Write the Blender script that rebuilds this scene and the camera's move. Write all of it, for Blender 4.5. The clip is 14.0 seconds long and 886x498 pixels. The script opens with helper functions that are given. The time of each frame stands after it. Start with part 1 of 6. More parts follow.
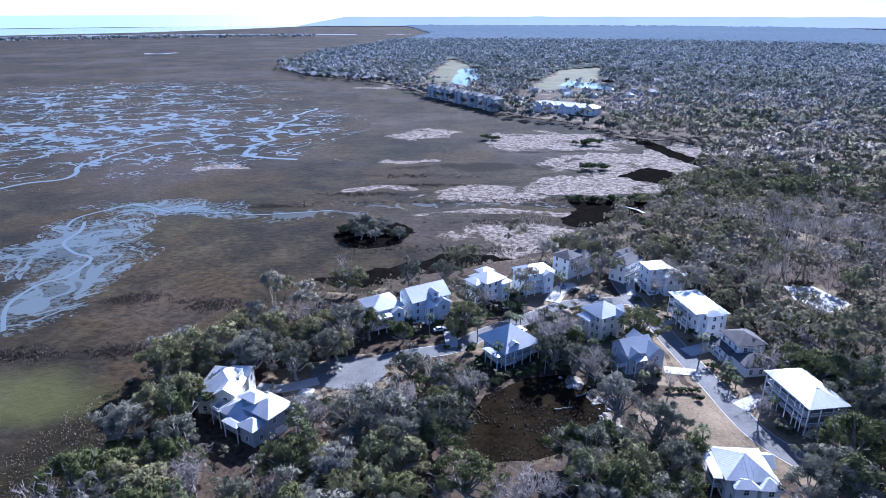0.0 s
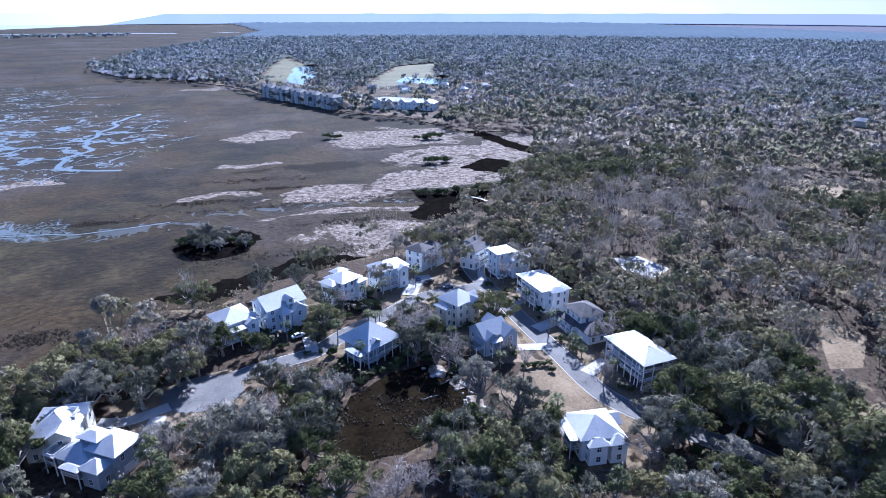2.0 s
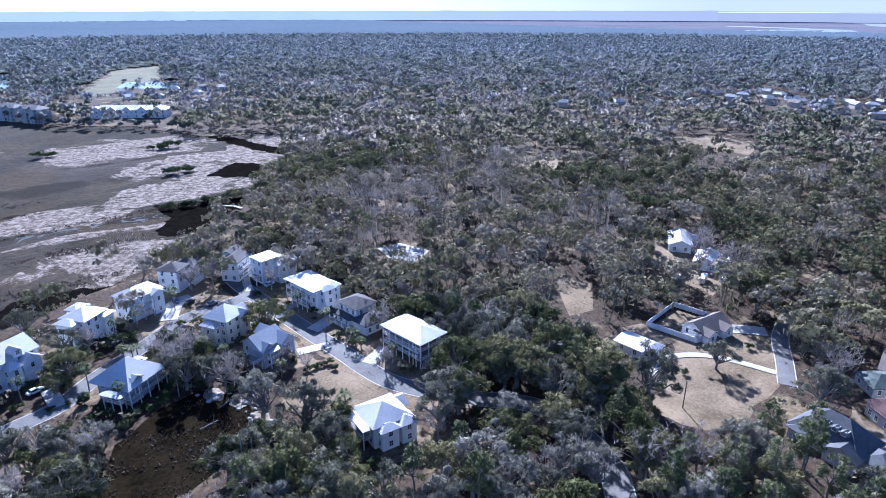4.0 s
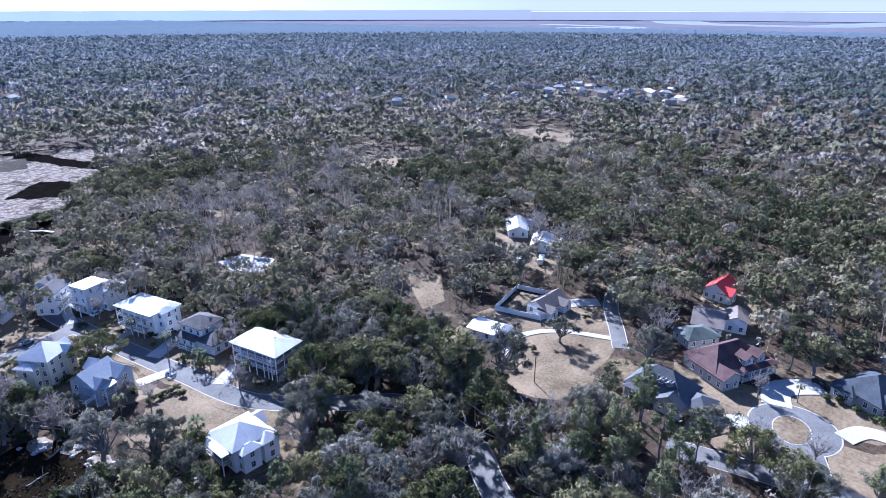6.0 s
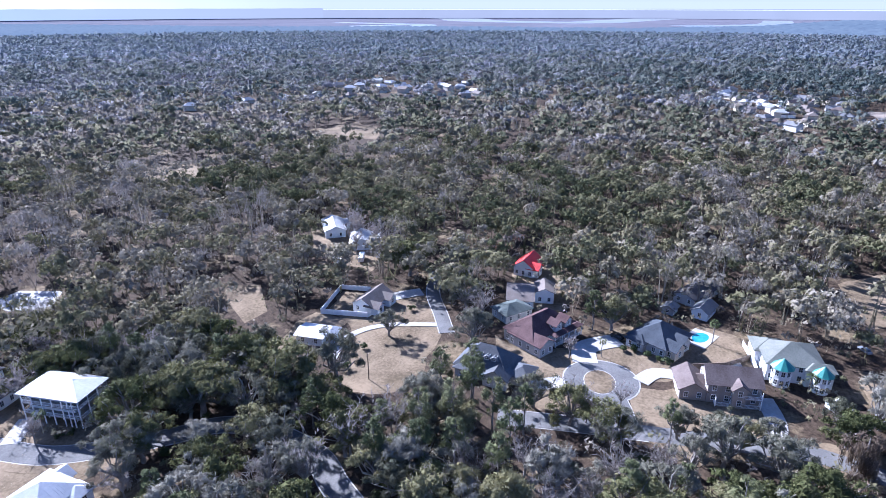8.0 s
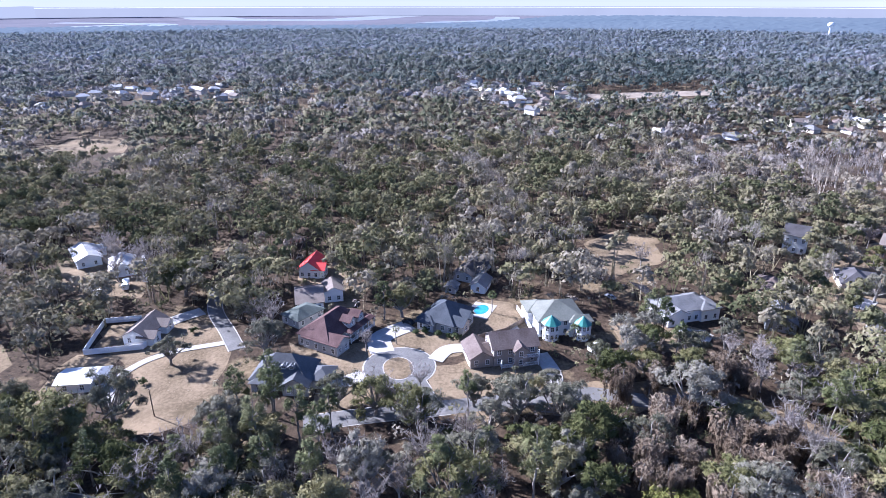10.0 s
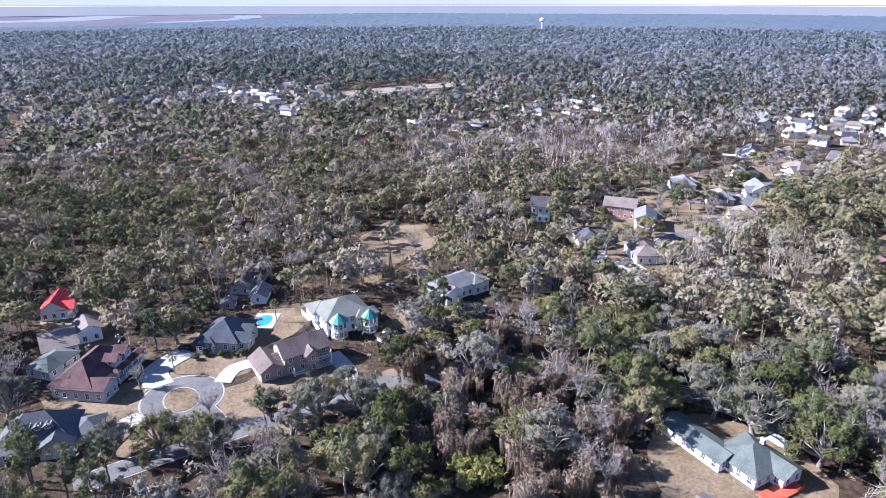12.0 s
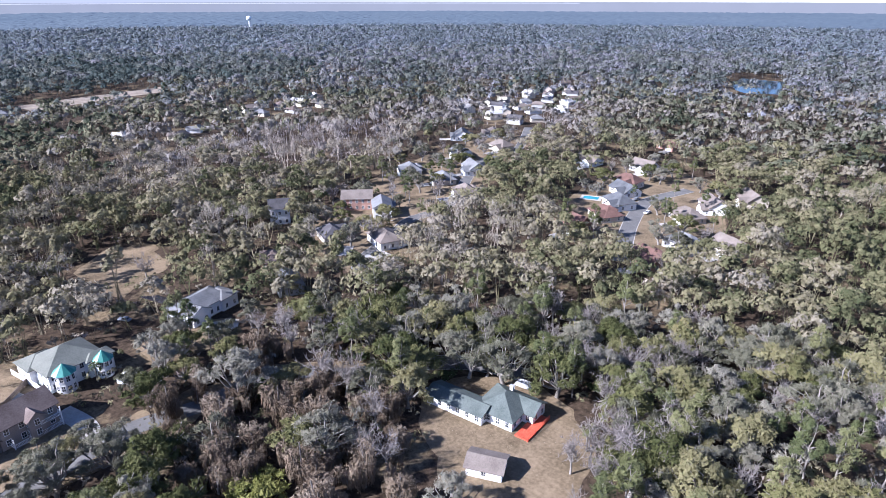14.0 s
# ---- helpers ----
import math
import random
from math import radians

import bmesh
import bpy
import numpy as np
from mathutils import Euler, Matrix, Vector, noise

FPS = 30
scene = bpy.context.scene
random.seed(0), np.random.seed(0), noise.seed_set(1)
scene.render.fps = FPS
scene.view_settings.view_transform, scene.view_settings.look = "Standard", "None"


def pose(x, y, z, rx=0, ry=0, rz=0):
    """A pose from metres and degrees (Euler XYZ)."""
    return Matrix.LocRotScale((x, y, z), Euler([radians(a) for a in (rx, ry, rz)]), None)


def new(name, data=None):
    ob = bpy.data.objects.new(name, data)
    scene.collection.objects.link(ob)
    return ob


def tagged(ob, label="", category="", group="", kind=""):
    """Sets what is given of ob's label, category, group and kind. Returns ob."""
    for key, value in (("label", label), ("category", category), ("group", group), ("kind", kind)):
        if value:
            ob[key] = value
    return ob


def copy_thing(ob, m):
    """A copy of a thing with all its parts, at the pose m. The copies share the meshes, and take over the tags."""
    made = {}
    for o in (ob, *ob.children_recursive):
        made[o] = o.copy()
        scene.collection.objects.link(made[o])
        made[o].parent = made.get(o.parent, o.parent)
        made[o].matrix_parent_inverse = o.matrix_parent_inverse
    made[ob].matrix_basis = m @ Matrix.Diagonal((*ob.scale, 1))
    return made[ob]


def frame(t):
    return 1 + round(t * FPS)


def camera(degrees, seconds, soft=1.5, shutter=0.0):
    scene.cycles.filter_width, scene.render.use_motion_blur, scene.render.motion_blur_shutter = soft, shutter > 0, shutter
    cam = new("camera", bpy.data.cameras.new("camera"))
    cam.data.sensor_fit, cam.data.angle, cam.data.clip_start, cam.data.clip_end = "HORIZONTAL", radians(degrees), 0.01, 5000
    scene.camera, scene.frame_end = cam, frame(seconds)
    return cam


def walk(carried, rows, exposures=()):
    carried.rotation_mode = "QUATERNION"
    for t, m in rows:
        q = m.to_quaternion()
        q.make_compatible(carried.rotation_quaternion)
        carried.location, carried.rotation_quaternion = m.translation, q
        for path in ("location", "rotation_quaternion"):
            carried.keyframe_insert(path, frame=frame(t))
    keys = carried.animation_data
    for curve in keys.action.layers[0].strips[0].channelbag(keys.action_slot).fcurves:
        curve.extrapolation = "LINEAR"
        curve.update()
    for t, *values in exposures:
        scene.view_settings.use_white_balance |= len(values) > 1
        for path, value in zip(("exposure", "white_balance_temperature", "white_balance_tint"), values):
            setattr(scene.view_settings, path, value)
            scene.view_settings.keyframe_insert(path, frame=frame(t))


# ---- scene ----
cam = camera(71.06, 14.0, 0.75)
EXPOSURE = 1.64
PATH = [
    (0, pose(0, 0, 100, 69.02, 0, 0.00)),
    (0.5, pose(0, 0, 100, 69.01, 0, -0.63)),
    (1, pose(0, 0, 100, 68.95, 0, -3.09)),
    (1.5, pose(0, 0, 100, 68.87, 0, -7.60)),
    (2, pose(0, 0, 100, 68.78, 0, -14.50)),
    (2.5, pose(0, 0, 100, 68.70, 0, -21.28)),
    (3, pose(0, 0, 100, 68.64, 0, -27.65)),
    (3.5, pose(0, 0, 100, 68.60, 0, -32.95)),
    (4, pose(0, 0, 100, 68.57, 0, -37.50)),
    (6.5, pose(0, 0, 100, 68.50, 0, -56.04)),
    (7, pose(0, 0, 100, 68.46, 0, -60.02)),
    (7.5, pose(0, 0, 100, 68.44, 0, -65.07)),
    (8, pose(0, 0, 100, 68.39, 0, -70.24)),
    (10.5, pose(0, 0, 100, 68.17, 0, -96.66)),
    (11, pose(0, 0, 100, 68.14, 0, -101.75)),
    (11.5, pose(0, 0, 100, 68.08, 0, -107.68)),
    (12, pose(0, 0, 100, 68.05, 0, -113.52)),
    (12.5, pose(0, 0, 100, 68.01, 0, -119.42)),
    (13, pose(0, 0, 100, 67.94, 0, -125.42)),
    (13.5, pose(0, 0, 100, 67.93, 0, -131.72)),
    (14, pose(0, 0, 100, 67.87, 0, -138.42)),
]
walk(cam, PATH, exposures=[(0, EXPOSURE, 4960, 19), (5, EXPOSURE + 0.1, 4960, 19), (8, EXPOSURE + 0.18, 5100, 21), (11, EXPOSURE + 0.22, 5480, 23), (14, EXPOSURE - 0.12, 5560, 20)])

# ---- world, sun ----
SUN_YAW, SUN_HEIGHT = -28.0, 33.0
world = bpy.data.worlds.new("world")
scene.world = world
world.use_nodes = True
wn = world.node_tree.nodes
sky = wn.new("ShaderNodeTexSky")
sky.sky_type = "NISHITA"
sky.sun_disc = False
sky.sun_elevation = radians(SUN_HEIGHT)
sky.sun_rotation = radians(-SUN_YAW)
sky.air_density, sky.dust_density, sky.ozone_density = 1.0, 0.9, 1.5
cool = wn.new("ShaderNodeMix")
cool.data_type, cool.blend_type = "RGBA", "MULTIPLY"
cool.inputs[0].default_value = 1.0
cool.inputs[7].default_value = (0.80, 0.98, 1.30, 1)
world.node_tree.links.new(sky.outputs["Color"], cool.inputs[6])
world.node_tree.links.new(cool.outputs[2], wn["Background"].inputs["Color"])
wn["Background"].inputs["Strength"].default_value = 0.046

sun = new("sun", bpy.data.lights.new("sun", "SUN"))
sun.data.energy, sun.data.angle, sun.data.color = 5.0, radians(0.6), (1.0, 0.96, 0.90)
sun.matrix_world = pose(0, 0, 300, 90 - SUN_HEIGHT, 0, 180 + SUN_YAW)


# ---- materials ----
class Nodes:
    """A small builder for node materials."""

    def __init__(self, name):
        self.m = bpy.data.materials.new(name)
        self.m.use_nodes = True
        self.t = self.m.node_tree
        self.b = self.t.nodes["Principled BSDF"]

    def add(self, kind, **sockets):
        n = self.t.nodes.new("ShaderNode" + kind)
        for k, v in sockets.items():
            self.put(n, k, v)
        return n

    def put(self, n, k, v):
        k = int(k[1:]) if k[0] == "i" and k[1:].isdigit() else k
        if isinstance(v, bpy.types.NodeSocket):
            self.t.links.new(v, n.inputs[k])
        else:
            n.inputs[k].default_value = v

    def noise(self, scale, detail=4.0, vec=None, rough=0.55, distort=0.0):
        n = self.add("TexNoise", Scale=scale, Detail=detail, Roughness=rough, Distortion=distort)
        if vec is None:
            vec = self.place()
        self.t.links.new(vec, n.inputs["Vector"])
        return n.outputs["Fac"]

    def place(self):
        return self.add("NewGeometry").outputs["Position"]

    def ramp(self, fac, *stops):
        n = self.add("ValToRGB", Fac=fac)
        e = n.color_ramp.elements
        while len(e) < len(stops):
            e.new(0.5)
        for el, (p, c) in zip(e, stops):
            el.position = p
            el.color = (*c, 1) if isinstance(c, tuple) else (c, c, c, 1)
        return n.outputs["Color"]

    def math(self, op, a, b=0.0, clamp=False):
        n = self.add("Math", i0=a, i1=b)
        n.operation, n.use_clamp = op, clamp
        return n.outputs[0]

    def mix(self, fac, a, b, mode="MIX"):
        n = self.t.nodes.new("ShaderNodeMix")
        n.data_type, n.blend_type = "RGBA", mode
        for k, v in ((0, fac), (6, a), (7, b)):
            if isinstance(v, bpy.types.NodeSocket):
                self.t.links.new(v, n.inputs[k])
            else:
                n.inputs[k].default_value = (*v, 1) if isinstance(v, tuple) else v
        return n.outputs[2]

    def bump(self, height, strength, distance):
        n = self.add("Bump", Height=height, Strength=strength, Distance=distance)
        self.t.links.new(n.outputs[0], self.b.inputs["Normal"])

    def done(self, color, rough=0.7, **more):
        self.put(self.b, "Base Color", (*color, 1) if isinstance(color, tuple) else color)
        self.put(self.b, "Roughness", rough)
        for k, v in more.items():
            self.put(self.b, k.replace("_", " "), v)
        return self.m


def mixed(name, a, b, scale, rough=0.75, fine=8.0, bump=0.0, depth=0.05, **more):
    """Two colours broken up at two scales, with fine relief."""
    n = Nodes(name)
    big, small = n.noise(scale), n.noise(scale * fine, 3)
    fac = n.math("ADD", n.math("MULTIPLY", big, 0.6), n.math("MULTIPLY", small, 0.4))
    col = n.ramp(fac, (0.36, a), (0.64, b))
    if bump:
        n.bump(small, bump, depth)
    more.setdefault("Specular_IOR_Level", 0.5 if rough < 0.6 else 0.12)
    return n.done(col, rough, **more)


def foliage(name, stops, attribute=True, through_leaf=0.3, lace=0.0, gloss=0.12, rounded=0.0, leafy=0.38, mottle=0.0, grain=1.6, holes=0.52):
    """Leaves or twigs: the tint of each tree and of each leaf picks the colour, mottled inside the crown; lace cuts the sprays into small leaves."""
    n = Nodes(name)
    isl = n.add("NewGeometry").outputs["Random Per Island"]
    if attribute:
        tint = n.add("Attribute")
        tint.attribute_name = "tint"
        base = tint.outputs["Fac"]
    else:
        base = n.add("ObjectInfo").outputs["Random"]
    fac = n.math("ADD", n.math("MULTIPLY", base, 1 - leafy), n.math("MULTIPLY", isl, leafy))
    if mottle:
        fac = n.math("ADD", fac, n.math("MULTIPLY", n.math("SUBTRACT", n.noise(grain, 3, None, 0.7), 0.5), mottle))
    col = n.ramp(fac, *stops)
    m = n.done(col, 0.7, Specular_IOR_Level=gloss)
    thin = n.add("BsdfTranslucent", Color=col)
    if rounded:
        # the whole crown's roundness shades its leaves
        out = n.add("Attribute")
        out.attribute_name = "outward"
        turn = n.add("VectorTransform", Vector=out.outputs["Vector"])
        turn.vector_type, turn.convert_from, turn.convert_to = "NORMAL", "OBJECT", "WORLD"
        lean = n.add("VectorMath", i0=turn.outputs[0], i1=(rounded, rounded, rounded))
        lean.operation = "MULTIPLY"
        both = n.add("VectorMath", i0=lean.outputs[0], i1=n.add("NewGeometry").outputs["Normal"])
        unit = n.add("VectorMath", i0=both.outputs[0])
        unit.operation = "NORMALIZE"
        n.put(n.b, "Normal", unit.outputs[0])
        n.put(thin, "Normal", unit.outputs[0])
    both = n.add("MixShader", i0=through_leaf, i1=n.b.outputs[0], i2=thin.outputs[0])
    out = both.outputs[0]
    if lace:
        gaps = n.math("GREATER_THAN", n.noise(lace, 2, None, 0.6), holes)
        out = n.add("MixShader", i0=gaps, i1=out, i2=n.add("BsdfTransparent").outputs[0]).outputs[0]
    n.t.links.new(out, n.t.nodes["Material Output"].inputs["Surface"])
    return m

M = {}
OAK = [(0.0, (0.048, 0.060, 0.028)), (0.3, (0.100, 0.112, 0.054)), (0.55, (0.160, 0.160, 0.088)), (0.8, (0.215, 0.208, 0.138)), (1.0, (0.215, 0.205, 0.10))]
WOODS = [(0.0, (0.055, 0.066, 0.034)), (0.2, (0.105, 0.108, 0.060)), (0.38, (0.162, 0.152, 0.088)), (0.52, (0.185, 0.168, 0.116)), (0.66, (0.225, 0.204, 0.162)), (0.82, (0.275, 0.248, 0.218)), (1.0, (0.345, 0.31, 0.295))]
M["oak"] = foliage("oak_leaves", [(p, (c[0] * 1.06, c[1], c[2] * 0.84)) for p, c in OAK], False, 0.26, 6.5, 0.05, 0.6, 0.26, 0.55, 1.1, 0.55)
M["mossoak"] = foliage("moss_hung_leaves", [(0.0, (0.065, 0.066, 0.042)), (0.3, (0.130, 0.128, 0.088)), (0.6, (0.200, 0.190, 0.145)), (1.0, (0.28, 0.262, 0.22))], False, 0.24, 6.5, 0.05, 0.6, 0.26, 0.55, 1.1, 0.5)
M["woods"] = foliage("woods_leaves", [(p, (c[0] * 1.24, c[1] * 1.21, c[2] * 1.18)) for p, c in WOODS], True, 0.28, 4.4, 0.0, 0.9, 0.16, 0.4, 0.8, 0.56)
# Palettes shift towards blue with distance: aerial haze painted into the leaf colour.
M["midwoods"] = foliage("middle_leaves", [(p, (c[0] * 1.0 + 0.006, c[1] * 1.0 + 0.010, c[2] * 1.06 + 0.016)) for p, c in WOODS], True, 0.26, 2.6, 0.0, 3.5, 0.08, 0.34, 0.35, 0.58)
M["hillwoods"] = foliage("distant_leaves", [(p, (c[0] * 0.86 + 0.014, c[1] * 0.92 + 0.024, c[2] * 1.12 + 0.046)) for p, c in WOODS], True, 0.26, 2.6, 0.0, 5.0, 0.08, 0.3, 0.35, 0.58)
# Far belt: the pale blue offset stands in for haze over the woods.
M["hazewoods"] = foliage("far_pine_leaves", [(p, (0.07 + c[0] * 0.42, 0.092 + c[1] * 0.46, 0.118 + c[2] * 0.58)) for p, c in WOODS], True, 0.25, 0.0, 0.0, 4.0, 0.06, 0.35, 0.06)
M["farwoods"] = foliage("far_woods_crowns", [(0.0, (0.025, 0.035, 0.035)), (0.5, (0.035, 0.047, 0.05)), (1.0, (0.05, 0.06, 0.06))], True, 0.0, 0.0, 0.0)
# Blue emission on the crowns imitates the haze in front of them.
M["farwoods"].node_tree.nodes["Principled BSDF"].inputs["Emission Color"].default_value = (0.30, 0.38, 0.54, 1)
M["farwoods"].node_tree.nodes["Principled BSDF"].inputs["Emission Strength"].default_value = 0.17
M["shrub"] = foliage("shrub_leaves", [(0.0, (0.035, 0.055, 0.022)), (0.5, (0.065, 0.085, 0.035)), (1.0, (0.11, 0.11, 0.05))], False, 0.25, 0.0, 0.12, 0.8)
M["pine"] = foliage("pine_needles", [(0.0, (0.06, 0.075, 0.032)), (0.5, (0.13, 0.14, 0.062)), (1.0, (0.21, 0.20, 0.10))], False, 0.2, 5.0, 0.12, 0.8, 0.3, 0.5)
M["palm"] = foliage("palm_fronds", [(0.0, (0.05, 0.07, 0.03)), (0.5, (0.10, 0.12, 0.05)), (1.0, (0.20, 0.19, 0.09))], False)
M["vine"] = foliage("dead_vines", [(0.0, (0.080, 0.058, 0.040)), (0.5, (0.182, 0.138, 0.098)), (1.0, (0.29, 0.235, 0.18))], False, 0.15, 4.5, 0.1, 0.6, 0.3, 0.5)
M["bamboo"] = foliage("bamboo_leaves", [(0.0, (0.14, 0.15, 0.04)), (1.0, (0.30, 0.29, 0.10))], False)
M["twig"] = foliage("bare_twigs", [(0.0, (0.15, 0.13, 0.115)), (0.5, (0.25, 0.22, 0.205)), (1.0, (0.37, 0.33, 0.315))], False)
M["bark"] = mixed("bark", (0.13, 0.115, 0.10), (0.30, 0.275, 0.25), 0.8, 0.9, 8, 0.5, 0.03)
M["palebark"] = mixed("pale_bark", (0.16, 0.145, 0.13), (0.32, 0.295, 0.27), 0.8, 0.9, 8, 0.5, 0.03)
litter = Nodes("leaf_litter")
fine, broad = litter.noise(0.7, 5, None, 0.7), litter.noise(0.045, 4, None, 0.6)
dark_litter = litter.ramp(fine, (0.34, (0.022, 0.016, 0.011)), (0.66, (0.085, 0.060, 0.041)))
dry_grass = litter.ramp(fine, (0.34, (0.085, 0.062, 0.035)), (0.66, (0.24, 0.185, 0.115)))
litter.bump(fine, 0.6, 0.3)
M["floor"] = litter.done(litter.mix(litter.ramp(broad, (0.55, 0.0), (0.62, 0.85)), dark_litter, dry_grass), 0.95, Specular_IOR_Level=0.1)
M["lawn"] = mixed("dormant_lawn", (0.092, 0.069, 0.041), (0.24, 0.181, 0.118), 0.09, 0.95, 12, 0.4, 0.06)
M["sand"] = mixed("pale_sand", (0.17, 0.14, 0.108), (0.31, 0.262, 0.212), 0.1, 0.95, 10, 0.3, 0.05)
M["fairway"] = mixed("winter_fairway", (0.075, 0.078, 0.045), (0.135, 0.125, 0.075), 0.02, 0.95, 8)
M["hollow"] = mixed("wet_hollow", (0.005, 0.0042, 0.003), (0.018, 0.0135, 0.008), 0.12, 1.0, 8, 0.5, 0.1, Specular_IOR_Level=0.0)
M["mulch"] = mixed("mulch", (0.12, 0.07, 0.045), (0.24, 0.15, 0.10), 0.2, 0.95, 10, 0.5, 0.05)
M["asphalt"] = mixed("old_asphalt", (0.095, 0.092, 0.089), (0.165, 0.16, 0.155), 0.15, 0.85, 14, 0.2, 0.02)
M["concrete"] = mixed("concrete", (0.30, 0.285, 0.265), (0.44, 0.42, 0.39), 0.12, 0.85, 12, 0.2, 0.02)
M["metalroof"] = mixed("pale_metal_roof", (0.40, 0.405, 0.41), (0.52, 0.52, 0.52), 0.15, 0.5, 9, 0.0, 0.01, Metallic=0.12)
M["whiteroof"] = mixed("white_metal_roof", (0.50, 0.495, 0.485), (0.62, 0.615, 0.60), 0.15, 0.5, 9, 0.0, 0.01, Metallic=0.1)
for key, a, b in (("darkshingle", (0.055, 0.052, 0.055), (0.10, 0.095, 0.10)), ("slate", (0.072, 0.076, 0.082), (0.12, 0.124, 0.132)),
                  ("darkslate", (0.035, 0.042, 0.052), (0.07, 0.08, 0.095)), ("sage", (0.115, 0.122, 0.105), (0.18, 0.185, 0.16)),
                  ("maroon", (0.062, 0.034, 0.034), (0.12, 0.073, 0.07)), ("brown", (0.095, 0.072, 0.064), (0.165, 0.132, 0.12)),
                  ("greygreen", (0.07, 0.085, 0.078), (0.125, 0.142, 0.132)), ("greyshingle", (0.125, 0.126, 0.13), (0.205, 0.206, 0.21)),
                  ("tanshingle", (0.135, 0.113, 0.098), (0.21, 0.178, 0.157)), ("redmetal", (0.55, 0.03, 0.03), (0.72, 0.07, 0.06)),
                  ("paleshingle", (0.40, 0.395, 0.39), (0.54, 0.535, 0.53)), ("teal", (0.03, 0.17, 0.14), (0.065, 0.26, 0.22)), ("redtile", (0.10, 0.058, 0.048), (0.17, 0.10, 0.083))):
    M[key] = mixed(key + "_roof", a, b, 0.25, 0.8 if key not in ("redmetal", "teal") else 0.45, 10, 0.3, 0.03)
for key, a, b in (("white", (0.74, 0.74, 0.72), (0.83, 0.83, 0.82)), ("cream", (0.62, 0.57, 0.45), (0.72, 0.67, 0.55)), ("greyblue", (0.34, 0.38, 0.42), (0.44, 0.48, 0.52)),
                  ("paleblue", (0.55, 0.60, 0.64), (0.66, 0.70, 0.73)), ("taupe", (0.26, 0.23, 0.20), (0.35, 0.31, 0.28)), ("brick", (0.26, 0.15, 0.12), (0.36, 0.22, 0.18)),
                  ("tan", (0.48, 0.42, 0.34), (0.58, 0.52, 0.44)), ("grey", (0.36, 0.36, 0.35), (0.46, 0.46, 0.45))):
    M[key] = mixed(key + "_siding", a, b, 0.3, 0.7, 12, 0.15, 0.02)
M["trim"] = mixed("white_trim", (0.74, 0.74, 0.73), (0.84, 0.84, 0.83), 0.5, 0.55)
M["deckwood"] = mixed("grey_deck", (0.24, 0.22, 0.20), (0.38, 0.35, 0.32), 0.6, 0.85)
M["reddeck"] = mixed("red_deck", (0.42, 0.07, 0.04), (0.56, 0.12, 0.07), 0.6, 0.7)
M["wood"] = mixed("weathered_wood", (0.13, 0.10, 0.08), (0.26, 0.21, 0.17), 0.6, 0.85)
glass = Nodes("window_glass")
M["glass"] = glass.done(glass.ramp(glass.noise(0.7), (0.4, (0.02, 0.025, 0.03)), (0.6, (0.07, 0.08, 0.09))), 0.08, Specular_IOR_Level=0.8)
M["black"] = mixed("dark_rubber", (0.015, 0.015, 0.015), (0.04, 0.04, 0.04), 2, 0.6)
water = Nodes("water")
water.bump(water.noise(1.2, 2), 0.15, 0.05)
M["water"] = water.done((0.02, 0.035, 0.05), 0.08)
poolw = Nodes("pool_water")
M["poolwater"] = poolw.done(poolw.ramp(poolw.noise(0.5), (0.3, (0.03, 0.22, 0.30)), (0.7, (0.06, 0.31, 0.37))), 0.08)


from mathutils import geometry


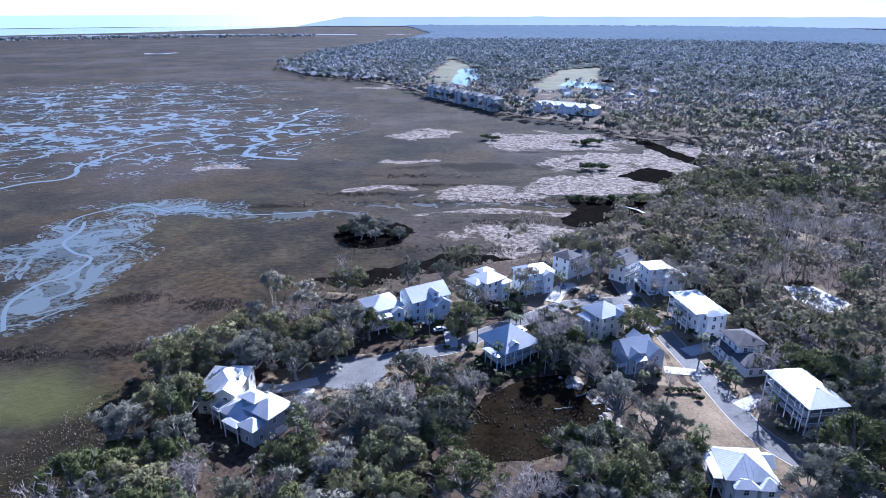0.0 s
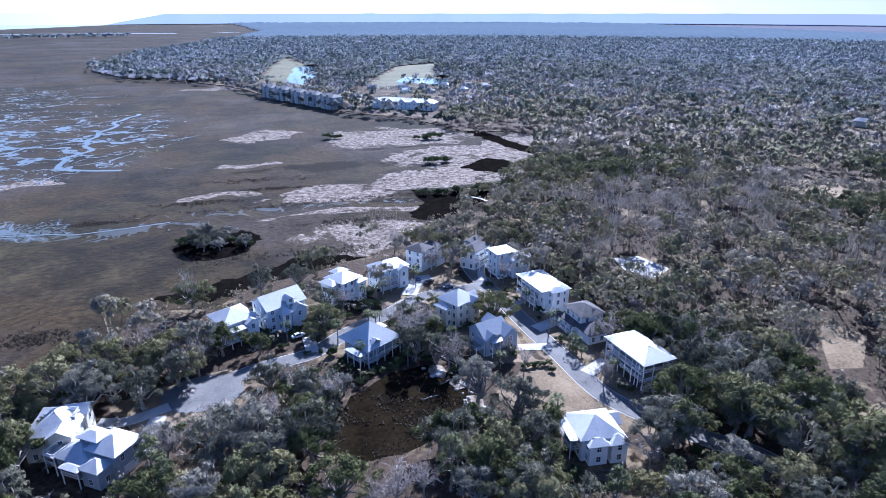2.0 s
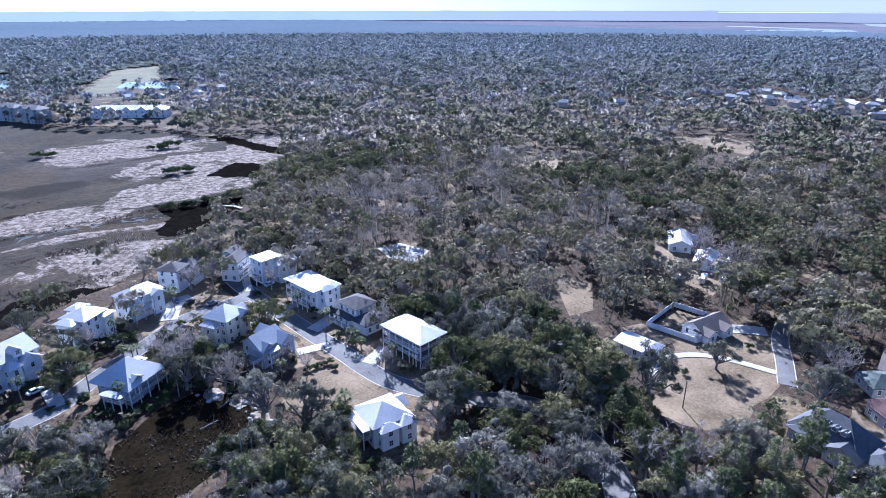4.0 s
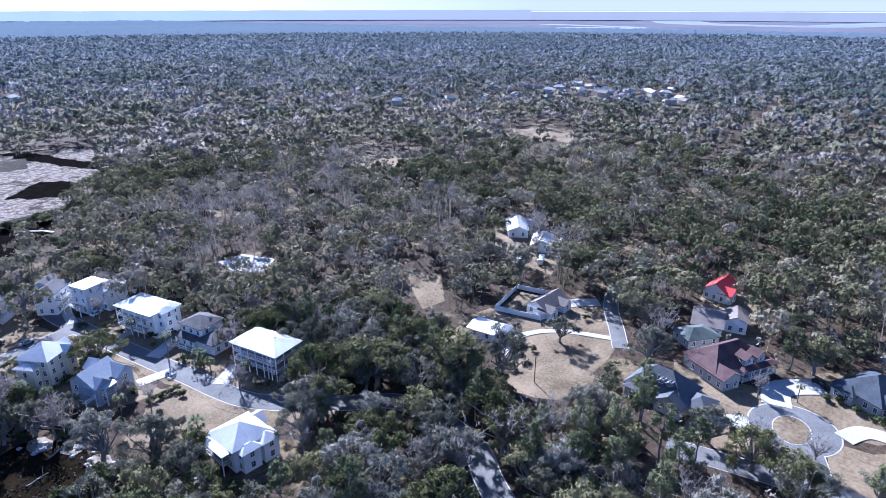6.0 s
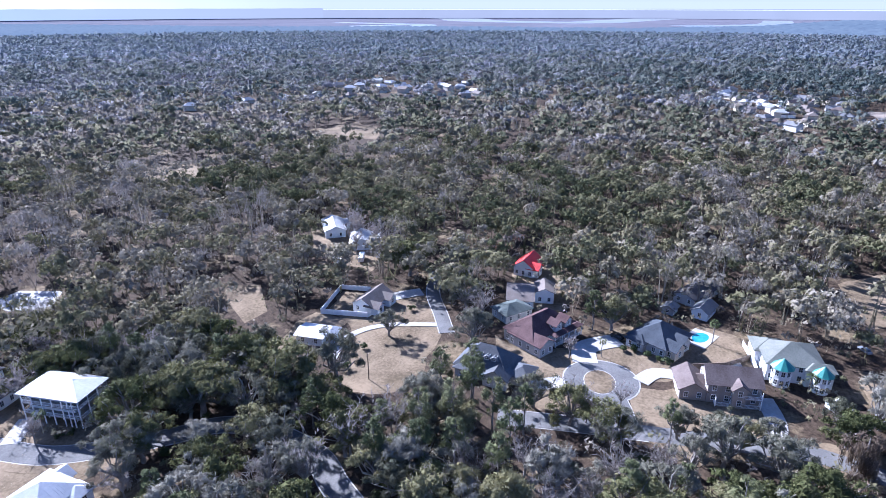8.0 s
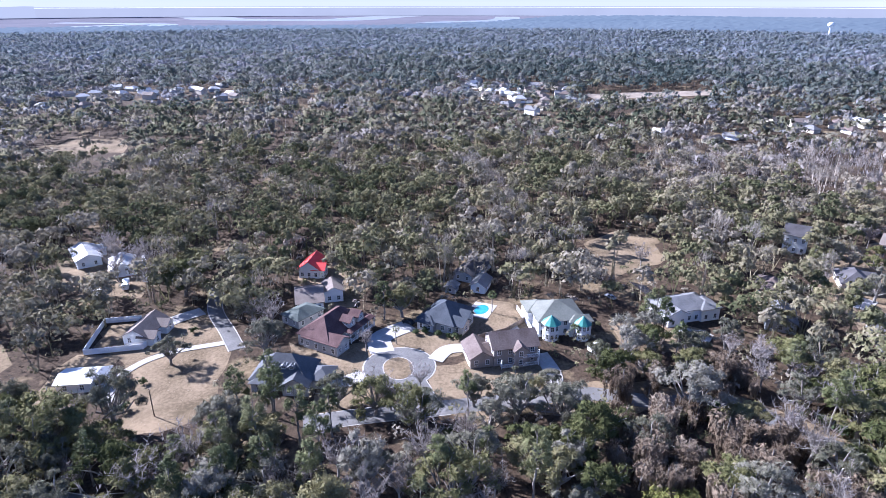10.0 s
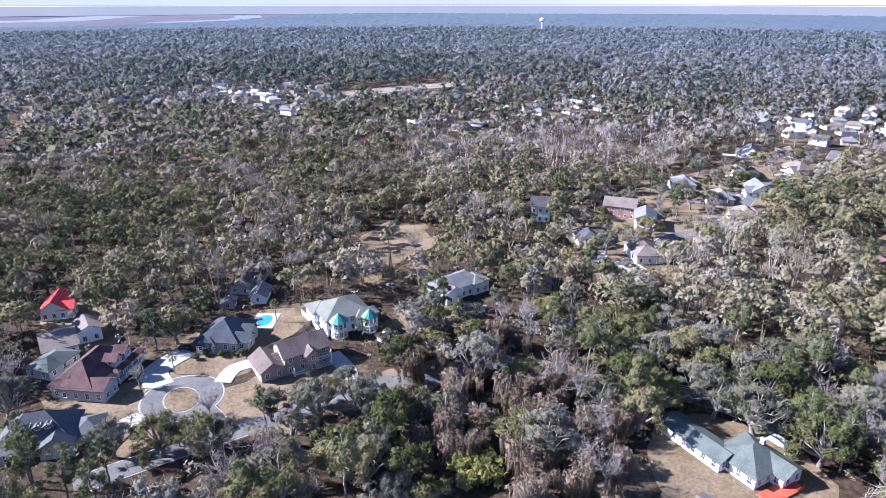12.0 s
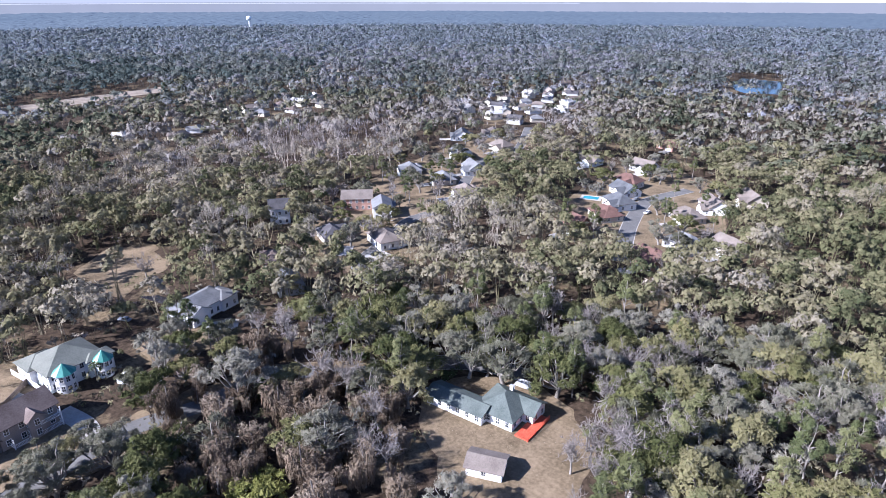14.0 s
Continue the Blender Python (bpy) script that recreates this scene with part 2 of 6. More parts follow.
# ---- marsh material ----
def marsh_material():
    n = Nodes("salt_marsh")
    pos = n.place()
    warp = n.add("TexNoise", Scale=0.02, Detail=2.0)
    n.t.links.new(pos, warp.inputs["Vector"])
    wv = n.add("VectorMath", i0=warp.outputs["Color"], i1=(-0.5, -0.5, -0.5))
    ws = n.add("VectorMath", i0=wv.outputs[0])
    ws.operation = "SCALE"
    n.put(ws, "Scale", 34.0)
    wp = n.add("VectorMath", i0=pos, i1=ws.outputs[0]).outputs[0]
    ragged = n.noise(0.03, 6, wp, 0.65)

    def patch(cx, cy, rx, ry, hard=3.0, rag=1.2):
        a = n.add("VectorMath", i0=wp, i1=(-cx, -cy, 0))
        b = n.add("VectorMath", i0=a.outputs[0], i1=(1 / rx, 1 / ry, 0))
        b.operation = "MULTIPLY"
        c = n.add("VectorMath", i0=b.outputs[0])
        c.operation = "LENGTH"
        d = n.math("ADD", c.outputs["Value"], n.math("MULTIPLY", n.math("SUBTRACT", ragged, 0.5), rag * 2))
        return n.math("MULTIPLY", n.math("SUBTRACT", 1.0, d), hard, True)

    def union(*some):
        out = some[0]
        for s in some[1:]:
            out = n.math("MAXIMUM", out, s)
        return out

    fine = n.noise(0.35, 5, pos, 0.7)
    mid = n.noise(0.05, 5, wp, 0.6)
    wide = n.noise(0.008, 3, pos)
    grass = n.ramp(n.math("ADD", n.math("MULTIPLY", mid, 0.55), n.math("MULTIPLY", fine, 0.45)),
                   (0.38, (0.009, 0.0064, 0.0026)), (0.5, (0.027, 0.0192, 0.0082)), (0.64, (0.070, 0.052, 0.0235)))
    olive = n.ramp(fine, (0.34, (0.010, 0.0095, 0.003)), (0.66, (0.042, 0.037, 0.012)))
    col = n.mix(n.ramp(wide, (0.47, 0.0), (0.62, 0.5)), grass, olive)
    deep = n.ramp(n.noise(0.011, 4, wp, 0.6), (0.34, 0.30), (0.48, 0.60), (0.64, 1.0))
    col = n.mix(1.0, col, deep, "MULTIPLY")
    rust = n.ramp(n.noise(0.017, 3, pos), (0.47, 0.0), (0.6, 0.65))
    col = n.mix(rust, col, n.ramp(fine, (0.34, (0.015, 0.0088, 0.003)), (0.66, (0.062, 0.038, 0.0145))))
    mauve = n.ramp(n.noise(0.006, 4, wp, 0.6), (0.5, 0.0), (0.62, 0.7))
    col = n.mix(mauve, col, n.ramp(fine, (0.3, (0.022, 0.0165, 0.0135)), (0.7, (0.078, 0.061, 0.052))))
    green = patch(-115, 152, 26, 18, 1.5, 0.5)
    col = n.mix(n.math("MULTIPLY", green, 0.7), col, (0.062, 0.062, 0.018))
    pale = union(patch(95, 510, 85, 55), patch(135, 425, 80, 60), patch(95, 375, 60, 34), patch(40, 280, 44, 26), patch(30, 345, 45, 22, 2, 1.2), patch(-15, 545, 40, 32), patch(20, 355, 50, 24, 2, 1.4), patch(185, 470, 40, 40),
                 patch(-60, 900, 70, 40), patch(-40, 365, 40, 12, 2, 1.5), patch(10, 315, 90, 9, 1.6, 1.8), patch(-30, 440, 60, 14, 1.6, 1.8), patch(95, 372, 60, 14, 2, 1.6), patch(30, 258, 30, 6, 2, 1.5), patch(-150, 420, 50, 12, 1.4, 1.8))
    reed = n.ramp(n.noise(0.32, 6, pos, 0.8), (0.42, (0.05, 0.037, 0.028)), (0.50, (0.14, 0.112, 0.09)), (0.64, (0.29, 0.25, 0.215)))
    col = n.mix(n.ramp(n.math("MULTIPLY", pale, n.noise(0.06, 7, wp, 0.72)), (0.385, 0.0), (0.44, 1.0)), col, reed)
    dark = union(patch(20, 420, 60, 12, 2, 1.6), patch(75, 330, 40, 5, 3, 1.2), patch(100, 470, 60, 7, 2, 1.6))
    col = n.mix(n.math("MULTIPLY", dark, 0.8), col, (0.014, 0.012, 0.010))
    # tidal creeks: thin where two levels of a noise meet, and broad braided pans
    zone = union(patch(-300, 560, 230, 190, 1.0, 0.4), patch(-430, 420, 200, 130, 1.0, 0.4), patch(-150, 560, 70, 150, 0.8, 0.4), patch(-420, 760, 260, 240, 0.62, 0.4))
    near = union(patch(-166, 266, 38, 52, 1.1, 0.8), patch(-152, 222, 24, 44, 1.1, 0.8), patch(-150, 322, 52, 18, 1.0, 1.0))
    trail = union(patch(-95, 312, 70, 10, 1.2, 0.8), patch(-10, 330, 90, 7, 0.8, 0.9))
    ridge = n.math("ABSOLUTE", n.math("SUBTRACT", n.noise(0.02, 2.5, wp, 0.5, 1.2), 0.5))
    ridge2 = n.math("ABSOLUTE", n.math("SUBTRACT", n.noise(0.05, 3, wp, 0.5, 1.0), 0.5))
    meander = n.add("TexNoise", Scale=0.055, Detail=3.0)
    n.t.links.new(pos, meander.inputs["Vector"])
    mv = n.add("VectorMath", i0=meander.outputs["Color"], i1=(-0.5, -0.5, -0.5))
    ms = n.add("VectorMath", i0=mv.outputs[0])
    ms.operation = "SCALE"
    n.put(ms, "Scale", 44.0)
    mp = n.add("VectorMath", i0=wp, i1=ms.outputs[0]).outputs[0]
    vor = n.add("TexVoronoi", Scale=0.024, Vector=mp)
    vor.feature = "DISTANCE_TO_EDGE"
    squash = n.add("VectorMath", i0=mp, i1=(0.62, 1.0, 1.0))
    squash.operation = "MULTIPLY"
    n.t.links.new(squash.outputs[0], vor.inputs["Vector"])
    vor2 = n.add("TexVoronoi", Scale=0.05, Vector=squash.outputs[0])
    vor2.feature = "DISTANCE_TO_EDGE"
    swell = n.math("SUBTRACT", n.math("MULTIPLY", n.noise(0.025, 4, pos, 0.7), 0.5), 0.175)
    thin = n.math("GREATER_THAN", n.math("MULTIPLY", zone, swell), vor.outputs["Distance"])
    twig = n.math("GREATER_THAN", n.math("MULTIPLY", zone, n.math("SUBTRACT", n.math("MULTIPLY", n.noise(0.04, 3, pos, 0.6), 0.55), 0.25)), vor2.outputs["Distance"])
    thin = n.math("MAXIMUM", thin, twig)
    pan = n.math("GREATER_THAN", n.math("MULTIPLY", zone, 0.052), n.math("ADD", ridge2, n.math("MULTIPLY", n.noise(0.01, 1, pos), 0.1)))
    speck = n.math("MULTIPLY", n.math("GREATER_THAN", n.math("ADD", n.noise(0.5, 6, pos, 0.75), n.math("MULTIPLY", near, 0.16)), 0.56), n.math("GREATER_THAN", near, 0.12))
    channel = n.math("GREATER_THAN", n.math("MULTIPLY", near, 0.075), n.math("ADD", ridge2, n.math("MULTIPLY", n.math("SUBTRACT", n.noise(0.3, 4, wp, 0.7), 0.5), 0.06)))
    braid = n.math("MAXIMUM", n.math("MULTIPLY", speck, 0.42), n.math("MULTIPLY", channel, 0.72))
    run = n.math("GREATER_THAN", n.math("MULTIPLY", trail, 0.06), ridge2)
    far = n.math("GREATER_THAN", n.math("SUBTRACT", n.noise(0.0022, 4, wp, 0.55), 0.68), 0.0)
    wet = union(n.math("MULTIPLY", thin, 0.9), n.math("MULTIPLY", pan, 0.7), n.math("MULTIPLY", braid, n.math("GREATER_THAN", near, 0.04)), n.math("MULTIPLY", run, 0.3), far)
    n.bump(n.math("MULTIPLY", fine, n.math("SUBTRACT", 1.0, wet)), 0.9, 0.6)
    dry = n.done(col, 0.95, Specular_IOR_Level=0.04, Sheen_Weight=n.math("MULTIPLY", n.math("SUBTRACT", 1.0, dark), 0.06), Sheen_Roughness=0.4)
    wb = n.add("BsdfPrincipled", **{"Base Color": (0.11, 0.13, 0.13, 1), "Roughness": 0.3})
    mixn = n.add("MixShader", i0=wet, i1=n.b.outputs[0], i2=wb.outputs[0])
    n.t.links.new(mixn.outputs[0], n.t.nodes["Material Output"].inputs["Surface"])
    return dry


M["marsh"] = marsh_material()


# ---- building helpers ----
def part(name, bm, material, parent=None, label=""):
    me = bpy.data.meshes.new(name)
    bmesh.ops.recalc_face_normals(bm, faces=bm.faces)
    if not any(f.normal.z > 0 for f in bm.faces):
        bmesh.ops.reverse_faces(bm, faces=bm.faces)
    bm.to_mesh(me)
    bm.free()
    me.materials.append(M[material])
    ob = new(name, me)
    ob.parent = parent
    if label:
        ob["label"] = label
    return ob


def again(name, src, parent, x, y, z, rz=0.0):
    """One more piece on the mesh of another."""
    ob = new(name, src.data if isinstance(src, bpy.types.Object) else src)
    ob.parent = parent
    ob.matrix_basis = pose(x, y, z, 0, 0, rz)
    return ob


def box(bm, x0, x1, y0, y1, z0, z1):
    v = [bm.verts.new((x, y, z)) for x in (x0, x1) for y in (y0, y1) for z in (z0, z1)]
    for f in ((0, 1, 3, 2), (4, 6, 7, 5), (0, 4, 5, 1), (2, 3, 7, 6), (0, 2, 6, 4), (1, 5, 7, 3)):
        bm.faces.new([v[i] for i in f])
    return bm


def boxes(*some):
    bm = bmesh.new()
    for b in some:
        box(bm, *b)
    return bm


def array_mesh(name, verts, tris, material, tint=None):
    """A mesh of triangles from arrays, with an optional tint for each corner point."""
    me = bpy.data.meshes.new(name)
    nt = len(tris)
    me.vertices.add(len(verts))
    me.vertices.foreach_set("co", np.ascontiguousarray(verts, dtype=np.float32).ravel())
    me.loops.add(nt * 3)
    me.loops.foreach_set("vertex_index", np.ascontiguousarray(tris, dtype=np.int32).ravel())
    me.polygons.add(nt)
    me.polygons.foreach_set("loop_start", np.arange(0, nt * 3, 3, dtype=np.int32))
    me.materials.append(M[material])
    if tint is not None:
        a = me.attributes.new("tint", "FLOAT", "POINT")
        a.data.foreach_set("value", np.ascontiguousarray(tint, dtype=np.float32))
    me.update(calc_edges=True)
    return me


def wiggle(points, step, amp, closed=False):
    """A polyline with more points and an uneven course."""
    out = []
    pts = [Vector((*p, 0)) for p in points]
    ends = pts[1:] + ([pts[0]] if closed else [])
    for a, b in zip(pts, ends):
        k = max(1, int((b - a).length / step))
        for i in range(k):
            p = a.lerp(b, i / k)
            q = noise.noise_vector(p * (0.6 / step)) * amp
            out.append((p.x + q.x, p.y + q.y))
    if not closed:
        out.append(points[-1])
    return out


def sheet(name, outline, z, material, label="", drop=0.0, kind="structure", category=""):
    """A flat piece of ground with an outline; drop gives it an edge of that depth."""
    bm = bmesh.new()
    n = len(outline)
    vs, _, fs, *_ = geometry.delaunay_2d_cdt([Vector(p) for p in outline], [(i, (i + 1) % n) for i in range(n)], [], 1, 0.001)
    top = [bm.verts.new((v.x, v.y, z)) for v in vs]
    for f in fs:
        bm.faces.new([top[i] for i in f])
    if drop:
        rim = [e for e in bm.edges if len(e.link_faces) == 1]
        ext = bmesh.ops.extrude_edge_only(bm, edges=rim)
        bmesh.ops.translate(bm, verts=[v for v in ext["geom"] if isinstance(v, bmesh.types.BMVert)], vec=(0, 0, -drop))
    ob = part(name, bm, material)
    return tagged(ob, label, category, kind=kind)


def strip(points, width, z):
    """A ribbon of even width along a smoothed line, with an edge."""
    pts = [Vector((*p, 0)) for p in points]
    fine = []
    for i in range(len(pts) - 1):
        p0, p1, p2, p3 = pts[max(i - 1, 0)], pts[i], pts[i + 1], pts[min(i + 2, len(pts) - 1)]
        for k in range(6):
            t = k / 6
            fine.append(0.5 * ((2 * p1) + (p2 - p0) * t + (2 * p0 - 5 * p1 + 4 * p2 - p3) * t * t + (3 * p1 - p0 - 3 * p2 + p3) * t ** 3))
    fine.append(pts[-1])
    left, right = [], []
    for i, p in enumerate(fine):
        d = (fine[min(i + 1, len(fine) - 1)] - fine[max(i - 1, 0)]).normalized()
        s = Vector((-d.y, d.x, 0)) * width / 2
        left.append(p + s)
        right.append(p - s)
    return [(p.x, p.y) for p in left] + [(p.x, p.y) for p in reversed(right)]


def ribbon(name, points, width, z, material, label):
    bm = bmesh.new()
    o = strip(points, width, z)
    h = len(o) // 2
    v = [bm.verts.new((x, y, z)) for x, y in o]
    w = [bm.verts.new((x, y, z - 0.15)) for x, y in o]
    for i in range(h - 1):
        bm.faces.new((v[i], v[i + 1], v[2 * h - 2 - i], v[2 * h - 1 - i]))
    for i in range(2 * h):
        j = (i + 1) % (2 * h)
        bm.faces.new((v[i], v[j], w[j], w[i]))
    return tagged(part(name, bm, material), label, "road", kind="structure")


def disc(cx, cy, rx, ry, rot=0.0, n=28):
    c, s = math.cos(radians(rot)), math.sin(radians(rot))
    return [(cx + rx * math.cos(a) * c - ry * math.sin(a) * s, cy + rx * math.cos(a) * s + ry * math.sin(a) * c) for a in (2 * math.pi * i / n for i in range(n))]


# ---- ground, marsh, sea ----
SHORE = [(-82, 96), (-77, 122), (-78, 142), (-83, 158), (-78, 165), (-68, 183), (-58, 202), (-44, 216), (-29, 214), (-21, 227), (1, 235), (21, 245), (44, 254), (60, 276), (78, 293),
         (112, 321), (142, 355), (189, 428), (221, 476), (194, 509), (155, 521), (119, 607), (67, 642), (48, 702), (-10, 801), (-69, 930), (-146, 1010), (-227, 1056), (-315, 1220), (-305, 1639),
         (-237, 1897), (-163, 2248), (-64, 3104)]
FAR_EDGE = [(-300, 4850), (1500, 4600), (2300, 4100), (2380, 2609), (2436, 1778), (2750, 1060), (2811, 200), (3199, -292), (4500, -900), (4600, -1500), (3200, -3600), (600, -4800), (-300, -4800), (-110, -100), (-92, 70)]
shore = wiggle(SHORE[:27], 9, 3.5) + wiggle(SHORE[27:], 60, 22)
# Pale lilac of the far marsh is distance haze put into the base colour.
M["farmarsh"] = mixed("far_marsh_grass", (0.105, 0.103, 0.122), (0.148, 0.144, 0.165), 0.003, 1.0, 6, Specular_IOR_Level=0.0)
ground = sheet("ground", disc(0, 0, 4900, 4900, 0, 96), -0.6, "marsh", "brown winter salt marsh with tidal creeks", category="marsh")
land = sheet("land", shore + FAR_EDGE, 0.0, "floor", "leaf-littered forest floor above the marsh", 0.7, category="ground")
sheet("far_marsh", [(-math.sin(radians(a)) * r, math.cos(radians(a)) * r) for r, run in ((2250, range(-34, -187, -4)), (4885, range(-186, -33, 4))) for a in run], -0.57, "farmarsh", "far marsh with lilac haze painted into its colour", category="marsh")
sea = sheet("sea", [(-4300, 2300), (-1962, 2695), (-1930, 2885), (-1530, 3269), (-1250, 3900), (-1000, 4600), (-900, 4820), (-1500, 4650), (-3500, 3400)], -0.5, "water", "pale open sea beyond the marsh", category="sea")
M["river"] = Nodes("river_water").done((0.17, 0.19, 0.20), 0.35)
M["mud"] = mixed("black_mud", (0.003, 0.003, 0.003), (0.010, 0.008, 0.007), 0.25, 1.0, 7, 0.6, 0.2, Specular_IOR_Level=0.0)
M["creek"] = Nodes("creek_water").done((0.10, 0.12, 0.12), 0.3)
# black tidal mud pools with ragged banks
POOLS = [[(-52, 276), (-50, 290), (-40, 303), (-18, 297), (-14, 284), (-20, 268), (-36, 262), (-44, 266)],
         [(-52, 229), (-38, 233), (-20, 243), (2, 257), (20, 255), (36, 248), (44, 252), (30, 226), (14, 224), (-6, 227), (-30, 222), (-46, 224)],
         [(60, 302), (72, 322), (71, 349), (100, 341), (121, 332), (112, 318), (97, 298), (80, 290), (64, 293)], [(115, 396), (142, 420), (157, 396), (139, 374), (122, 384)],
         [(156, 520), (168, 534), (180, 466), (190, 436), (178, 420), (168, 448), (160, 490)]]
for o in POOLS:
    sheet("mud_pool", wiggle(o, 2.5, 4.0, True), -0.575, "mud", "black tidal mud pool in the marsh", category="pool")
CREEKS = [([(-141, 702), (-153, 642), (-148, 576), (-157, 547), (-139, 521), (-154, 482), (-153, 461), (-131, 446), (-106, 444)], 6.5), ([(-150, 322), (-128, 316), (-101, 307), (-80, 317), (-59, 321)], 1.7),
          ([(-271, 368), (-248, 388), (-252, 425), (-238, 486), (-207, 521)], 5.0), ([(-182, 300), (-176, 270), (-162, 258), (-150, 232), (-156, 205), (-148, 185)], 2.6), ([(-190, 293), (-181, 327), (-166, 330), (-150, 318), (-140, 326)], 2.4)]
for line, w in CREEKS:
    c = ribbon("creek", wiggle(line, 13, 13.0), w * 0.62, -0.56, "creek", "pale winding tidal creek in the marsh")
    c["category"] = "creek"
for river, w in (([(4840, 1900), (4444, 1469), (3906, 1163), (3745, 536), (4300, 330), (4860, 150)], 320), ([(2516, 1842), (2466, 1573), (2826, 1428), (3083, 1300)], 110), ([(2594, 1216), (3083, 1210), (3290, 1802)], 120),
                 ([(3300, 0), (3700, -420), (4500, -560)], 160), ([(-1900, 2650), (-1500, 2900), (-900, 3050), (-400, 3000)], 60)):
    r = ribbon("river", river, w, -0.5, "river", "winding pale tidal river in the far marsh")
    r["category"] = "river"

LAWNS = {
    "D": [(48, 135), (63, 150), (73, 152), (88, 122), (80, 112), (64, 123), (53, 132)],
    "F": [(170, 104), (186, 87), (185, 69), (165, 60), (134, 59), (127, 67), (126, 75), (150, 84), (164, 92)],
    "F2": [(135, 106), (148, 108), (166, 106), (166, 92), (130, 94)],
    "G": [(172, 45), (164, 30), (176, 15), (160, 14), (141, 17), (132, 31), (147, 31)],
    "I": [(169, 16), (193, -8), (202, -20), (193, -36), (175, -31), (166, -12), (158, 2)],
    "I2": [(158, 1), (159, -11), (158, -33), (147, -34), (139, -2)],
    "L": [(98, -100), (96, -112), (86, -124), (72, -126), (60, -121), (50, -110), (46, -98), (52, -86), (62, -80), (74, -82), (86, -90)],
    "clearing": [(255, -69), (271, -89), (259, -103), (235, -99), (218, -72), (228, -68)],
    "J": [(188, -62), (177, -90), (160, -82), (168, -59)],
    "yard": [(60, 250), (64, 200), (44, 196), (30, 200), (20, 222)],
    "verge": [(66, 215), (100, 210), (106, 120), (92, 104), (76, 116), (72, 150), (66, 190)],
    "C": [(30, 186), (64, 198), (70, 150), (56, 152), (44, 172)],
    "A": [(-52, 160), (-22, 170), (-14, 158), (-30, 146), (-44, 142)],
    "fenced": [(176, 87.5), (170, 89), (167.5, 103.5), (185, 106.2), (187, 96.5)],
    "street": [(75, -215), (145, -232), (165, -300), (172, -365), (150, -385), (112, -360), (85, -300), (70, -250)],
    "avenue": [(172, -140), (222, -150), (250, -195), (275, -260), (292, -345), (280, -400), (250, -395), (245, -345), (215, -285), (190, -215)],
    "roadside": [(150, -2), (134, 4), (132, -20), (134, -50), (130, -78), (112, -98), (100, -112), (108, -116), (126, -98), (142, -84), (147, -56), (147, -36), (146, -14)],
    "work": [(206, 104), (226, 100), (252, 138), (240, 152), (210, 134)],
    "H": [(196, 46), (230, 52), (236, 34), (210, 22), (196, 26)],
}
SANDS = {"lot": [(430, 272), (484, 274), (490, 235), (442, 214)], "gap": [(174, 153), (178, 137), (163, 123), (153, 126)], "pan": [(133, 222), (144, 219), (149, 205), (138, 196), (129, 209)],
         "links": [(-34, 993), (20, 1442), (50, 1246), (35, 1106), (13, 945)], "links2": [(112, 861), (210, 1160), (295, 1220), (236, 968), (133, 848)], "shops": [(70, 790), (150, 735), (150, 690), (92, 705)],
         "brush": [(287, 310), (324, 309), (323, 256), (280, 267)], "cut": [(727, -183), (758, -346), (718, -328), (680, -184)], "glade": [(160, 215), (176, 205), (170, 188), (158, 196)]}
PONDS = {"near": [(11, 960), (32, 1195), (73, 1220), (60, 1028), (33, 915)], "links": [(163, 915), (195, 977), (252, 930), (226, 861)], "far": [(262, -814), (269, -899), (215, -892), (180, -772), (217, -756)]}
RAVINE = [(11, 146), (24, 155), (36, 158), (44, 146), (43, 134), (36, 126), (26, 121), (12, 119), (4, 124), (3, 134)]
for key, o in LAWNS.items():
    sheet("lawn", wiggle(o, 4, 3.0, True), 0.012 + 0.004 * list(LAWNS).index(key), "lawn", "dry tan dormant grass", 0.1, category="lawn")
for key, o in SANDS.items():
    sheet("clearing", wiggle(o, 14, 5 if len(o) < 5 or o[0][1] < 600 else 16, True), 0.012 + 0.004 * list(SANDS).index(key), {"shops": "asphalt", "links": "fairway", "links2": "fairway", "cut": "sand"}.get(key, "lawn") if key != "pan" else "concrete", "bare sandy clearing among the trees", 0.1, category="clearing")
for key, o in PONDS.items():
    sheet("pond", wiggle(o, 20, 8, True), 0.06, "water", "still pond reflecting the sky", 0.1, category="pond")
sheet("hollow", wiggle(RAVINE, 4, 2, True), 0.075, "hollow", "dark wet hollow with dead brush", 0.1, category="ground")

# ---- roads ----
ROADS = [
    ([(70, 226), (70.5, 212), (74.5, 172), (77, 152), (78.5, 137), (81, 127), (88.5, 115), (96, 106), (104, 97), (106, 85), (102, 69), (95, 60), (88, 50)], 6.4),
    ([(71, 208), (57, 206), (44.5, 203.6), (28.7, 192.6), (14, 182.5), (3, 173), (-8, 169.5), (-17, 166), (-28, 160)], 6.0),
    ([(131, 32), (134, 16), (136, 2), (138.5, -16), (141, -32), (142, -44), (138, -60), (137, -75), (132, -86), (122, -93), (112, -107), (102, -119), (92, -125), (82, -128)], 6.2),
    ([(168, 59), (179, 65), (195, 74), (214, 79)], 4.7),
    ([(100, -222), (116, -262), (126, -298), (126, -313), (118, -340)], 7.0),
    ([(152, 6), (144, 3), (137, 1)], 8.0),
    ([(160, -142), (178, -150), (191, -182), (200, -201), (203, -235), (245, -312), (244, -350), (287, -430)], 6.0),
]
for k, (pts, w) in enumerate(ROADS):
    ribbon("road", pts, w, 0.1 + 0.006 * k, "asphalt", "worn grey asphalt lane")
    ribbon("kerb", pts, w + 0.6, 0.055 + 0.005 * k, "concrete", "pale concrete kerb along the asphalt")
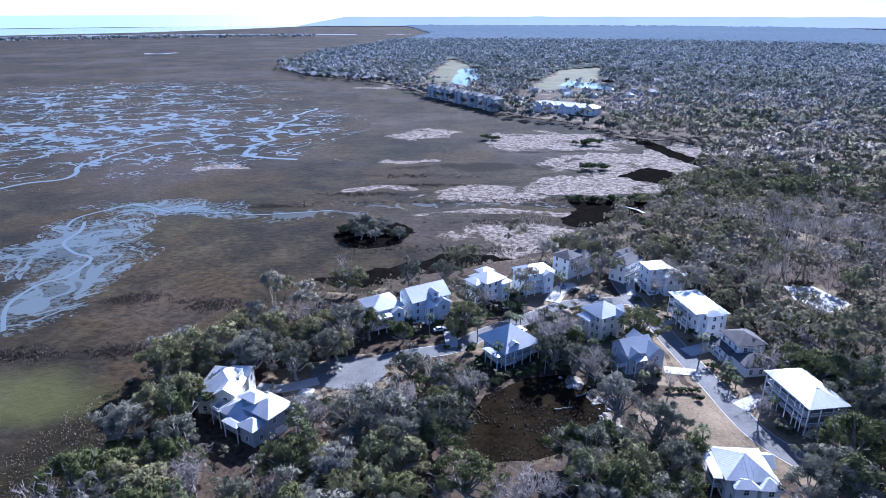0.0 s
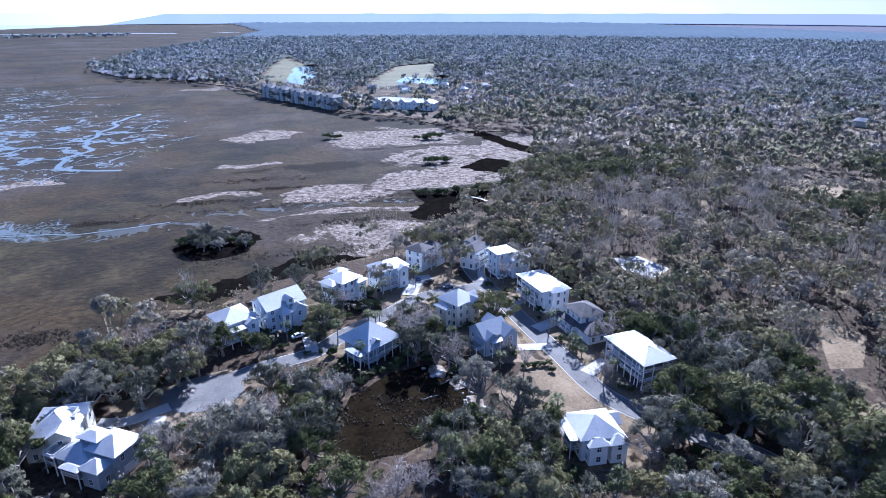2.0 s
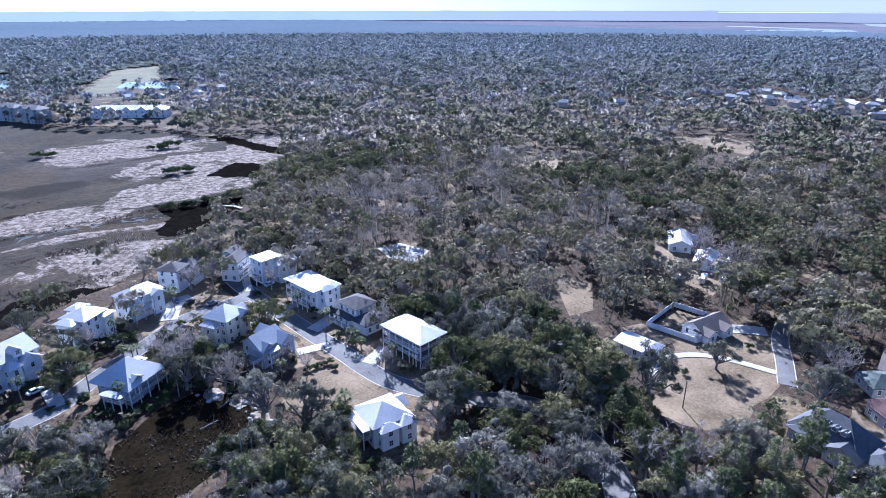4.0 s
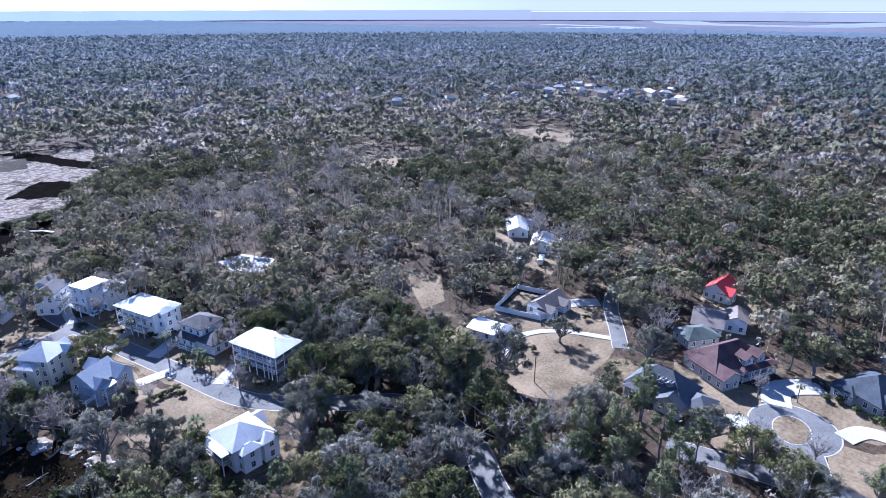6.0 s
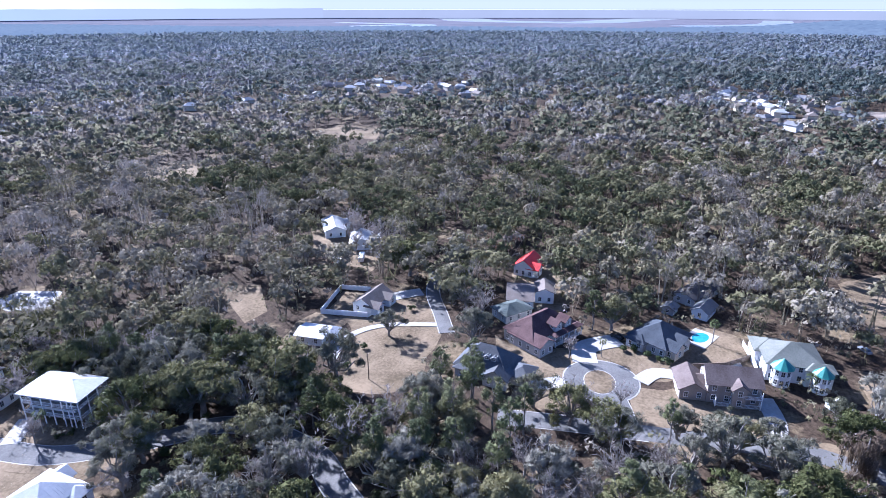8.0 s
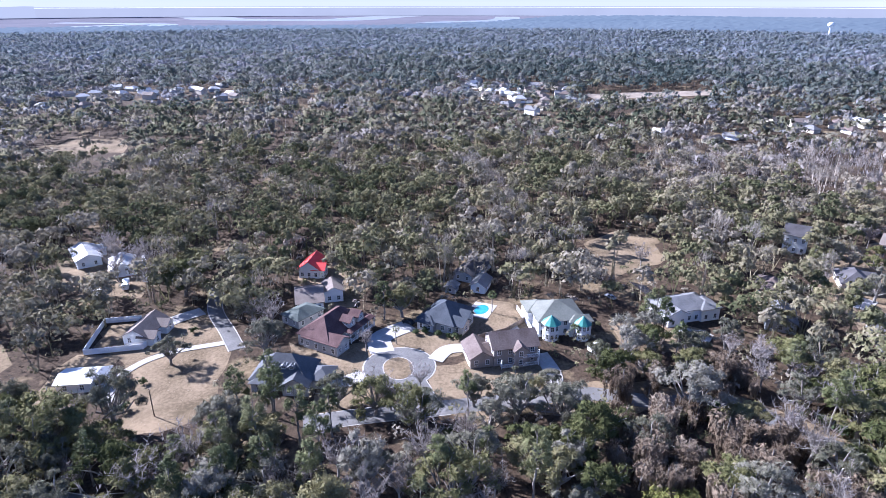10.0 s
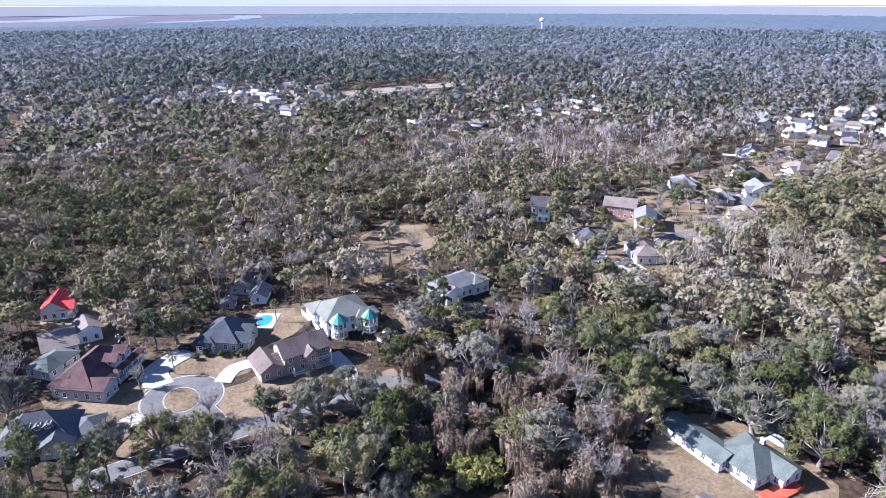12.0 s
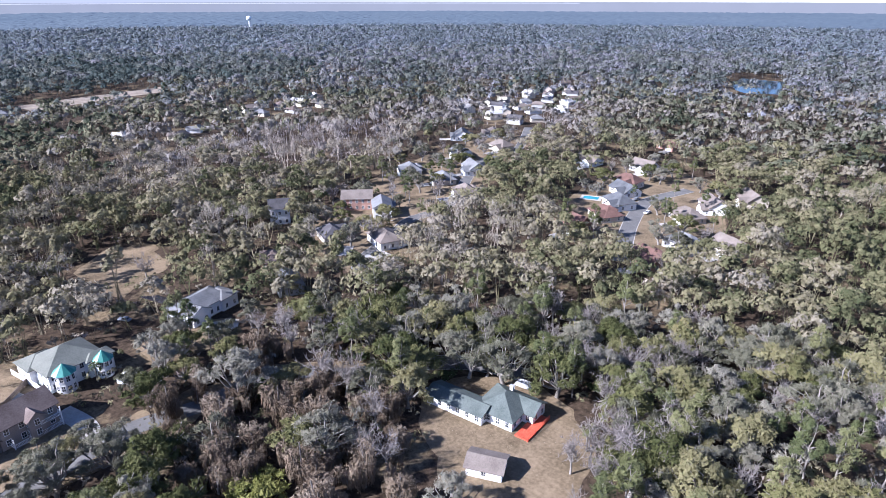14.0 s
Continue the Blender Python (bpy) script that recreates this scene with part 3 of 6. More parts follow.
sheet("road", disc(-28, 158.5, 11, 9), 0.15, "asphalt", "grey asphalt turning circle", 0.1, category="road")
sheet("road", disc(157, 8.5, 10.5, 10.5), 0.15, "asphalt", "grey asphalt turning circle", 0.1, category="road")
sheet("kerb", disc(157, 8.5, 10.9, 10.9), 0.09, "concrete", "pale concrete kerb round the turning circle", 0.1, category="kerb")
sheet("kerb", disc(156, 8.8, 6.2, 4.6, 10), 0.2, "concrete", "pale concrete kerb round the island", 0.1, category="kerb")
sheet("lawn", disc(156, 8.8, 5.9, 4.3, 10), 0.25, "lawn", "tan grass island in the turning circle", 0.1, category="lawn")
DRIVES = [
    ([(71, 212), (75, 226), (83, 233)], 3.2), ([(75, 190), (84, 193)], 4.0), ([(76, 170), (86, 174)], 5.0), ([(80, 141), (89, 146)], 4.5), ([(76, 158), (66, 160)], 4.0),
    ([(140, 86), (155, 88), (166, 80), (172, 64)], 2.6), ([(181, 90), (188, 85), (194, 78)], 6.0), ([(153, 18.5), (150, 23), (149, 29)], 5.5), ([(165, 14), (174, 15), (182, 6)], 7.5), ([(160, -2), (166, -6), (167, -13)], 5.0),
    ([(142, -34), (152, -36), (163, -34)], 5.0), ([(-36, 154), (-46, 150), (-53, 151)], 4.0), ([(-38, 150), (-40, 140), (-38, 134)], 4.0), ([(176, -82), (170, -90)], 6.0), ([(190, -150), (197, -158)], 8), ([(180, -150), (178, -165)], 7),
    ([(40, 206), (46, 218), (52, 220)], 6.0), ([(3, 173), (2, 184)], 4.0), ([(172, -30), (180, -28)], 3.0),
]
for k, (pts, w) in enumerate(DRIVES):
    d = ribbon("driveway", pts, w, 0.16 + 0.005 * k, "concrete", "pale concrete driveway")
    d["category"] = "driveway"

# ---- houses ----
WINDOW = {}


def window(parent, x, y, z, rz, w=1.0, h=1.5):
    if (w, h) not in WINDOW:
        pane = part("window", boxes((-w / 2, w / 2, -0.03, 0.02, 0, h)), "glass", parent)
        a = 0.11
        bm = boxes((-w / 2 - a, -w / 2, -0.07, 0.03, -a, h + a), (w / 2, w / 2 + a, -0.07, 0.03, -a, h + a), (-w / 2, w / 2, -0.07, 0.03, h, h + a), (-w / 2 - 0.06, w / 2 + 0.06, -0.12, 0.03, -a, 0),
                   (-w / 2, w / 2, -0.06, 0.0, h / 2 - 0.03, h / 2 + 0.03), (-0.025, 0.025, -0.05, 0.0, 0, h))
        frm = part("frame", bm, "trim", pane)
        WINDOW[w, h] = (pane.data, frm.data)
        bpy.data.objects.remove(frm)
        bpy.data.objects.remove(pane)
    a, b = WINDOW[w, h]
    p = again("window", a, parent, x, y, z, rz)
    again("frame", b, p, 0, 0, 0)


def seamed(bm, pts, step):
    """A roof face folded into flat pans with raised seams that run up the slope."""
    nrm = (pts[1] - pts[0]).cross(pts[2] - pts[0]).normalized()
    if nrm.z < 0:
        nrm = -nrm
    up = Vector((nrm.x, nrm.y, 0))
    if up.length < 1e-3:
        bm.faces.new([bm.verts.new(p) for p in pts])
        return
    along = Vector((-up.y, up.x, 0)).normalized()
    s = [p.dot(along) for p in pts]
    lo, hi = min(s), max(s)
    cuts = [(v, 0.0) for v in s]
    k = math.floor(lo / step) + 1
    while k * step < hi - 0.06:
        if k * step > lo + 0.06 and all(abs(k * step - v) > 0.06 for v in s):
            c = k * step
            cuts += [(c - 0.03, 0.0), (c - 0.0299, 0.032), (c + 0.0299, 0.032), (c + 0.03, 0.0)]
        k += 1
    cuts = sorted(set((round(c, 5), h) for c, h in cuts), key=lambda q: q[0])
    rows = []
    for c, h in cuts:
        c2 = min(max(c, lo + 1e-6), hi - 1e-6)
        ends = []
        for i in range(len(pts)):
            j = (i + 1) % len(pts)
            if (s[i] - c2) * (s[j] - c2) < 0:
                ends.append(pts[i].lerp(pts[j], (c2 - s[i]) / (s[j] - s[i])) + nrm * h)
        ends.sort(key=lambda q: q.z)
        if len(ends) >= 2:
            rows.append((bm.verts.new(ends[0]), bm.verts.new(ends[-1])))
    for (a, b), (c, d) in zip(rows, rows[1:]):
        bm.faces.new((a, c, d, b))


def roof(parent, cx, cy, L, W, z, kind, pitch, material, over=0.6, name="roof"):
    """A roof with thick eaves over a block L by W; kind: hip, gx or gy (ridge along x or y), shed or flat."""
    bm = bmesh.new()
    a, b = L / 2 + over, W / 2 + over
    zl = z - over * pitch * 0.6
    V = lambda x, y, h: bm.verts.new((cx + x, cy + y, h))  # noqa: E731
    e = [V(-a, -b, zl), V(a, -b, zl), V(a, b, zl), V(-a, b, zl)]
    if kind == "hip":
        if L >= W:
            r, hgt = max(a - b, 0.05), b * pitch
            p, q = V(-r, 0, zl + hgt), V(r, 0, zl + hgt)
            fs = [(e[0], e[1], q, p), (e[1], e[2], q), (e[2], e[3], p, q), (e[3], e[0], p)]
        else:
            r, hgt = max(b - a, 0.05), a * pitch
            p, q = V(0, -r, zl + hgt), V(0, r, zl + hgt)
            fs = [(e[0], e[1], p), (e[1], e[2], q, p), (e[2], e[3], q), (e[3], e[0], p, q)]
    elif kind == "gx":
        p, q = V(-a, 0, zl + b * pitch), V(a, 0, zl + b * pitch)
        fs = [(e[0], e[1], q, p), (e[2], e[3], p, q)]
    elif kind == "gy":
        p, q = V(0, -b, zl + a * pitch), V(0, b, zl + a * pitch)
        fs = [(e[1], e[2], q, p), (e[3], e[0], p, q)]
    else:
        fs = [tuple(e)]
    faces = [bm.faces.new(f) for f in fs]
    for f in faces:
        f.normal_update()
        if f.normal.z < 0:
            f.normal_flip()
    ext = bmesh.ops.extrude_face_region(bm, geom=faces)
    bmesh.ops.translate(bm, verts=[v for v in ext["geom"] if isinstance(v, bmesh.types.BMVert)], vec=(0, 0, 0.16))
    seams = material in ("metalroof", "whiteroof", "redmetal", "teal")
    if seams:
        tops = [f for f in ext["geom"] if isinstance(f, bmesh.types.BMFace)]
        for f in tops:
            seamed(bm, [v.co.copy() for v in f.verts], 0.62)
        bmesh.ops.delete(bm, geom=tops, context="FACES_ONLY")
        bmesh.ops.remove_doubles(bm, verts=bm.verts, dist=0.002)
    ob = part(name, bm, material, parent)
    if seams:
        ob["label"] = "standing-seam metal roof"
    return ob


def inside(x, y, z, blocks, skip):
    for i, (cx, cy, L, W, z0, z1, *_) in enumerate(blocks):
        if i != skip and abs(x - cx) < L / 2 + 0.25 and abs(y - cy) < W / 2 + 0.25 and z0 - 0.5 < z < z1:
            return True
    return False


def house(label, x, y, rot, wall, cover, blocks, porches=(), windows=True, step=3.0, name="house", garage=(), chimneys=(), group="", roofs=()):
    """A house of blocks (centre x, y, length, width, foot, eave, roof kind, pitch, wall, cover); porches are (x, y, length, width, deck levels, roof height)."""
    base = tagged(new(name), label, "house", group)
    base.matrix_world = pose(x, y, 0, 0, 0, rot)
    for i, (cx, cy, L, W, z0, z1, kind, pitch, *own) in enumerate(blocks):
        w, c = (list(own) + [wall, cover][len(own):])[:2] if own else (wall, cover)
        bm = bmesh.new()
        box(bm, cx - L / 2, cx + L / 2, cy - W / 2, cy + W / 2, max(z0, 0) - (0.3 if z0 <= 0 else 0), z1)
        if kind in ("gx", "gy"):
            s, o = (W, L) if kind == "gx" else (L, W)
            top = z1 + s / 2 * pitch * 0.98
            for sgn in (-1, 1):
                q = [(sgn * o / 2, -s / 2, z1), (sgn * o / 2, s / 2, z1), (sgn * o / 2, 0, top), (sgn * (o / 2 - 0.2), -s / 2, z1), (sgn * (o / 2 - 0.2), s / 2, z1), (sgn * (o / 2 - 0.2), 0, top)]
                vs = [bm.verts.new((cx + (p[0] if kind == "gx" else p[1]), cy + (p[1] if kind == "gx" else p[0]), p[2])) for p in q]
                for f in ((0, 1, 2), (3, 5, 4), (0, 2, 5, 3), (1, 4, 5, 2), (0, 3, 4, 1)):
                    bm.faces.new([vs[k] for k in f])
        part("wall", bm, w, base)
        if kind != "none":
            roof(base, cx, cy, L, W, z1, kind, pitch, c)
        if z0 > 0.5:
            for px in np.linspace(cx - L / 2 + 0.2, cx + L / 2 - 0.2, max(2, int(L / 3.4) + 1)):
                for py in np.linspace(cy - W / 2 + 0.2, cy + W / 2 - 0.2, max(2, int(W / 3.4) + 1)):
                    again("piling", PILING(z0), base, px, py, 0)
        if windows:
            floors = max(1, int((z1 - max(z0, 0) + 0.6) / 2.9))
            fh = (z1 - max(z0, 0)) / floors
            for k in range(floors):
                zz = max(z0, 0) + k * fh + 0.9
                for side, (length, dist, ang) in enumerate(((L, W / 2, 0), (W, L / 2, 90), (L, W / 2, 180), (W, L / 2, 270))):
                    cnt = max(1, int(length / step))
                    face = base.matrix_world.to_3x3() @ Vector((math.sin(radians(ang)), -math.cos(radians(ang)), 0))
                    if face.dot(base.matrix_world.translation) > 0.25 * base.matrix_world.translation.length:
                        continue
                    for j in range(cnt):
                        u = (j + 0.5) / cnt * length - length / 2
                        cs, sn = math.cos(radians(ang)), math.sin(radians(ang))
                        wx, wy = cx + u * cs + dist * sn, cy + u * sn - dist * cs
                        if not inside(wx, wy, zz, blocks, i) and not any(abs(wx - g[0]) < 2.2 and abs(wy - g[1]) < 2.2 and zz < 2.5 for g in garage):
                            window(base, wx, wy, zz, ang, 1.0, 1.5 if fh > 2.6 else 1.1)
    for cx, cy, L, W, z, kind, pitch, *own in roofs:
        roof(base, cx, cy, L, W, z, kind, pitch, own[0] if own else cover, 0.35)
    for px, py, L, W, levels, top, *own in porches:
        for z in levels:
            part("deck", boxes((px - L / 2, px + L / 2, py - W / 2, py + W / 2, z - 0.22, z)), "deckwood" if not own else own[0], base)
            for x0, x1, y0, y1 in ((-L / 2, L / 2, -W / 2, -W / 2 + 0.06), (-L / 2, L / 2, W / 2 - 0.06, W / 2), (-L / 2, -L / 2 + 0.06, -W / 2 + 0.06, W / 2 - 0.06), (L / 2 - 0.06, L / 2, -W / 2 + 0.06, W / 2 - 0.06)):
                mx, my = px + (x0 + x1) / 2, py + (y0 + y1) / 2
                if inside(mx, my, z + 0.5, blocks, -1):
                    continue
                bm = boxes((px + x0, px + x1, py + y0, py + y1, z + 0.92, z + 1.02), (px + x0, px + x1, py + y0, py + y1, z + 0.08, z + 0.16))
                n, lx = max(2, int(max(x1 - x0, y1 - y0) / 0.28)), x1 - x0 > y1 - y0
                for k in range(n):
                    f = (k + 0.5) / n
                    ux, uy = (px + x0 + f * (x1 - x0), my) if lx else (mx, py + y0 + f * (y1 - y0))
                    box(bm, ux - 0.025, ux + 0.025, uy - 0.025, uy + 0.025, z + 0.16, z + 0.92)
                part("railing", bm, "trim" if not own else own[0], base)
        hgt = top or (max(levels) + 0.0)
        nx, ny = max(2, int(L / 3.0) + 1), max(2, int(W / 3.0) + 1)
        for ux in np.linspace(px - L / 2 + 0.1, px + L / 2 - 0.1, nx):
            for uy in np.linspace(py - W / 2 + 0.1, py + W / 2 - 0.1, ny):
                edge = min(abs(ux - px + L / 2), abs(ux - px - L / 2), abs(uy - py + W / 2), abs(uy - py - W / 2)) < 0.2
                if edge and not inside(ux, uy, hgt - 0.5, blocks, -1):
                    again("post", PILING(hgt), base, ux, uy, 0)
    for gx, gy, ang, *w in garage:
        gw = w[0] if w else 4.6
        bm = boxes((-gw / 2, gw / 2, -0.06, 0.02, 0.0, 2.3))
        for k in range(4):
            box(bm, -gw / 2 + 0.05, gw / 2 - 0.05, -0.09, -0.06, 0.06 + k * 0.57, 0.57 + k * 0.57)
        g = part("garage_door", bm, "trim", base)
        g.matrix_basis = pose(gx, gy, 0.02, 0, 0, ang)
    for cx, cy, z0, z1, *m in chimneys:
        part("chimney", boxes((cx - 0.5, cx + 0.5, cy - 0.4, cy + 0.4, z0, z1), (cx - 0.6, cx + 0.6, cy - 0.5, cy + 0.5, z1, z1 + 0.15)), m[0] if m else "brick", base)
    return base


POSTS = {}


def PILING(h):
    h = round(h, 1)
    if h not in POSTS:
        me = bpy.data.meshes.new("post")
        bm = boxes((-0.11, 0.11, -0.11, 0.11, -0.2, h))
        bm.to_mesh(me)
        bm.free()
        me.materials.append(M["trim"])
        POSTS[h] = me
    return POSTS[h]


# houses on the marsh side
house("cream three-storey house with pale metal roof at the marsh edge", -59, 144, -4, "cream", "metalroof",
      [(0, 0.5, 10, 11.5, 0, 6.9, "hip", 0.55), (2.6, -3.6, 5, 6, 0, 6.9, "gy", 0.62), (-3.6, -2.6, 4, 6.5, 0, 6.0, "hip", 0.5), (3.4, 4.2, 4.4, 4.4, 0, 7.2, "gx", 0.6)],
      [(3.2, 0.6, 2.6, 3.0, [8.3], 8.3), (-6.6, -1.5, 2.2, 6, [3.0], 5.4)], step=2.8, roofs=[(-6.6, -1.5, 2.2, 6, 5.5, "hip", 0.3)], garage=[(5.05, 0.5, 90, 4.2)])
house("grey-blue house with stepped pale metal hip roofs and raised decks", -49, 133, -34, "greyblue", "metalroof",
      [(4.2, 2.4, 8, 7.5, 0, 6.6, "hip", 0.5), (-2.5, 0, 8, 8.5, 0, 5.0, "hip", 0.5), (-0.6, 1.8, 5.2, 3.6, 5.6, 8.1, "hip", 0.42), (4.6, -3.2, 5, 4.5, 0, 5.0, "hip", 0.5)],
      [(-7.6, -1.2, 3.2, 8, [2.8, 5.0], 5.0), (0, -5.4, 5.0, 2.4, [2.8], 4.6)], roofs=[(0, -5.4, 5.0, 2.4, 4.7, "hip", 0.3)], step=2.6, garage=[(8.25, 2.4, 90, 4.2)])
house("white house with a broad pale metal hip roof behind live oaks", -20.5, 190, 30, "white", "metalroof",
      [(0, 1.5, 11, 11, 0, 7.2, "hip", 0.48), (3.2, -4.5, 4, 3, 0, 6.4, "gy", 0.5)], [(-2, -5.6, 6, 3.2, [3.0], 5.6)], roofs=[(-2, -5.6, 6, 3.2, 5.7, "hip", 0.3)], garage=[(3.2, -6.0, 0, 2.6)])
house("pale blue house with a steep metal roof and a small turret", -6, 196, 30, "paleblue", "metalroof",
      [(0, 1, 14, 10, 0, 8.2, "gx", 0.62), (-1.5, -5.0, 3.4, 3.4, 0, 6.6, "hip", 0.9), (3.5, -4.6, 5.5, 3.2, 0, 6.2, "gy", 0.7), (1.4, -3.2, 2.4, 2.6, 8.0, 9.8, "gy", 0.7)],
      garage=[(3.5, -6.3, 0, 4.4)])
house("white three-storey house with stepped pale metal hip roofs", 16.5, 210, 38, "white", "metalroof",
      [(0, 0, 9, 9, 0, 8.6, "hip", 0.42), (-5.2, 1.0, 4, 6, 0, 8.0, "hip", 0.4), (3.5, -4.5, 4, 3.5, 0, 7.6, "hip", 0.4), (2, 4, 5, 4, 0, 9.4, "hip", 0.4)], step=2.6, garage=[(-1, -4.55, 0, 4.2)])
house("pale blue-grey house with a metal hip roof and stacked porches", 34.5, 218, 22, "paleblue", "metalroof",
      [(0, 0, 13, 8.5, 0, 8.2, "hip", 0.5), (3.6, -4.6, 4, 2.2, 0, 7.8, "gy", 0.5)], [(-2.6, -5.2, 7, 2.0, [2.8, 5.5], 7.8)], garage=[(-3, -4.3, 0, 4.4)])
house("white house with a dark shingle roof under bare oaks", 50, 232, 42, "white", "darkshingle",
      [(0, 0, 8, 8, 0, 8.6, "hip", 0.45), (7, -2, 6, 8, 0, 8.0, "hip", 0.45)], [(3, -5, 7, 2.4, [3.0, 5.8], 7.6)], garage=[(0, -4.0, 0, 4.2), (7, -6.0, 0, 4.2)])
house("white house with dark shingle roofs beside bare oaks", 73, 229, 42, "white", "darkshingle",
      [(0, 0, 12, 7, 0, 8.0, "hip", 0.45), (4, 4, 7, 5, 0, 8.4, "gx", 0.5)], [(-2, -4.6, 8, 2.4, [3.0, 5.6], 7.6)], garage=[(0, -3.5, 0, 4.2)])
house("grey-blue beach house with a tall pyramid metal roof and porch", 20, 169, 33, "greyblue", "metalroof",
      [(0, 0, 10.5, 10.5, 0, 5.7, "none", 0.7), (-2.2, -4.6, 2.4, 2.6, 5.6, 7.0, "gy", 0.6), (4.8, 0.5, 2.6, 2.6, 5.8, 7.2, "hip", 0.35)],
      [(0, -6.2, 13, 2.2, [2.7], 5.3), (6.2, 0, 2.2, 11, [2.7], 5.3), (-7.0, -3, 3.4, 6, [2.7], 4.6)], roofs=[(0.3, -0.3, 13.4, 13.4, 5.7, "hip", 0.74), (-7.2, -3, 3.4, 6.4, 4.7, "hip", 0.28)], garage=[(-3, -5.3, 0, 4.2)])
house("cream three-storey house with pale metal cross gables", 52.5, 183, 30, "cream", "metalroof",
      [(0, 0, 9.5, 9, 0, 8.6, "hip", 0.6), (2.6, -4.6, 3.4, 2.6, 0, 8.2, "gy", 0.75), (4.9, -1.4, 2.6, 3.4, 0, 8.2, "gx", 0.75), (-5.6, 1, 3, 5, 0, 7.0, "hip", 0.5)], step=2.6)
house("grey-blue house with steep metal gables and a side deck", 58, 163, 18, "greyblue", "metalroof",
      [(-1, 0.5, 9, 8, 0, 6.4, "gx", 0.7), (3.2, -1.6, 5, 8, 0, 6.2, "gy", 0.8), (-3.4, -2.8, 4, 3.5, 0, 6.0, "gy", 0.8), (3.4, 4.4, 4.4, 4, 0, 6.2, "gy", 0.75)], [(-7.2, -1, 3.2, 6, [3.0], 4.0), (-1.2, -5.2, 6, 2.0, [2.8], 5.2)], roofs=[(-1.2, -5.2, 6, 2.0, 5.3, "hip", 0.3)], garage=[(5.75, -1.6, 90, 4.2)])
# houses along the lane
house("pale blue house with a box-like upper storey, metal roofs", 82, 217, 12, "paleblue", "metalroof",
      [(-1, 1.5, 8, 7, 0, 9.8, "hip", 0.16), (3.4, -2.6, 7, 7, 0, 7.8, "gy", 0.55), (6.8, -3, 3, 5, 0, 7.4, "gx", 0.6)], [(-6, 1.5, 3, 5, [3.0], 3.4)])
house("long white house with white metal roof and stacked porches", 85, 187, 10, "white", "whiteroof",
      [(0.8, 1, 8.2, 15.5, 0, 9.2, "none", 0.4), (0.8, -7.6, 4.6, 3, 0, 8.8, "hip", 0.6), (3.8, -6.0, 4, 4.5, 0, 8.8, "hip", 0.5)],
      [(-4.2, 2.5, 2.2, 12, [2.9, 6.0], 8.9)], roofs=[(0.1, 0.8, 10.4, 17, 9.1, "hip", 0.34)], garage=[(-1, -6.8, 0, 3.0), (2.6, -6.8, 0, 3.0)])
house("white house with dark grey shingle hip roofs on two levels", 92.5, 166, 8, "white", "darkshingle",
      [(0, 2, 8.4, 9.4, 0, 6.6, "hip", 0.42), (-1, -5.8, 9.5, 7.5, 0, 3.6, "hip", 0.42), (-4.8, 3, 3.0, 9, 0, 3.2, "hip", 0.4)], [(-7.2, 2, 2.0, 10, [0.5], 2.9)], garage=[(-5.8, -5.8, 270, 4.4)])
house("white raised house on posts with two-level porches, white roof", 94.5, 138, 8, "white", "whiteroof",
      [(0.9, 1.6, 7.6, 13, 2.6, 8.5, "none", 0.4)], [(-4.0, 1.0, 2.2, 15, [2.7, 5.6], 8.3), (0.2, -6.6, 10.4, 3.4, [2.7, 5.6], 8.3)],
      roofs=[(0.0, 0.0, 10.8, 17.6, 8.4, "hip", 0.42)])
house("white house with pale metal hip roofs among live oaks", 66.5, 111, -4, "white", "metalroof",
      [(0, 0.5, 10, 10, 0, 6.2, "hip", 0.52), (3.6, -4.6, 4, 4, 0, 5.6, "hip", 0.5), (-1.5, -5.0, 4.5, 3.0, 0, 5.6, "hip", 0.5), (5.2, 3.6, 4, 4.4, 0, 5.0, "gx", 0.55)], [(-6.2, 0.5, 2.4, 8, [2.8], 5.6)],
      roofs=[(-6.2, 0.5, 2.4, 8.6, 5.7, "hip", 0.3)])
# inland houses
house("long white metal-roofed shed with a blue-grey end", 150, 97.5, 5, "white", "whiteroof", [(0, 0, 7.6, 9, 0, 3.0, "gy", 0.22), (1, -5.4, 6, 3.4, 0, 3.0, "hip", 0.5, "greyblue", "metalroof")], name="barn", step=4)
house("small white house with tan shingle gable roof beside white fence", 178, 90.5, -6, "white", "tanshingle",
      [(0, 0, 13, 8, 0, 3.0, "gx", 0.6), (-4.5, -3.6, 4, 5, 0, 2.9, "gy", 0.65), (3.5, -4.2, 4.5, 4, 0, 2.9, "gy", 0.6)], garage=[(6.6, 0, 90, 4)])
house("grey house with steep slate-grey gable roof, dormers and garage wing", 150.5, 40, -7, "grey", "slate",
      [(0.8, 0.5, 11.5, 16, 0, 3.4, "hip", 0.86), (-4.4, -4.6, 5.2, 7.0, 0, 3.3, "gx", 0.62), (0.5, -10.2, 7, 6, 0, 3.0, "hip", 0.5)]
      + [(-1.6, y, 2.0, 1.4, 4.9, 6.4, "gx", 0.6) for y in (-2.6, -0.4, 1.8)] + [(-4.6, 6.0, 3, 4, 0, 3.0, "hip", 0.5)], garage=[(0.5, -13.25, 0, 4.6)], step=3.4)
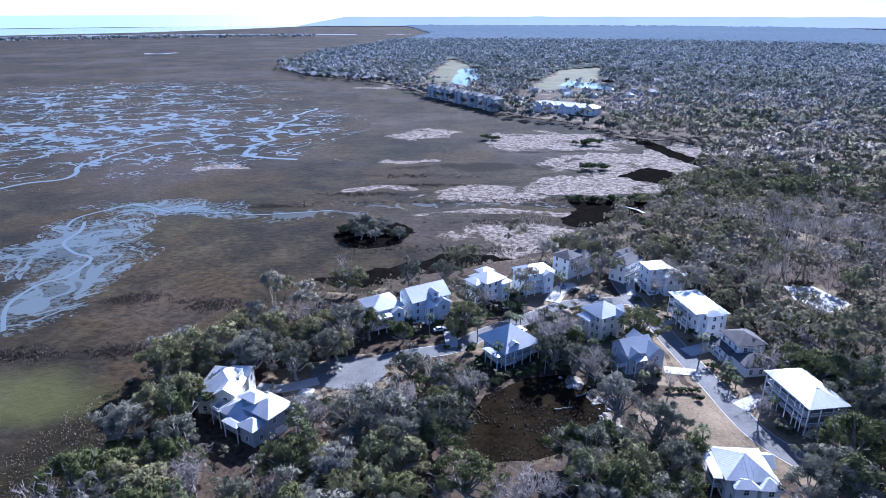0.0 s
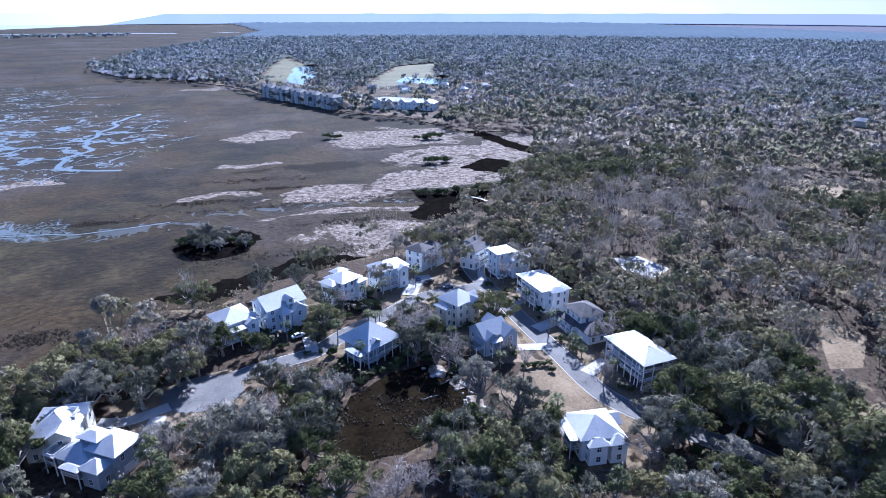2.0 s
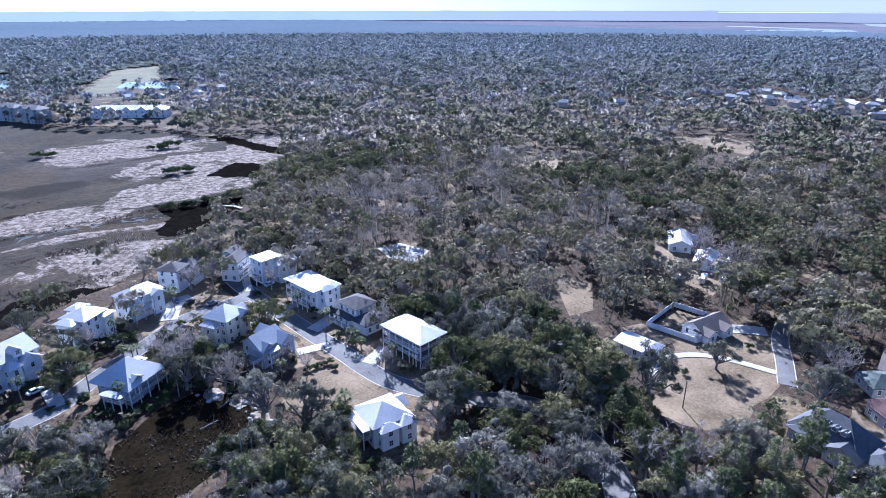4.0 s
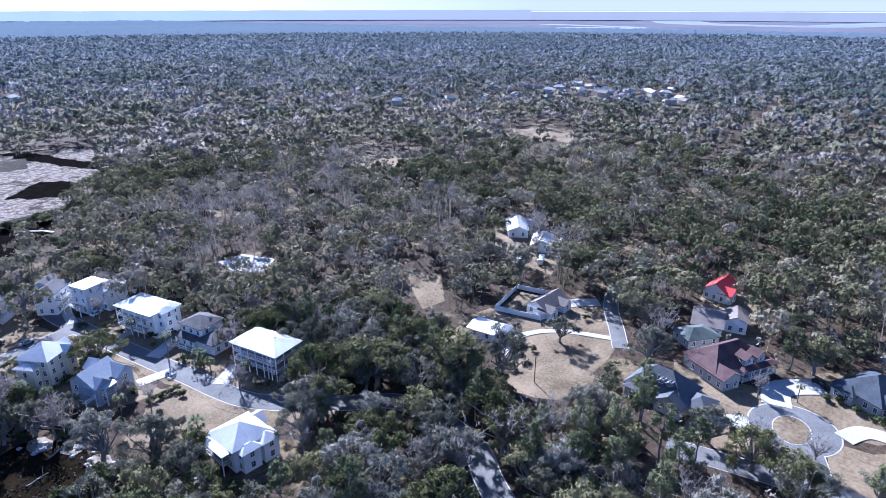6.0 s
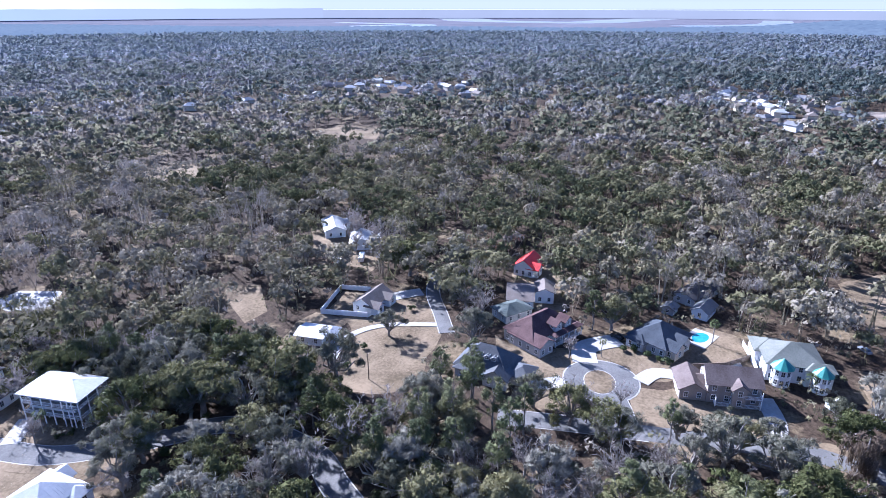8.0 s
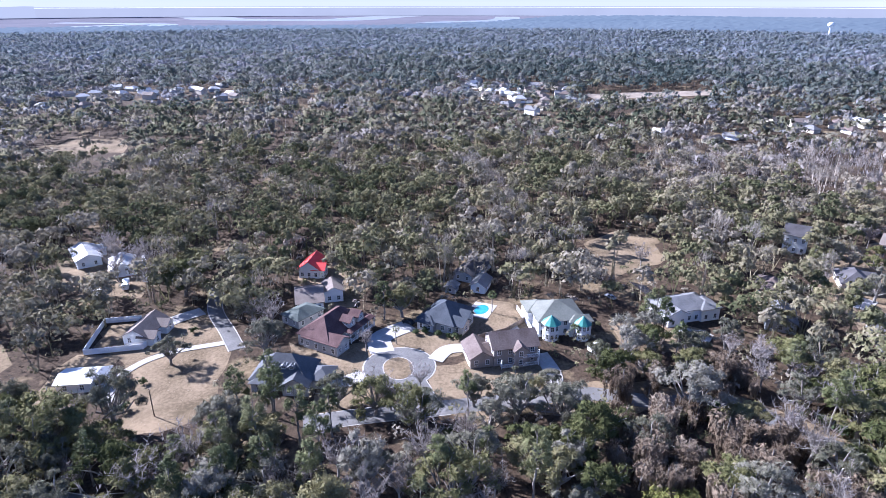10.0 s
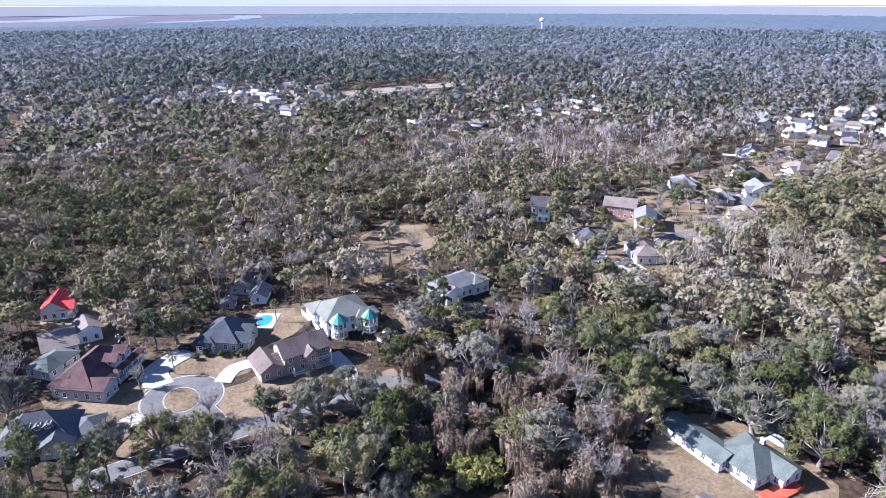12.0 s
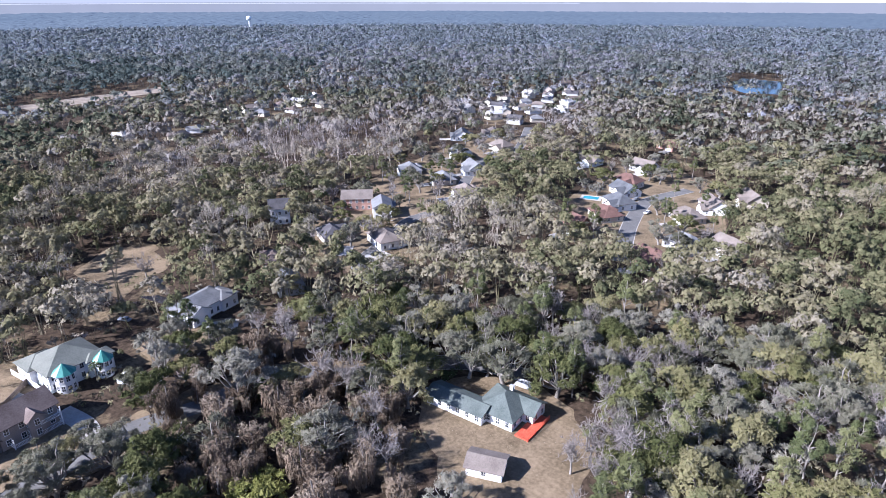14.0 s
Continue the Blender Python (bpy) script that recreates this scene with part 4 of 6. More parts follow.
house("house with maroon shingle roof, dormers and columned porch", 176, 29.5, -30, "grey", "maroon",
      [(0, 1, 20, 12, 0, 4.2, "hip", 0.68), (1, -4.5, 3, 3, 4.4, 6.6, "gy", 0.8), (5.5, -4.5, 3, 3, 4.4, 6.6, "gy", 0.8), (-7.5, -2.0, 6, 13, 0, 3.8, "gy", 0.55)],
      [(4.5, -6.2, 13, 2.4, [0.4], 3.6)], roofs=[(4.5, -6.2, 13, 2.6, 3.8, "hip", 0.4)])
house("low shed with a grey-green metal hip roof", 187, 42, -38, "grey", "greygreen", [(0, 0, 11, 8, 0, 3.2, "hip", 0.4)], name="outbuilding")
house("long house with tan-grey shingle roof and two-storey end", 200, 40, 12, "white", "tanshingle", [(0, 2, 14, 9, 0, 3.4, "gy", 0.35), (3, -6.5, 9, 6.5, 0, 4.3, "gx", 0.45)])
house("white cottage with a bright red metal roof", 226, 45, -8, "white", "redmetal", [(0, 0, 11, 8, 0, 4.0, "gx", 0.7), (-2.5, -3.5, 5, 4.5, 0, 3.6, "gy", 0.7)], step=2.4)
house("grey house with dark slate hip roof and front gables", 184, -7, -30, "grey", "darkslate",
      [(0, 1, 14.5, 13, 0, 3.4, "hip", 0.62), (-3.6, -6.2, 5, 4, 0, 3.2, "gy", 0.7, "tan", "darkslate"), (1.2, -5.8, 5, 3, 0, 3.2, "gy", 0.8), (-6.5, 4, 5, 6, 0, 3.0, "hip", 0.5)], step=2.6)
house("brown two-storey house with brown shingle gables and double porch", 162, -24.5, 10, "taupe", "brown",
      [(0, -0.5, 9.5, 13.5, 0, 5.8, "gy", 0.62), (-5.2, -1.5, 2.8, 3.6, 0, 5.6, "gx", 0.8), (0.5, 9.8, 10, 6.8, 0, 3.2, "gx", 0.62), (0.5, 6.6, 6, 2.0, 0, 3.4, "gy", 0.5)],
      [(-5.6, -4.6, 2.2, 5, [0.4, 3.1], 5.4), (-5.6, 2.4, 2.0, 4, [0.4], 2.9)], garage=[(-1, 13.2, 180, 4.8)], step=2.8)
house("white two-storey house with a grey-green shingle hip roof", 181, -42, 6, "white", "sage",
      [(0, 0, 14, 15, 0, 5.6, "hip", 0.5), (-6.2, -6, 4, 7, 0, 5.4, "hip", 0.5), (5, 5, 8, 8, 0, 5.0, "hip", 0.5)], step=2.4)
house("low dark-roofed house deep under oaks", 224, -18, -30, "grey", "darkshingle", [(0, 0, 18, 8, 0, 3.0, "gx", 0.4)])
house("small pale blue outbuilding with a gable roof", 210, -20, -20, "paleblue", "greyshingle", [(0, 0, 9, 5.5, 0, 2.8, "gx", 0.6)], name="outbuilding")
house("small grey garden shed under trees", 208, -9, -20, "grey", "greyshingle", [(0, 0, 4.5, 4, 0, 2.3, "gx", 0.5)], name="garden_shed")
house("white house with a light grey shingle hip roof", 187, -86, 14, "white", "greyshingle",
      [(0, 0, 11, 19, 0, 4.6, "hip", 0.45), (-3.5, 5.5, 7, 7, 0, 4.4, "gx", 0.5), (-2, -7.5, 9, 7, 0, 4.6, "hip", 0.4)], step=2.6)
house("grey metal-roofed house half hidden by oaks", 180, -117, -25, "grey", "greyshingle", [(0, 0, 13, 9, 0, 3.4, "gx", 0.5)])
house("house with a low brown shingle roof under oaks", 204, -127, -33, "brick", "brown", [(0, 0, 13, 10, 0, 3.2, "hip", 0.45)])
house("tan house with a dark grey hipped and gabled roof", 208, -160, -22, "tan", "darkshingle", [(0, 0, 14, 10, 0, 3.6, "hip", 0.6), (-3, -5, 5, 4, 0, 3.4, "gy", 0.7), (3, -5, 5, 4, 0, 3.4, "gy", 0.7)], garage=[(-3, -7, 0, 4.4)])
house("white two-storey house with a grey roof behind bare trees", 216, -198, -40, "white", "greyshingle", [(0, 0, 14, 9, 0, 5.8, "gx", 0.5), (6, -4, 6, 5, 0, 3.2, "gy", 0.5)])
house("brick house with a steep brown gable roof", 233, -197, -45, "brick", "tanshingle", [(0, 0, 9, 15, 0, 6.2, "gy", 0.7)])
house("pale house with a light grey hip roof behind a bare tree", 186, -172, -20, "white", "tanshingle", [(0, 0, 15, 11, 0, 3.8, "hip", 0.5), (-4, -6, 5, 4, 0, 3.4, "gy", 0.6)])
house("tall white gabled house among bare trees", 244, -158, -35, "white", "darkshingle", [(0, 0, 7, 9, 0, 8.0, "gy", 1.0), (3, -2, 5, 5, 0, 7.0, "gx", 0.9)])
house("white ranch house with long wing and grey-green shingle roof", 75, -110.5, 6, "white", "greygreen",
      [(12, 5.0, 17, 6.6, 0, 2.9, "gx", 0.38), (1.5, 0, 11, 12, 0, 3.1, "hip", 0.55), (-4.0, -2.6, 6, 6.5, 0, 3.0, "gx", 0.55)], chimneys=[(1.5, -3.4, 3.5, 6.3, "grey")], step=2.6)
house("white-walled garage with a tan shingle roof", 67, -90.5, 24, "white", "tanshingle", [(0, 0, 8.2, 6.2, 0, 2.6, "gx", 0.4)], name="garage", step=5)
# the street of houses farther off
FAR = [(261, -264, 150, "white", "greyshingle", 0), (264, -316, 150, "white", "greyshingle", 1), (256, -350, 170, "tan", "tanshingle", 1), (190, -356, 170, "white", "tanshingle", 0), (148, -325, 175, "tan", "redtile", 1),
       (142, -310, 150, "white", "slate", 0), (134, -287, 150, "white", "slate", 1), (135, -244, 165, "brick", "redtile", 1), (131, -267, 150, "tan", "redtile", 0), (155, -362, 165, "white", "tanshingle", 1), (100, -290, 150, "tan", "tanshingle", 0),
       (95, -312, 130, "white", "tanshingle", 1), (86, -252, 160, "grey", "greyshingle", 1), (70, -262, 150, "tan", "tanshingle", 0), (168, -432, 170, "brick", "redtile", 0), (232, -290, 150, "white", "greyshingle", 1), (205, -250, 150, "white", "tanshingle", 0),
       (84, -335, 130, "tan", "tanshingle", 1), (232, -262, 150, "tan", "greyshingle", 0), (300, -360, 130, "white", "greyshingle", 1), (290, -385, 130, "white", "tanshingle", 0), (90, -228, 150, "brick", "redtile", 0)]
for i, (x, y, rot, w, c, two) in enumerate(FAR):
    house("suburban house with a %s shingle roof beside the street" % {"redtile": "red-brown", "slate": "blue-grey", "tanshingle": "tan"}.get(c, "grey"), x, y, rot, w, c,
          [(0, 0, 15, 10.5, 0, 3.0 + 0.9 * two, "gx" if i % 2 else "hip", 0.64), (3.6, -6, 7, 5, 0, 3.0, "gy", 0.66), (-4.6, 5.6, 7, 4, 0, 2.9, "hip", 0.5)], group="street houses", garage=[(3.6, -8.55, 0, 4.6)], step=3.6)
    c, q = math.cos(radians(rot)), math.sin(radians(rot))
    d = ribbon("driveway", [(x + 3.6 * c - v * q, y + 3.6 * q + v * c) for v in (-8.8, -13, -17)], 5.4, 0.27 + 0.005 * i, "concrete", "pale concrete driveway before a garage")
    d["category"] = "driveway"



def in_quad(poly, n, gap, seed):
    """Places in a polygon, no two nearer than gap."""
    r = np.random.default_rng(seed)
    xs, ys = [p[0] for p in poly], [p[1] for p in poly]
    got = []
    for _ in range(n * 40):
        p = np.array([[r.uniform(min(xs), max(xs)), r.uniform(min(ys), max(ys))]])
        if in_poly(p, poly)[0] and all(math.hypot(p[0, 0] - a, p[0, 1] - b) > gap for a, b in got):
            got.append((float(p[0, 0]), float(p[0, 1])))
        if len(got) == n:
            break
    return got


def in_poly(P, poly):
    x, y = P[:, 0], P[:, 1]
    hit = np.zeros(len(P), bool)
    for (x0, y0), (x1, y1) in zip(poly, poly[1:] + poly[:1]):
        c = (y0 > y) != (y1 > y)
        hit ^= c & (x < (x1 - x0) * (y - y0) / ((y1 - y0) or 1e-9) + x0)
    return hit


SETTLEMENTS = [([(758, 431), (814, 348), (706, 294), (636, 353)], 12, 24), ([(770, 298), (802, 251), (684, 200), (678, 248)], 9, 24), ([(791, 3), (913, -72), (762, -137), (642, -107), (702, -49)], 16, 24),
               ([(827, -58), (803, -172), (630, -158), (587, -98), (717, -56)], 30, 21), ([(544, -307), (554, -430), (481, -379), (500, -289)], 16, 20), ([(397, -457), (391, -569), (396, -680), (311, -549), (291, -436), (346, -434)], 34, 21),
               ([(110, 860), (230, 850), (290, 800), (150, 770)], 10, 24), ([(813, -640), (722, -590), (740, -560), (830, -590)], 8, 24), ([(490, 460), (620, 410), (700, 340), (640, 380)], 5, 40)]
YARD_SHEDS = [(241, 141, 35, 17), (230, 121, 25, 13)]
cluster = [(q[0], q[1]) for k, (o, n, gap) in enumerate(SETTLEMENTS) for q in in_quad(o, n, gap, 200 + k)] + [(461, -218), (475, -240), (492, -190), (744, 287), (707, 211), (740, 163), (-86, 1039)]
trng = np.random.default_rng(91)
for x, y in cluster:
    w = ("white", "grey", "tan", "cream")[trng.integers(4)]
    c = ("greyshingle", "tanshingle", "greyshingle", "brown", "tanshingle", "darkshingle")[trng.integers(6)]
    if trng.random() < (0.75 if y > 180 else 0.12):
        c = "paleshingle"
    house("small distant house with a pale roof among trees", x, y, float(trng.uniform(0, 180)), w, c,
          [(0, 0, 12.5, 8, 0, 3.2 + 2.0 * (trng.random() < 0.35), "gx" if trng.random() < 0.5 else "hip", 0.6), (3.5, -4.4, 5, 5, 0, 3.2, "gy", 0.7)], windows=False, group="distant houses")

# condominiums and a long white block by the far shore
for k in range(5):
    x, y = -8 + 15.5 * k, 792 - 27 * k
    house("grey four-storey condominium with balconies beside the marsh", x, y, -62, "grey", "greyshingle",
          [(0, 0, 24, 13, 0, 12.4, "hip", 0.45), (-6, -7, 6, 3, 0, 12.8, "gy", 0.8), (6, -7, 6, 3, 0, 12.8, "gy", 0.8)], [(0, -7.4, 5, 2, [3.2, 6.3, 9.4], 12)], name="condominium", group="condominiums", step=4)
house("long white two-storey block with a white metal roof and gables", 130, 664, -33, "white", "whiteroof",
      [(0, 0, 70, 16, 0, 7.5, "hip", 0.4)] + [(-28 + 14 * k, -8.5, 7, 3, 0, 7.8, "gy", 0.8) for k in range(5)], name="clubhouse", step=5)


def tower():
    base = tagged(new("water_tower"), "white water tower with a round tank above far woods", "water tower")
    base.matrix_world = pose(1900, -1190, 0)
    bm = bmesh.new()
    bmesh.ops.create_uvsphere(bm, u_segments=20, v_segments=12, radius=9)
    bmesh.ops.scale(bm, verts=bm.verts, vec=(1, 1, 0.8))
    bmesh.ops.translate(bm, verts=bm.verts, vec=(0, 0, 35))
    part("tank", bm, "trim", base)
    bm = bmesh.new()
    bmesh.ops.create_cone(bm, cap_ends=True, segments=12, radius1=3.2, radius2=1.8, depth=30)
    bmesh.ops.translate(bm, verts=bm.verts, vec=(0, 0, 15))
    part("shaft", bm, "trim", base)


tower()
for x, y, rot, length in YARD_SHEDS:
    house("long workshop with a pale blue-white metal roof", x, y, rot, "paleblue", "metalroof", [(0, 0, length, 9, 0, 3.6, "gx", 0.4), (length / 2 - 3, -6, 6, 4, 0, 3.0, "shed", 0.2)], name="workshop", step=4)
HOMES = [(241, 141, 11), (230, 121, 9), (215, 112, 5)] + [(a, b, 9.5 if b > 180 else 6.5) for a, b in cluster] + [(-8 + 15.5 * k, 792 - 27 * k, 14) for k in range(5)] + [(110 + 13 * k, 677 - 9 * k, 12) for k in range(5)] + [(-59, 144, 9), (-49, 133, 9), (-20, 190, 9), (-6, 196, 9), (16, 210, 9), (34, 218, 9), (52, 230, 10), (73, 229, 9), (20, 169, 9), (52, 183, 8), (58, 163, 9), (82, 217, 8), (85, 187, 10), (92, 165, 10), (94, 138, 10), (66, 111, 8),
         (150, 97, 14), (178, 90, 12), (150, 40, 11), (176, 29, 13), (187, 42, 7), (200, 38, 11), (226, 45, 7), (184, -7, 11), (162, -22, 12), (181, -42, 11), (210, -20, 4), (187, -86, 12), (205, -127, 5), (208, -160, 10), (216, -198, 8), (233, -197, 9), (186, -172, 7),
         (244, -158, 5), (75, -110, 9), (88, -105, 8), (67, -90, 7)] + [(a, b, 8.5) for a, b, *_ in FAR]

# ---- woods ----
rng = np.random.default_rng(7)


def near_line(P, pts, r):
    hit = np.zeros(len(P), bool)
    for a, b in zip(pts, pts[1:]):
        a, b = np.array(a, float), np.array(b, float)
        d = b - a
        t = np.clip(((P - a) @ d) / (d @ d), 0, 1)
        hit |= np.hypot(*(P - a - t[:, None] * d).T) < r
    return hit


OPEN = [LAWNS[k] for k in LAWNS if k not in ("C", "yard", "A", "H", "verge", "fenced", "roadside")] + [SANDS[k] for k in SANDS] + [PONDS[k] for k in PONDS] + [RAVINE]
LAND = SHORE + FAR_EDGE


def open_ground(P, extra=1.0):
    hit = ~in_poly(P, LAND)
    for o in OPEN:
        hit |= in_poly(P, o)
    for pts, w in ROADS + DRIVES:
        hit |= near_line(P, pts, w / 2 + extra)
    for x, y, r in HOMES:
        hit |= np.hypot(P[:, 0] - x, P[:, 1] - y) < r
    hit |= near_line(P, [(221, 81), (300, 88), (420, 98), (540, 108), (667, 118), (760, 126)], 5.5)
    hit |= np.hypot(P[:, 0] - 157, P[:, 1] - 8.5) < 12
    return hit


def kept_open(P):
    """Open places that no crown hides."""
    hit = np.zeros(len(P), bool)
    for k in ("D", "F", "fenced", "G", "I", "I2", "L", "J", "clearing"):
        hit |= in_poly(P, LAWNS[k])
    for k in ("lot", "gap", "pan", "links", "links2", "cut"):
        hit |= in_poly(P, SANDS[k])
    for k in PONDS:
        hit |= in_poly(P, PONDS[k])
    hit |= in_poly(P, RAVINE)
    for pts, w in (ROADS[0][0][:10], 6.4), ROADS[1], (ROADS[2][0][:6], 6.2), ROADS[5]:
        hit |= near_line(P, pts, w / 2)
    for x, y, r in HOMES:
        hit |= np.hypot(P[:, 0] - x, P[:, 1] - y) < r * (0.85 if math.hypot(x, y) < 235 else 0.6 if math.hypot(x, y) < 420 else 0.9)
    for o in POOLS[:3]:
        hit |= in_poly(P, o)
    for o in ([(-50, 230), (-21, 256), (24, 262), (40, 246), (4, 226), (-30, 222)], [(58, 288), (100, 322), (106, 300), (66, 282)]):
        hit |= in_poly(P, o)
    hit |= np.hypot(P[:, 0] - 99, P[:, 1] + 51) < 7
    hit |= np.hypot(P[:, 0] + 28, P[:, 1] - 158.5) < 11
    return hit | (np.hypot(P[:, 0] - 157, P[:, 1] - 8.5) < 11)


def scatter(r0, r1, spacing, lean, keep):
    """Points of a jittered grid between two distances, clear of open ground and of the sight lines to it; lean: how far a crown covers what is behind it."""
    n = int(r1 / spacing) + 1
    g = np.mgrid[-n:n + 1, -n:n + 1].reshape(2, -1).T * spacing
    g = g + rng.uniform(-0.42, 0.42, g.shape) * spacing
    d = np.hypot(*g.T)
    az = np.degrees(np.arctan2(-g[:, 0], g[:, 1]))
    az = np.where(az > 60, az - 360, az)
    g = g[(d > r0) & (d <= r1) & (az < 42) & (az > -182)]
    bad = open_ground(g)
    side = np.stack([g[:, 1], -g[:, 0]], 1) / np.hypot(*g.T)[:, None]
    behind = np.zeros(len(g), bool)
    for k in (0.35, 0.7, 1.0) if r1 < 430 else (0.12, 0.25, 0.4, 0.55, 0.7, 0.85, 1.0):
        for off in (-3.2, 0, 3.2) if r1 < 430 else (-2.0, 2.0):
            behind |= kept_open(g * (1 + (lean - 1) * k) + side * off)
    return g[~bad & ~(behind & (rng.random(len(g)) > keep))]


def field(P, scale, off=0.0):
    return np.array([noise.noise(Vector((x * scale + off, y * scale, off))) for x, y in P])


def leaf_tris(rng, centres, normals, size, flat=0.55, slim=1.0):
    """One triangle for each spray of leaves, facing roughly outwards."""
    n = len(centres)
    nn = normals + rng.normal(0, flat, (n, 3))
    nn /= np.linalg.norm(nn, axis=1)[:, None]
    a = np.cross(nn, rng.normal(0, 1, (n, 3)))
    a /= np.linalg.norm(a, axis=1)[:, None]
    b = np.cross(nn, a)
    s = size * rng.uniform(0.6, 1.3, (n, 1))
    return np.stack([centres + a * s, centres - a * s * 0.6 + b * s * 0.8 * slim, centres - a * s * 0.5 - b * s * 0.75 * slim], 1).reshape(-1, 3)


def crown(rng, lobes, per, size, flat=0.55, under=-0.35, squat=0.8):
    """Leaf sprays over a heap of lobes, each (x, y, z, radius): broad ones inside, feathery ones outside."""
    out = []
    for share, near, far, wide, slim in ((0.34, 0.45, 0.82, 1.55, 0.8), (0.66, 0.74, 1.22, 1.15, 0.34)):
        c, nr = [], []
        k = int(per * share)
        for x, y, z, r in lobes:
            d = rng.normal(0, 1, (k, 3))
            d /= np.linalg.norm(d, axis=1)[:, None]
            d[:, 2] = np.where(d[:, 2] < under, -d[:, 2], d[:, 2])
            c.append(np.array([x, y, z]) + d * r * rng.uniform(near, far, (k, 1)) * np.array([1, 1, squat]))
            nr.append(d)
        out.append(leaf_tris(rng, np.concatenate(c), np.concatenate(nr), size * wide, flat if slim > 0.5 else flat * 1.5, slim))
    return np.concatenate(out)


def limb(V, F, a, b, r0, r1, sides=5, root=None):
    """A tapered piece of wood from a to b, grown from the ring of points root where there is one; gives its last ring."""
    a, b = np.array(a, float), np.array(b, float)
    d = (b - a) / (np.linalg.norm(b - a) + 1e-9)
    u = np.cross(d, (0.3, 0.9, 0.2))
    u /= np.linalg.norm(u)
    w = np.cross(d, u)

    def ring(c, r):
        k = len(V)
        for i in range(sides):
            t = 2 * math.pi * i / sides
            V.append(c + (u * math.cos(t) + w * math.sin(t)) * r)
        return list(range(k, k + sides))

    first = ring(a, r0) if root is None else [root[i * len(root) // sides] for i in range(sides)]
    last = ring(b, r1)
    for i in range(sides):
        j = (i + 1) % sides
        F.append((first[i], first[j], last[j]))
        F.append((first[i], last[j], last[i]))
    return last


def bend(V, F, a, b, r0, r1, rng, wob, parts=3, sides=5, root=None):
    """A crooked limb in several pieces; gives its joints and their rings."""
    pts, rings = [np.array(a, float)], [root]
    for i in range(1, parts + 1):
        pts.append(np.array(a) + (np.array(b) - np.array(a)) * i / parts + (rng.normal(0, wob, 3) if i < parts else 0))
    for i in range(parts):
        rings.append(limb(V, F, pts[i], pts[i + 1], r0 + (r1 - r0) * i / parts, r0 + (r1 - r0) * (i + 1) / parts, sides, rings[-1]))
    return pts, rings


def make_tree(name, label, category, wood, woodmat, leaves, leafmat, group):
    base = tagged(new(name), label, category, group)
    V, F = wood
    t = new("trunk", array_mesh("trunk", np.array(V), np.array(F), woodmat))
    t.parent = base
    me = array_mesh("crown", leaves, np.arange(len(leaves)).reshape(-1, 3), leafmat)
    mid = leaves.reshape(-1, 3, 3).mean(1)
    out = mid - np.array([0, 0, np.percentile(mid[:, 2], 25)])
    out /= np.linalg.norm(out, axis=1)[:, None] + 1e-6
    way = me.attributes.new("outward", "FLOAT_VECTOR", "POINT")
    way.data.foreach_set("vector", np.repeat(out, 3, axis=0).astype(np.float32).ravel())
    c = new("crown", me)
    c.parent = base
    return base


def oak(seed, R=6.4, H=11.0, mat="oak", per=74, size=0.56, label="spreading evergreen live oak hung with grey moss", name="live_oak"):
    r = np.random.default_rng(seed)
    lobes = []
    n = 30
    p1, p2 = r.uniform(0, 6.3, 2)
    for i in range(n):
        a, e = r.uniform(0, 2 * math.pi), math.sqrt(r.uniform(0.02, 1))
        reach = R * (0.92 + 0.22 * math.sin(2 * a + p1) + 0.16 * math.sin(5 * a + p2))
        z = H * 0.40 + H * 0.48 * math.sqrt(max(0.0, 1 - 0.9 * e * e)) + r.normal(0, 1.0)
        lobes.append((reach * e * math.cos(a), reach * e * math.sin(a), z, r.uniform(0.8, 2.0) * R / 6.4))
    V, F = [], []
    fork = (r.normal(0, 0.5), r.normal(0, 0.5), H * 0.25)
    _, rings = bend(V, F, (0, 0, -0.3), fork, 0.58, 0.45, r, 0.15, 2, 8)
    for x, y, z, q in lobes[:20]:
        bend(V, F, fork, (x * 1.12, y * 1.12, z + 0.75 * q), 0.27, 0.07, r, 0.8, 3, 4, rings[-1])
    return make_tree(name, label, "tree", (V, F), "palebark" if seed % 3 else "bark", crown(r, lobes, per, size, 0.55, -0.35, 0.66), mat, "live oaks")


def shrub(seed, R=2.2, H=2.6, mat="shrub", label="dense green wax myrtle shrub", name="shrub", n=9, per=45, size=0.36):
    r = np.random.default_rng(seed)
    lobes = [(r.normal(0, R * 0.42), r.normal(0, R * 0.42), H * r.uniform(0.3, 0.78), R * r.uniform(0.35, 0.55)) for _ in range(n)]
    V, F = [], []
    foot = limb(V, F, (0, 0, -0.2), (0, 0, 0.05), 0.12, 0.1, 6)
    for x, y, z, q in lobes[:5]:
        bend(V, F, (0, 0, 0.05), (x, y, z), 0.07, 0.03, r, 0.1, 2, 3, foot)
    return make_tree(name, label, "shrub", (V, F), "bark", crown(r, lobes, per, size, 0.6, -0.1), mat, "shrubs")


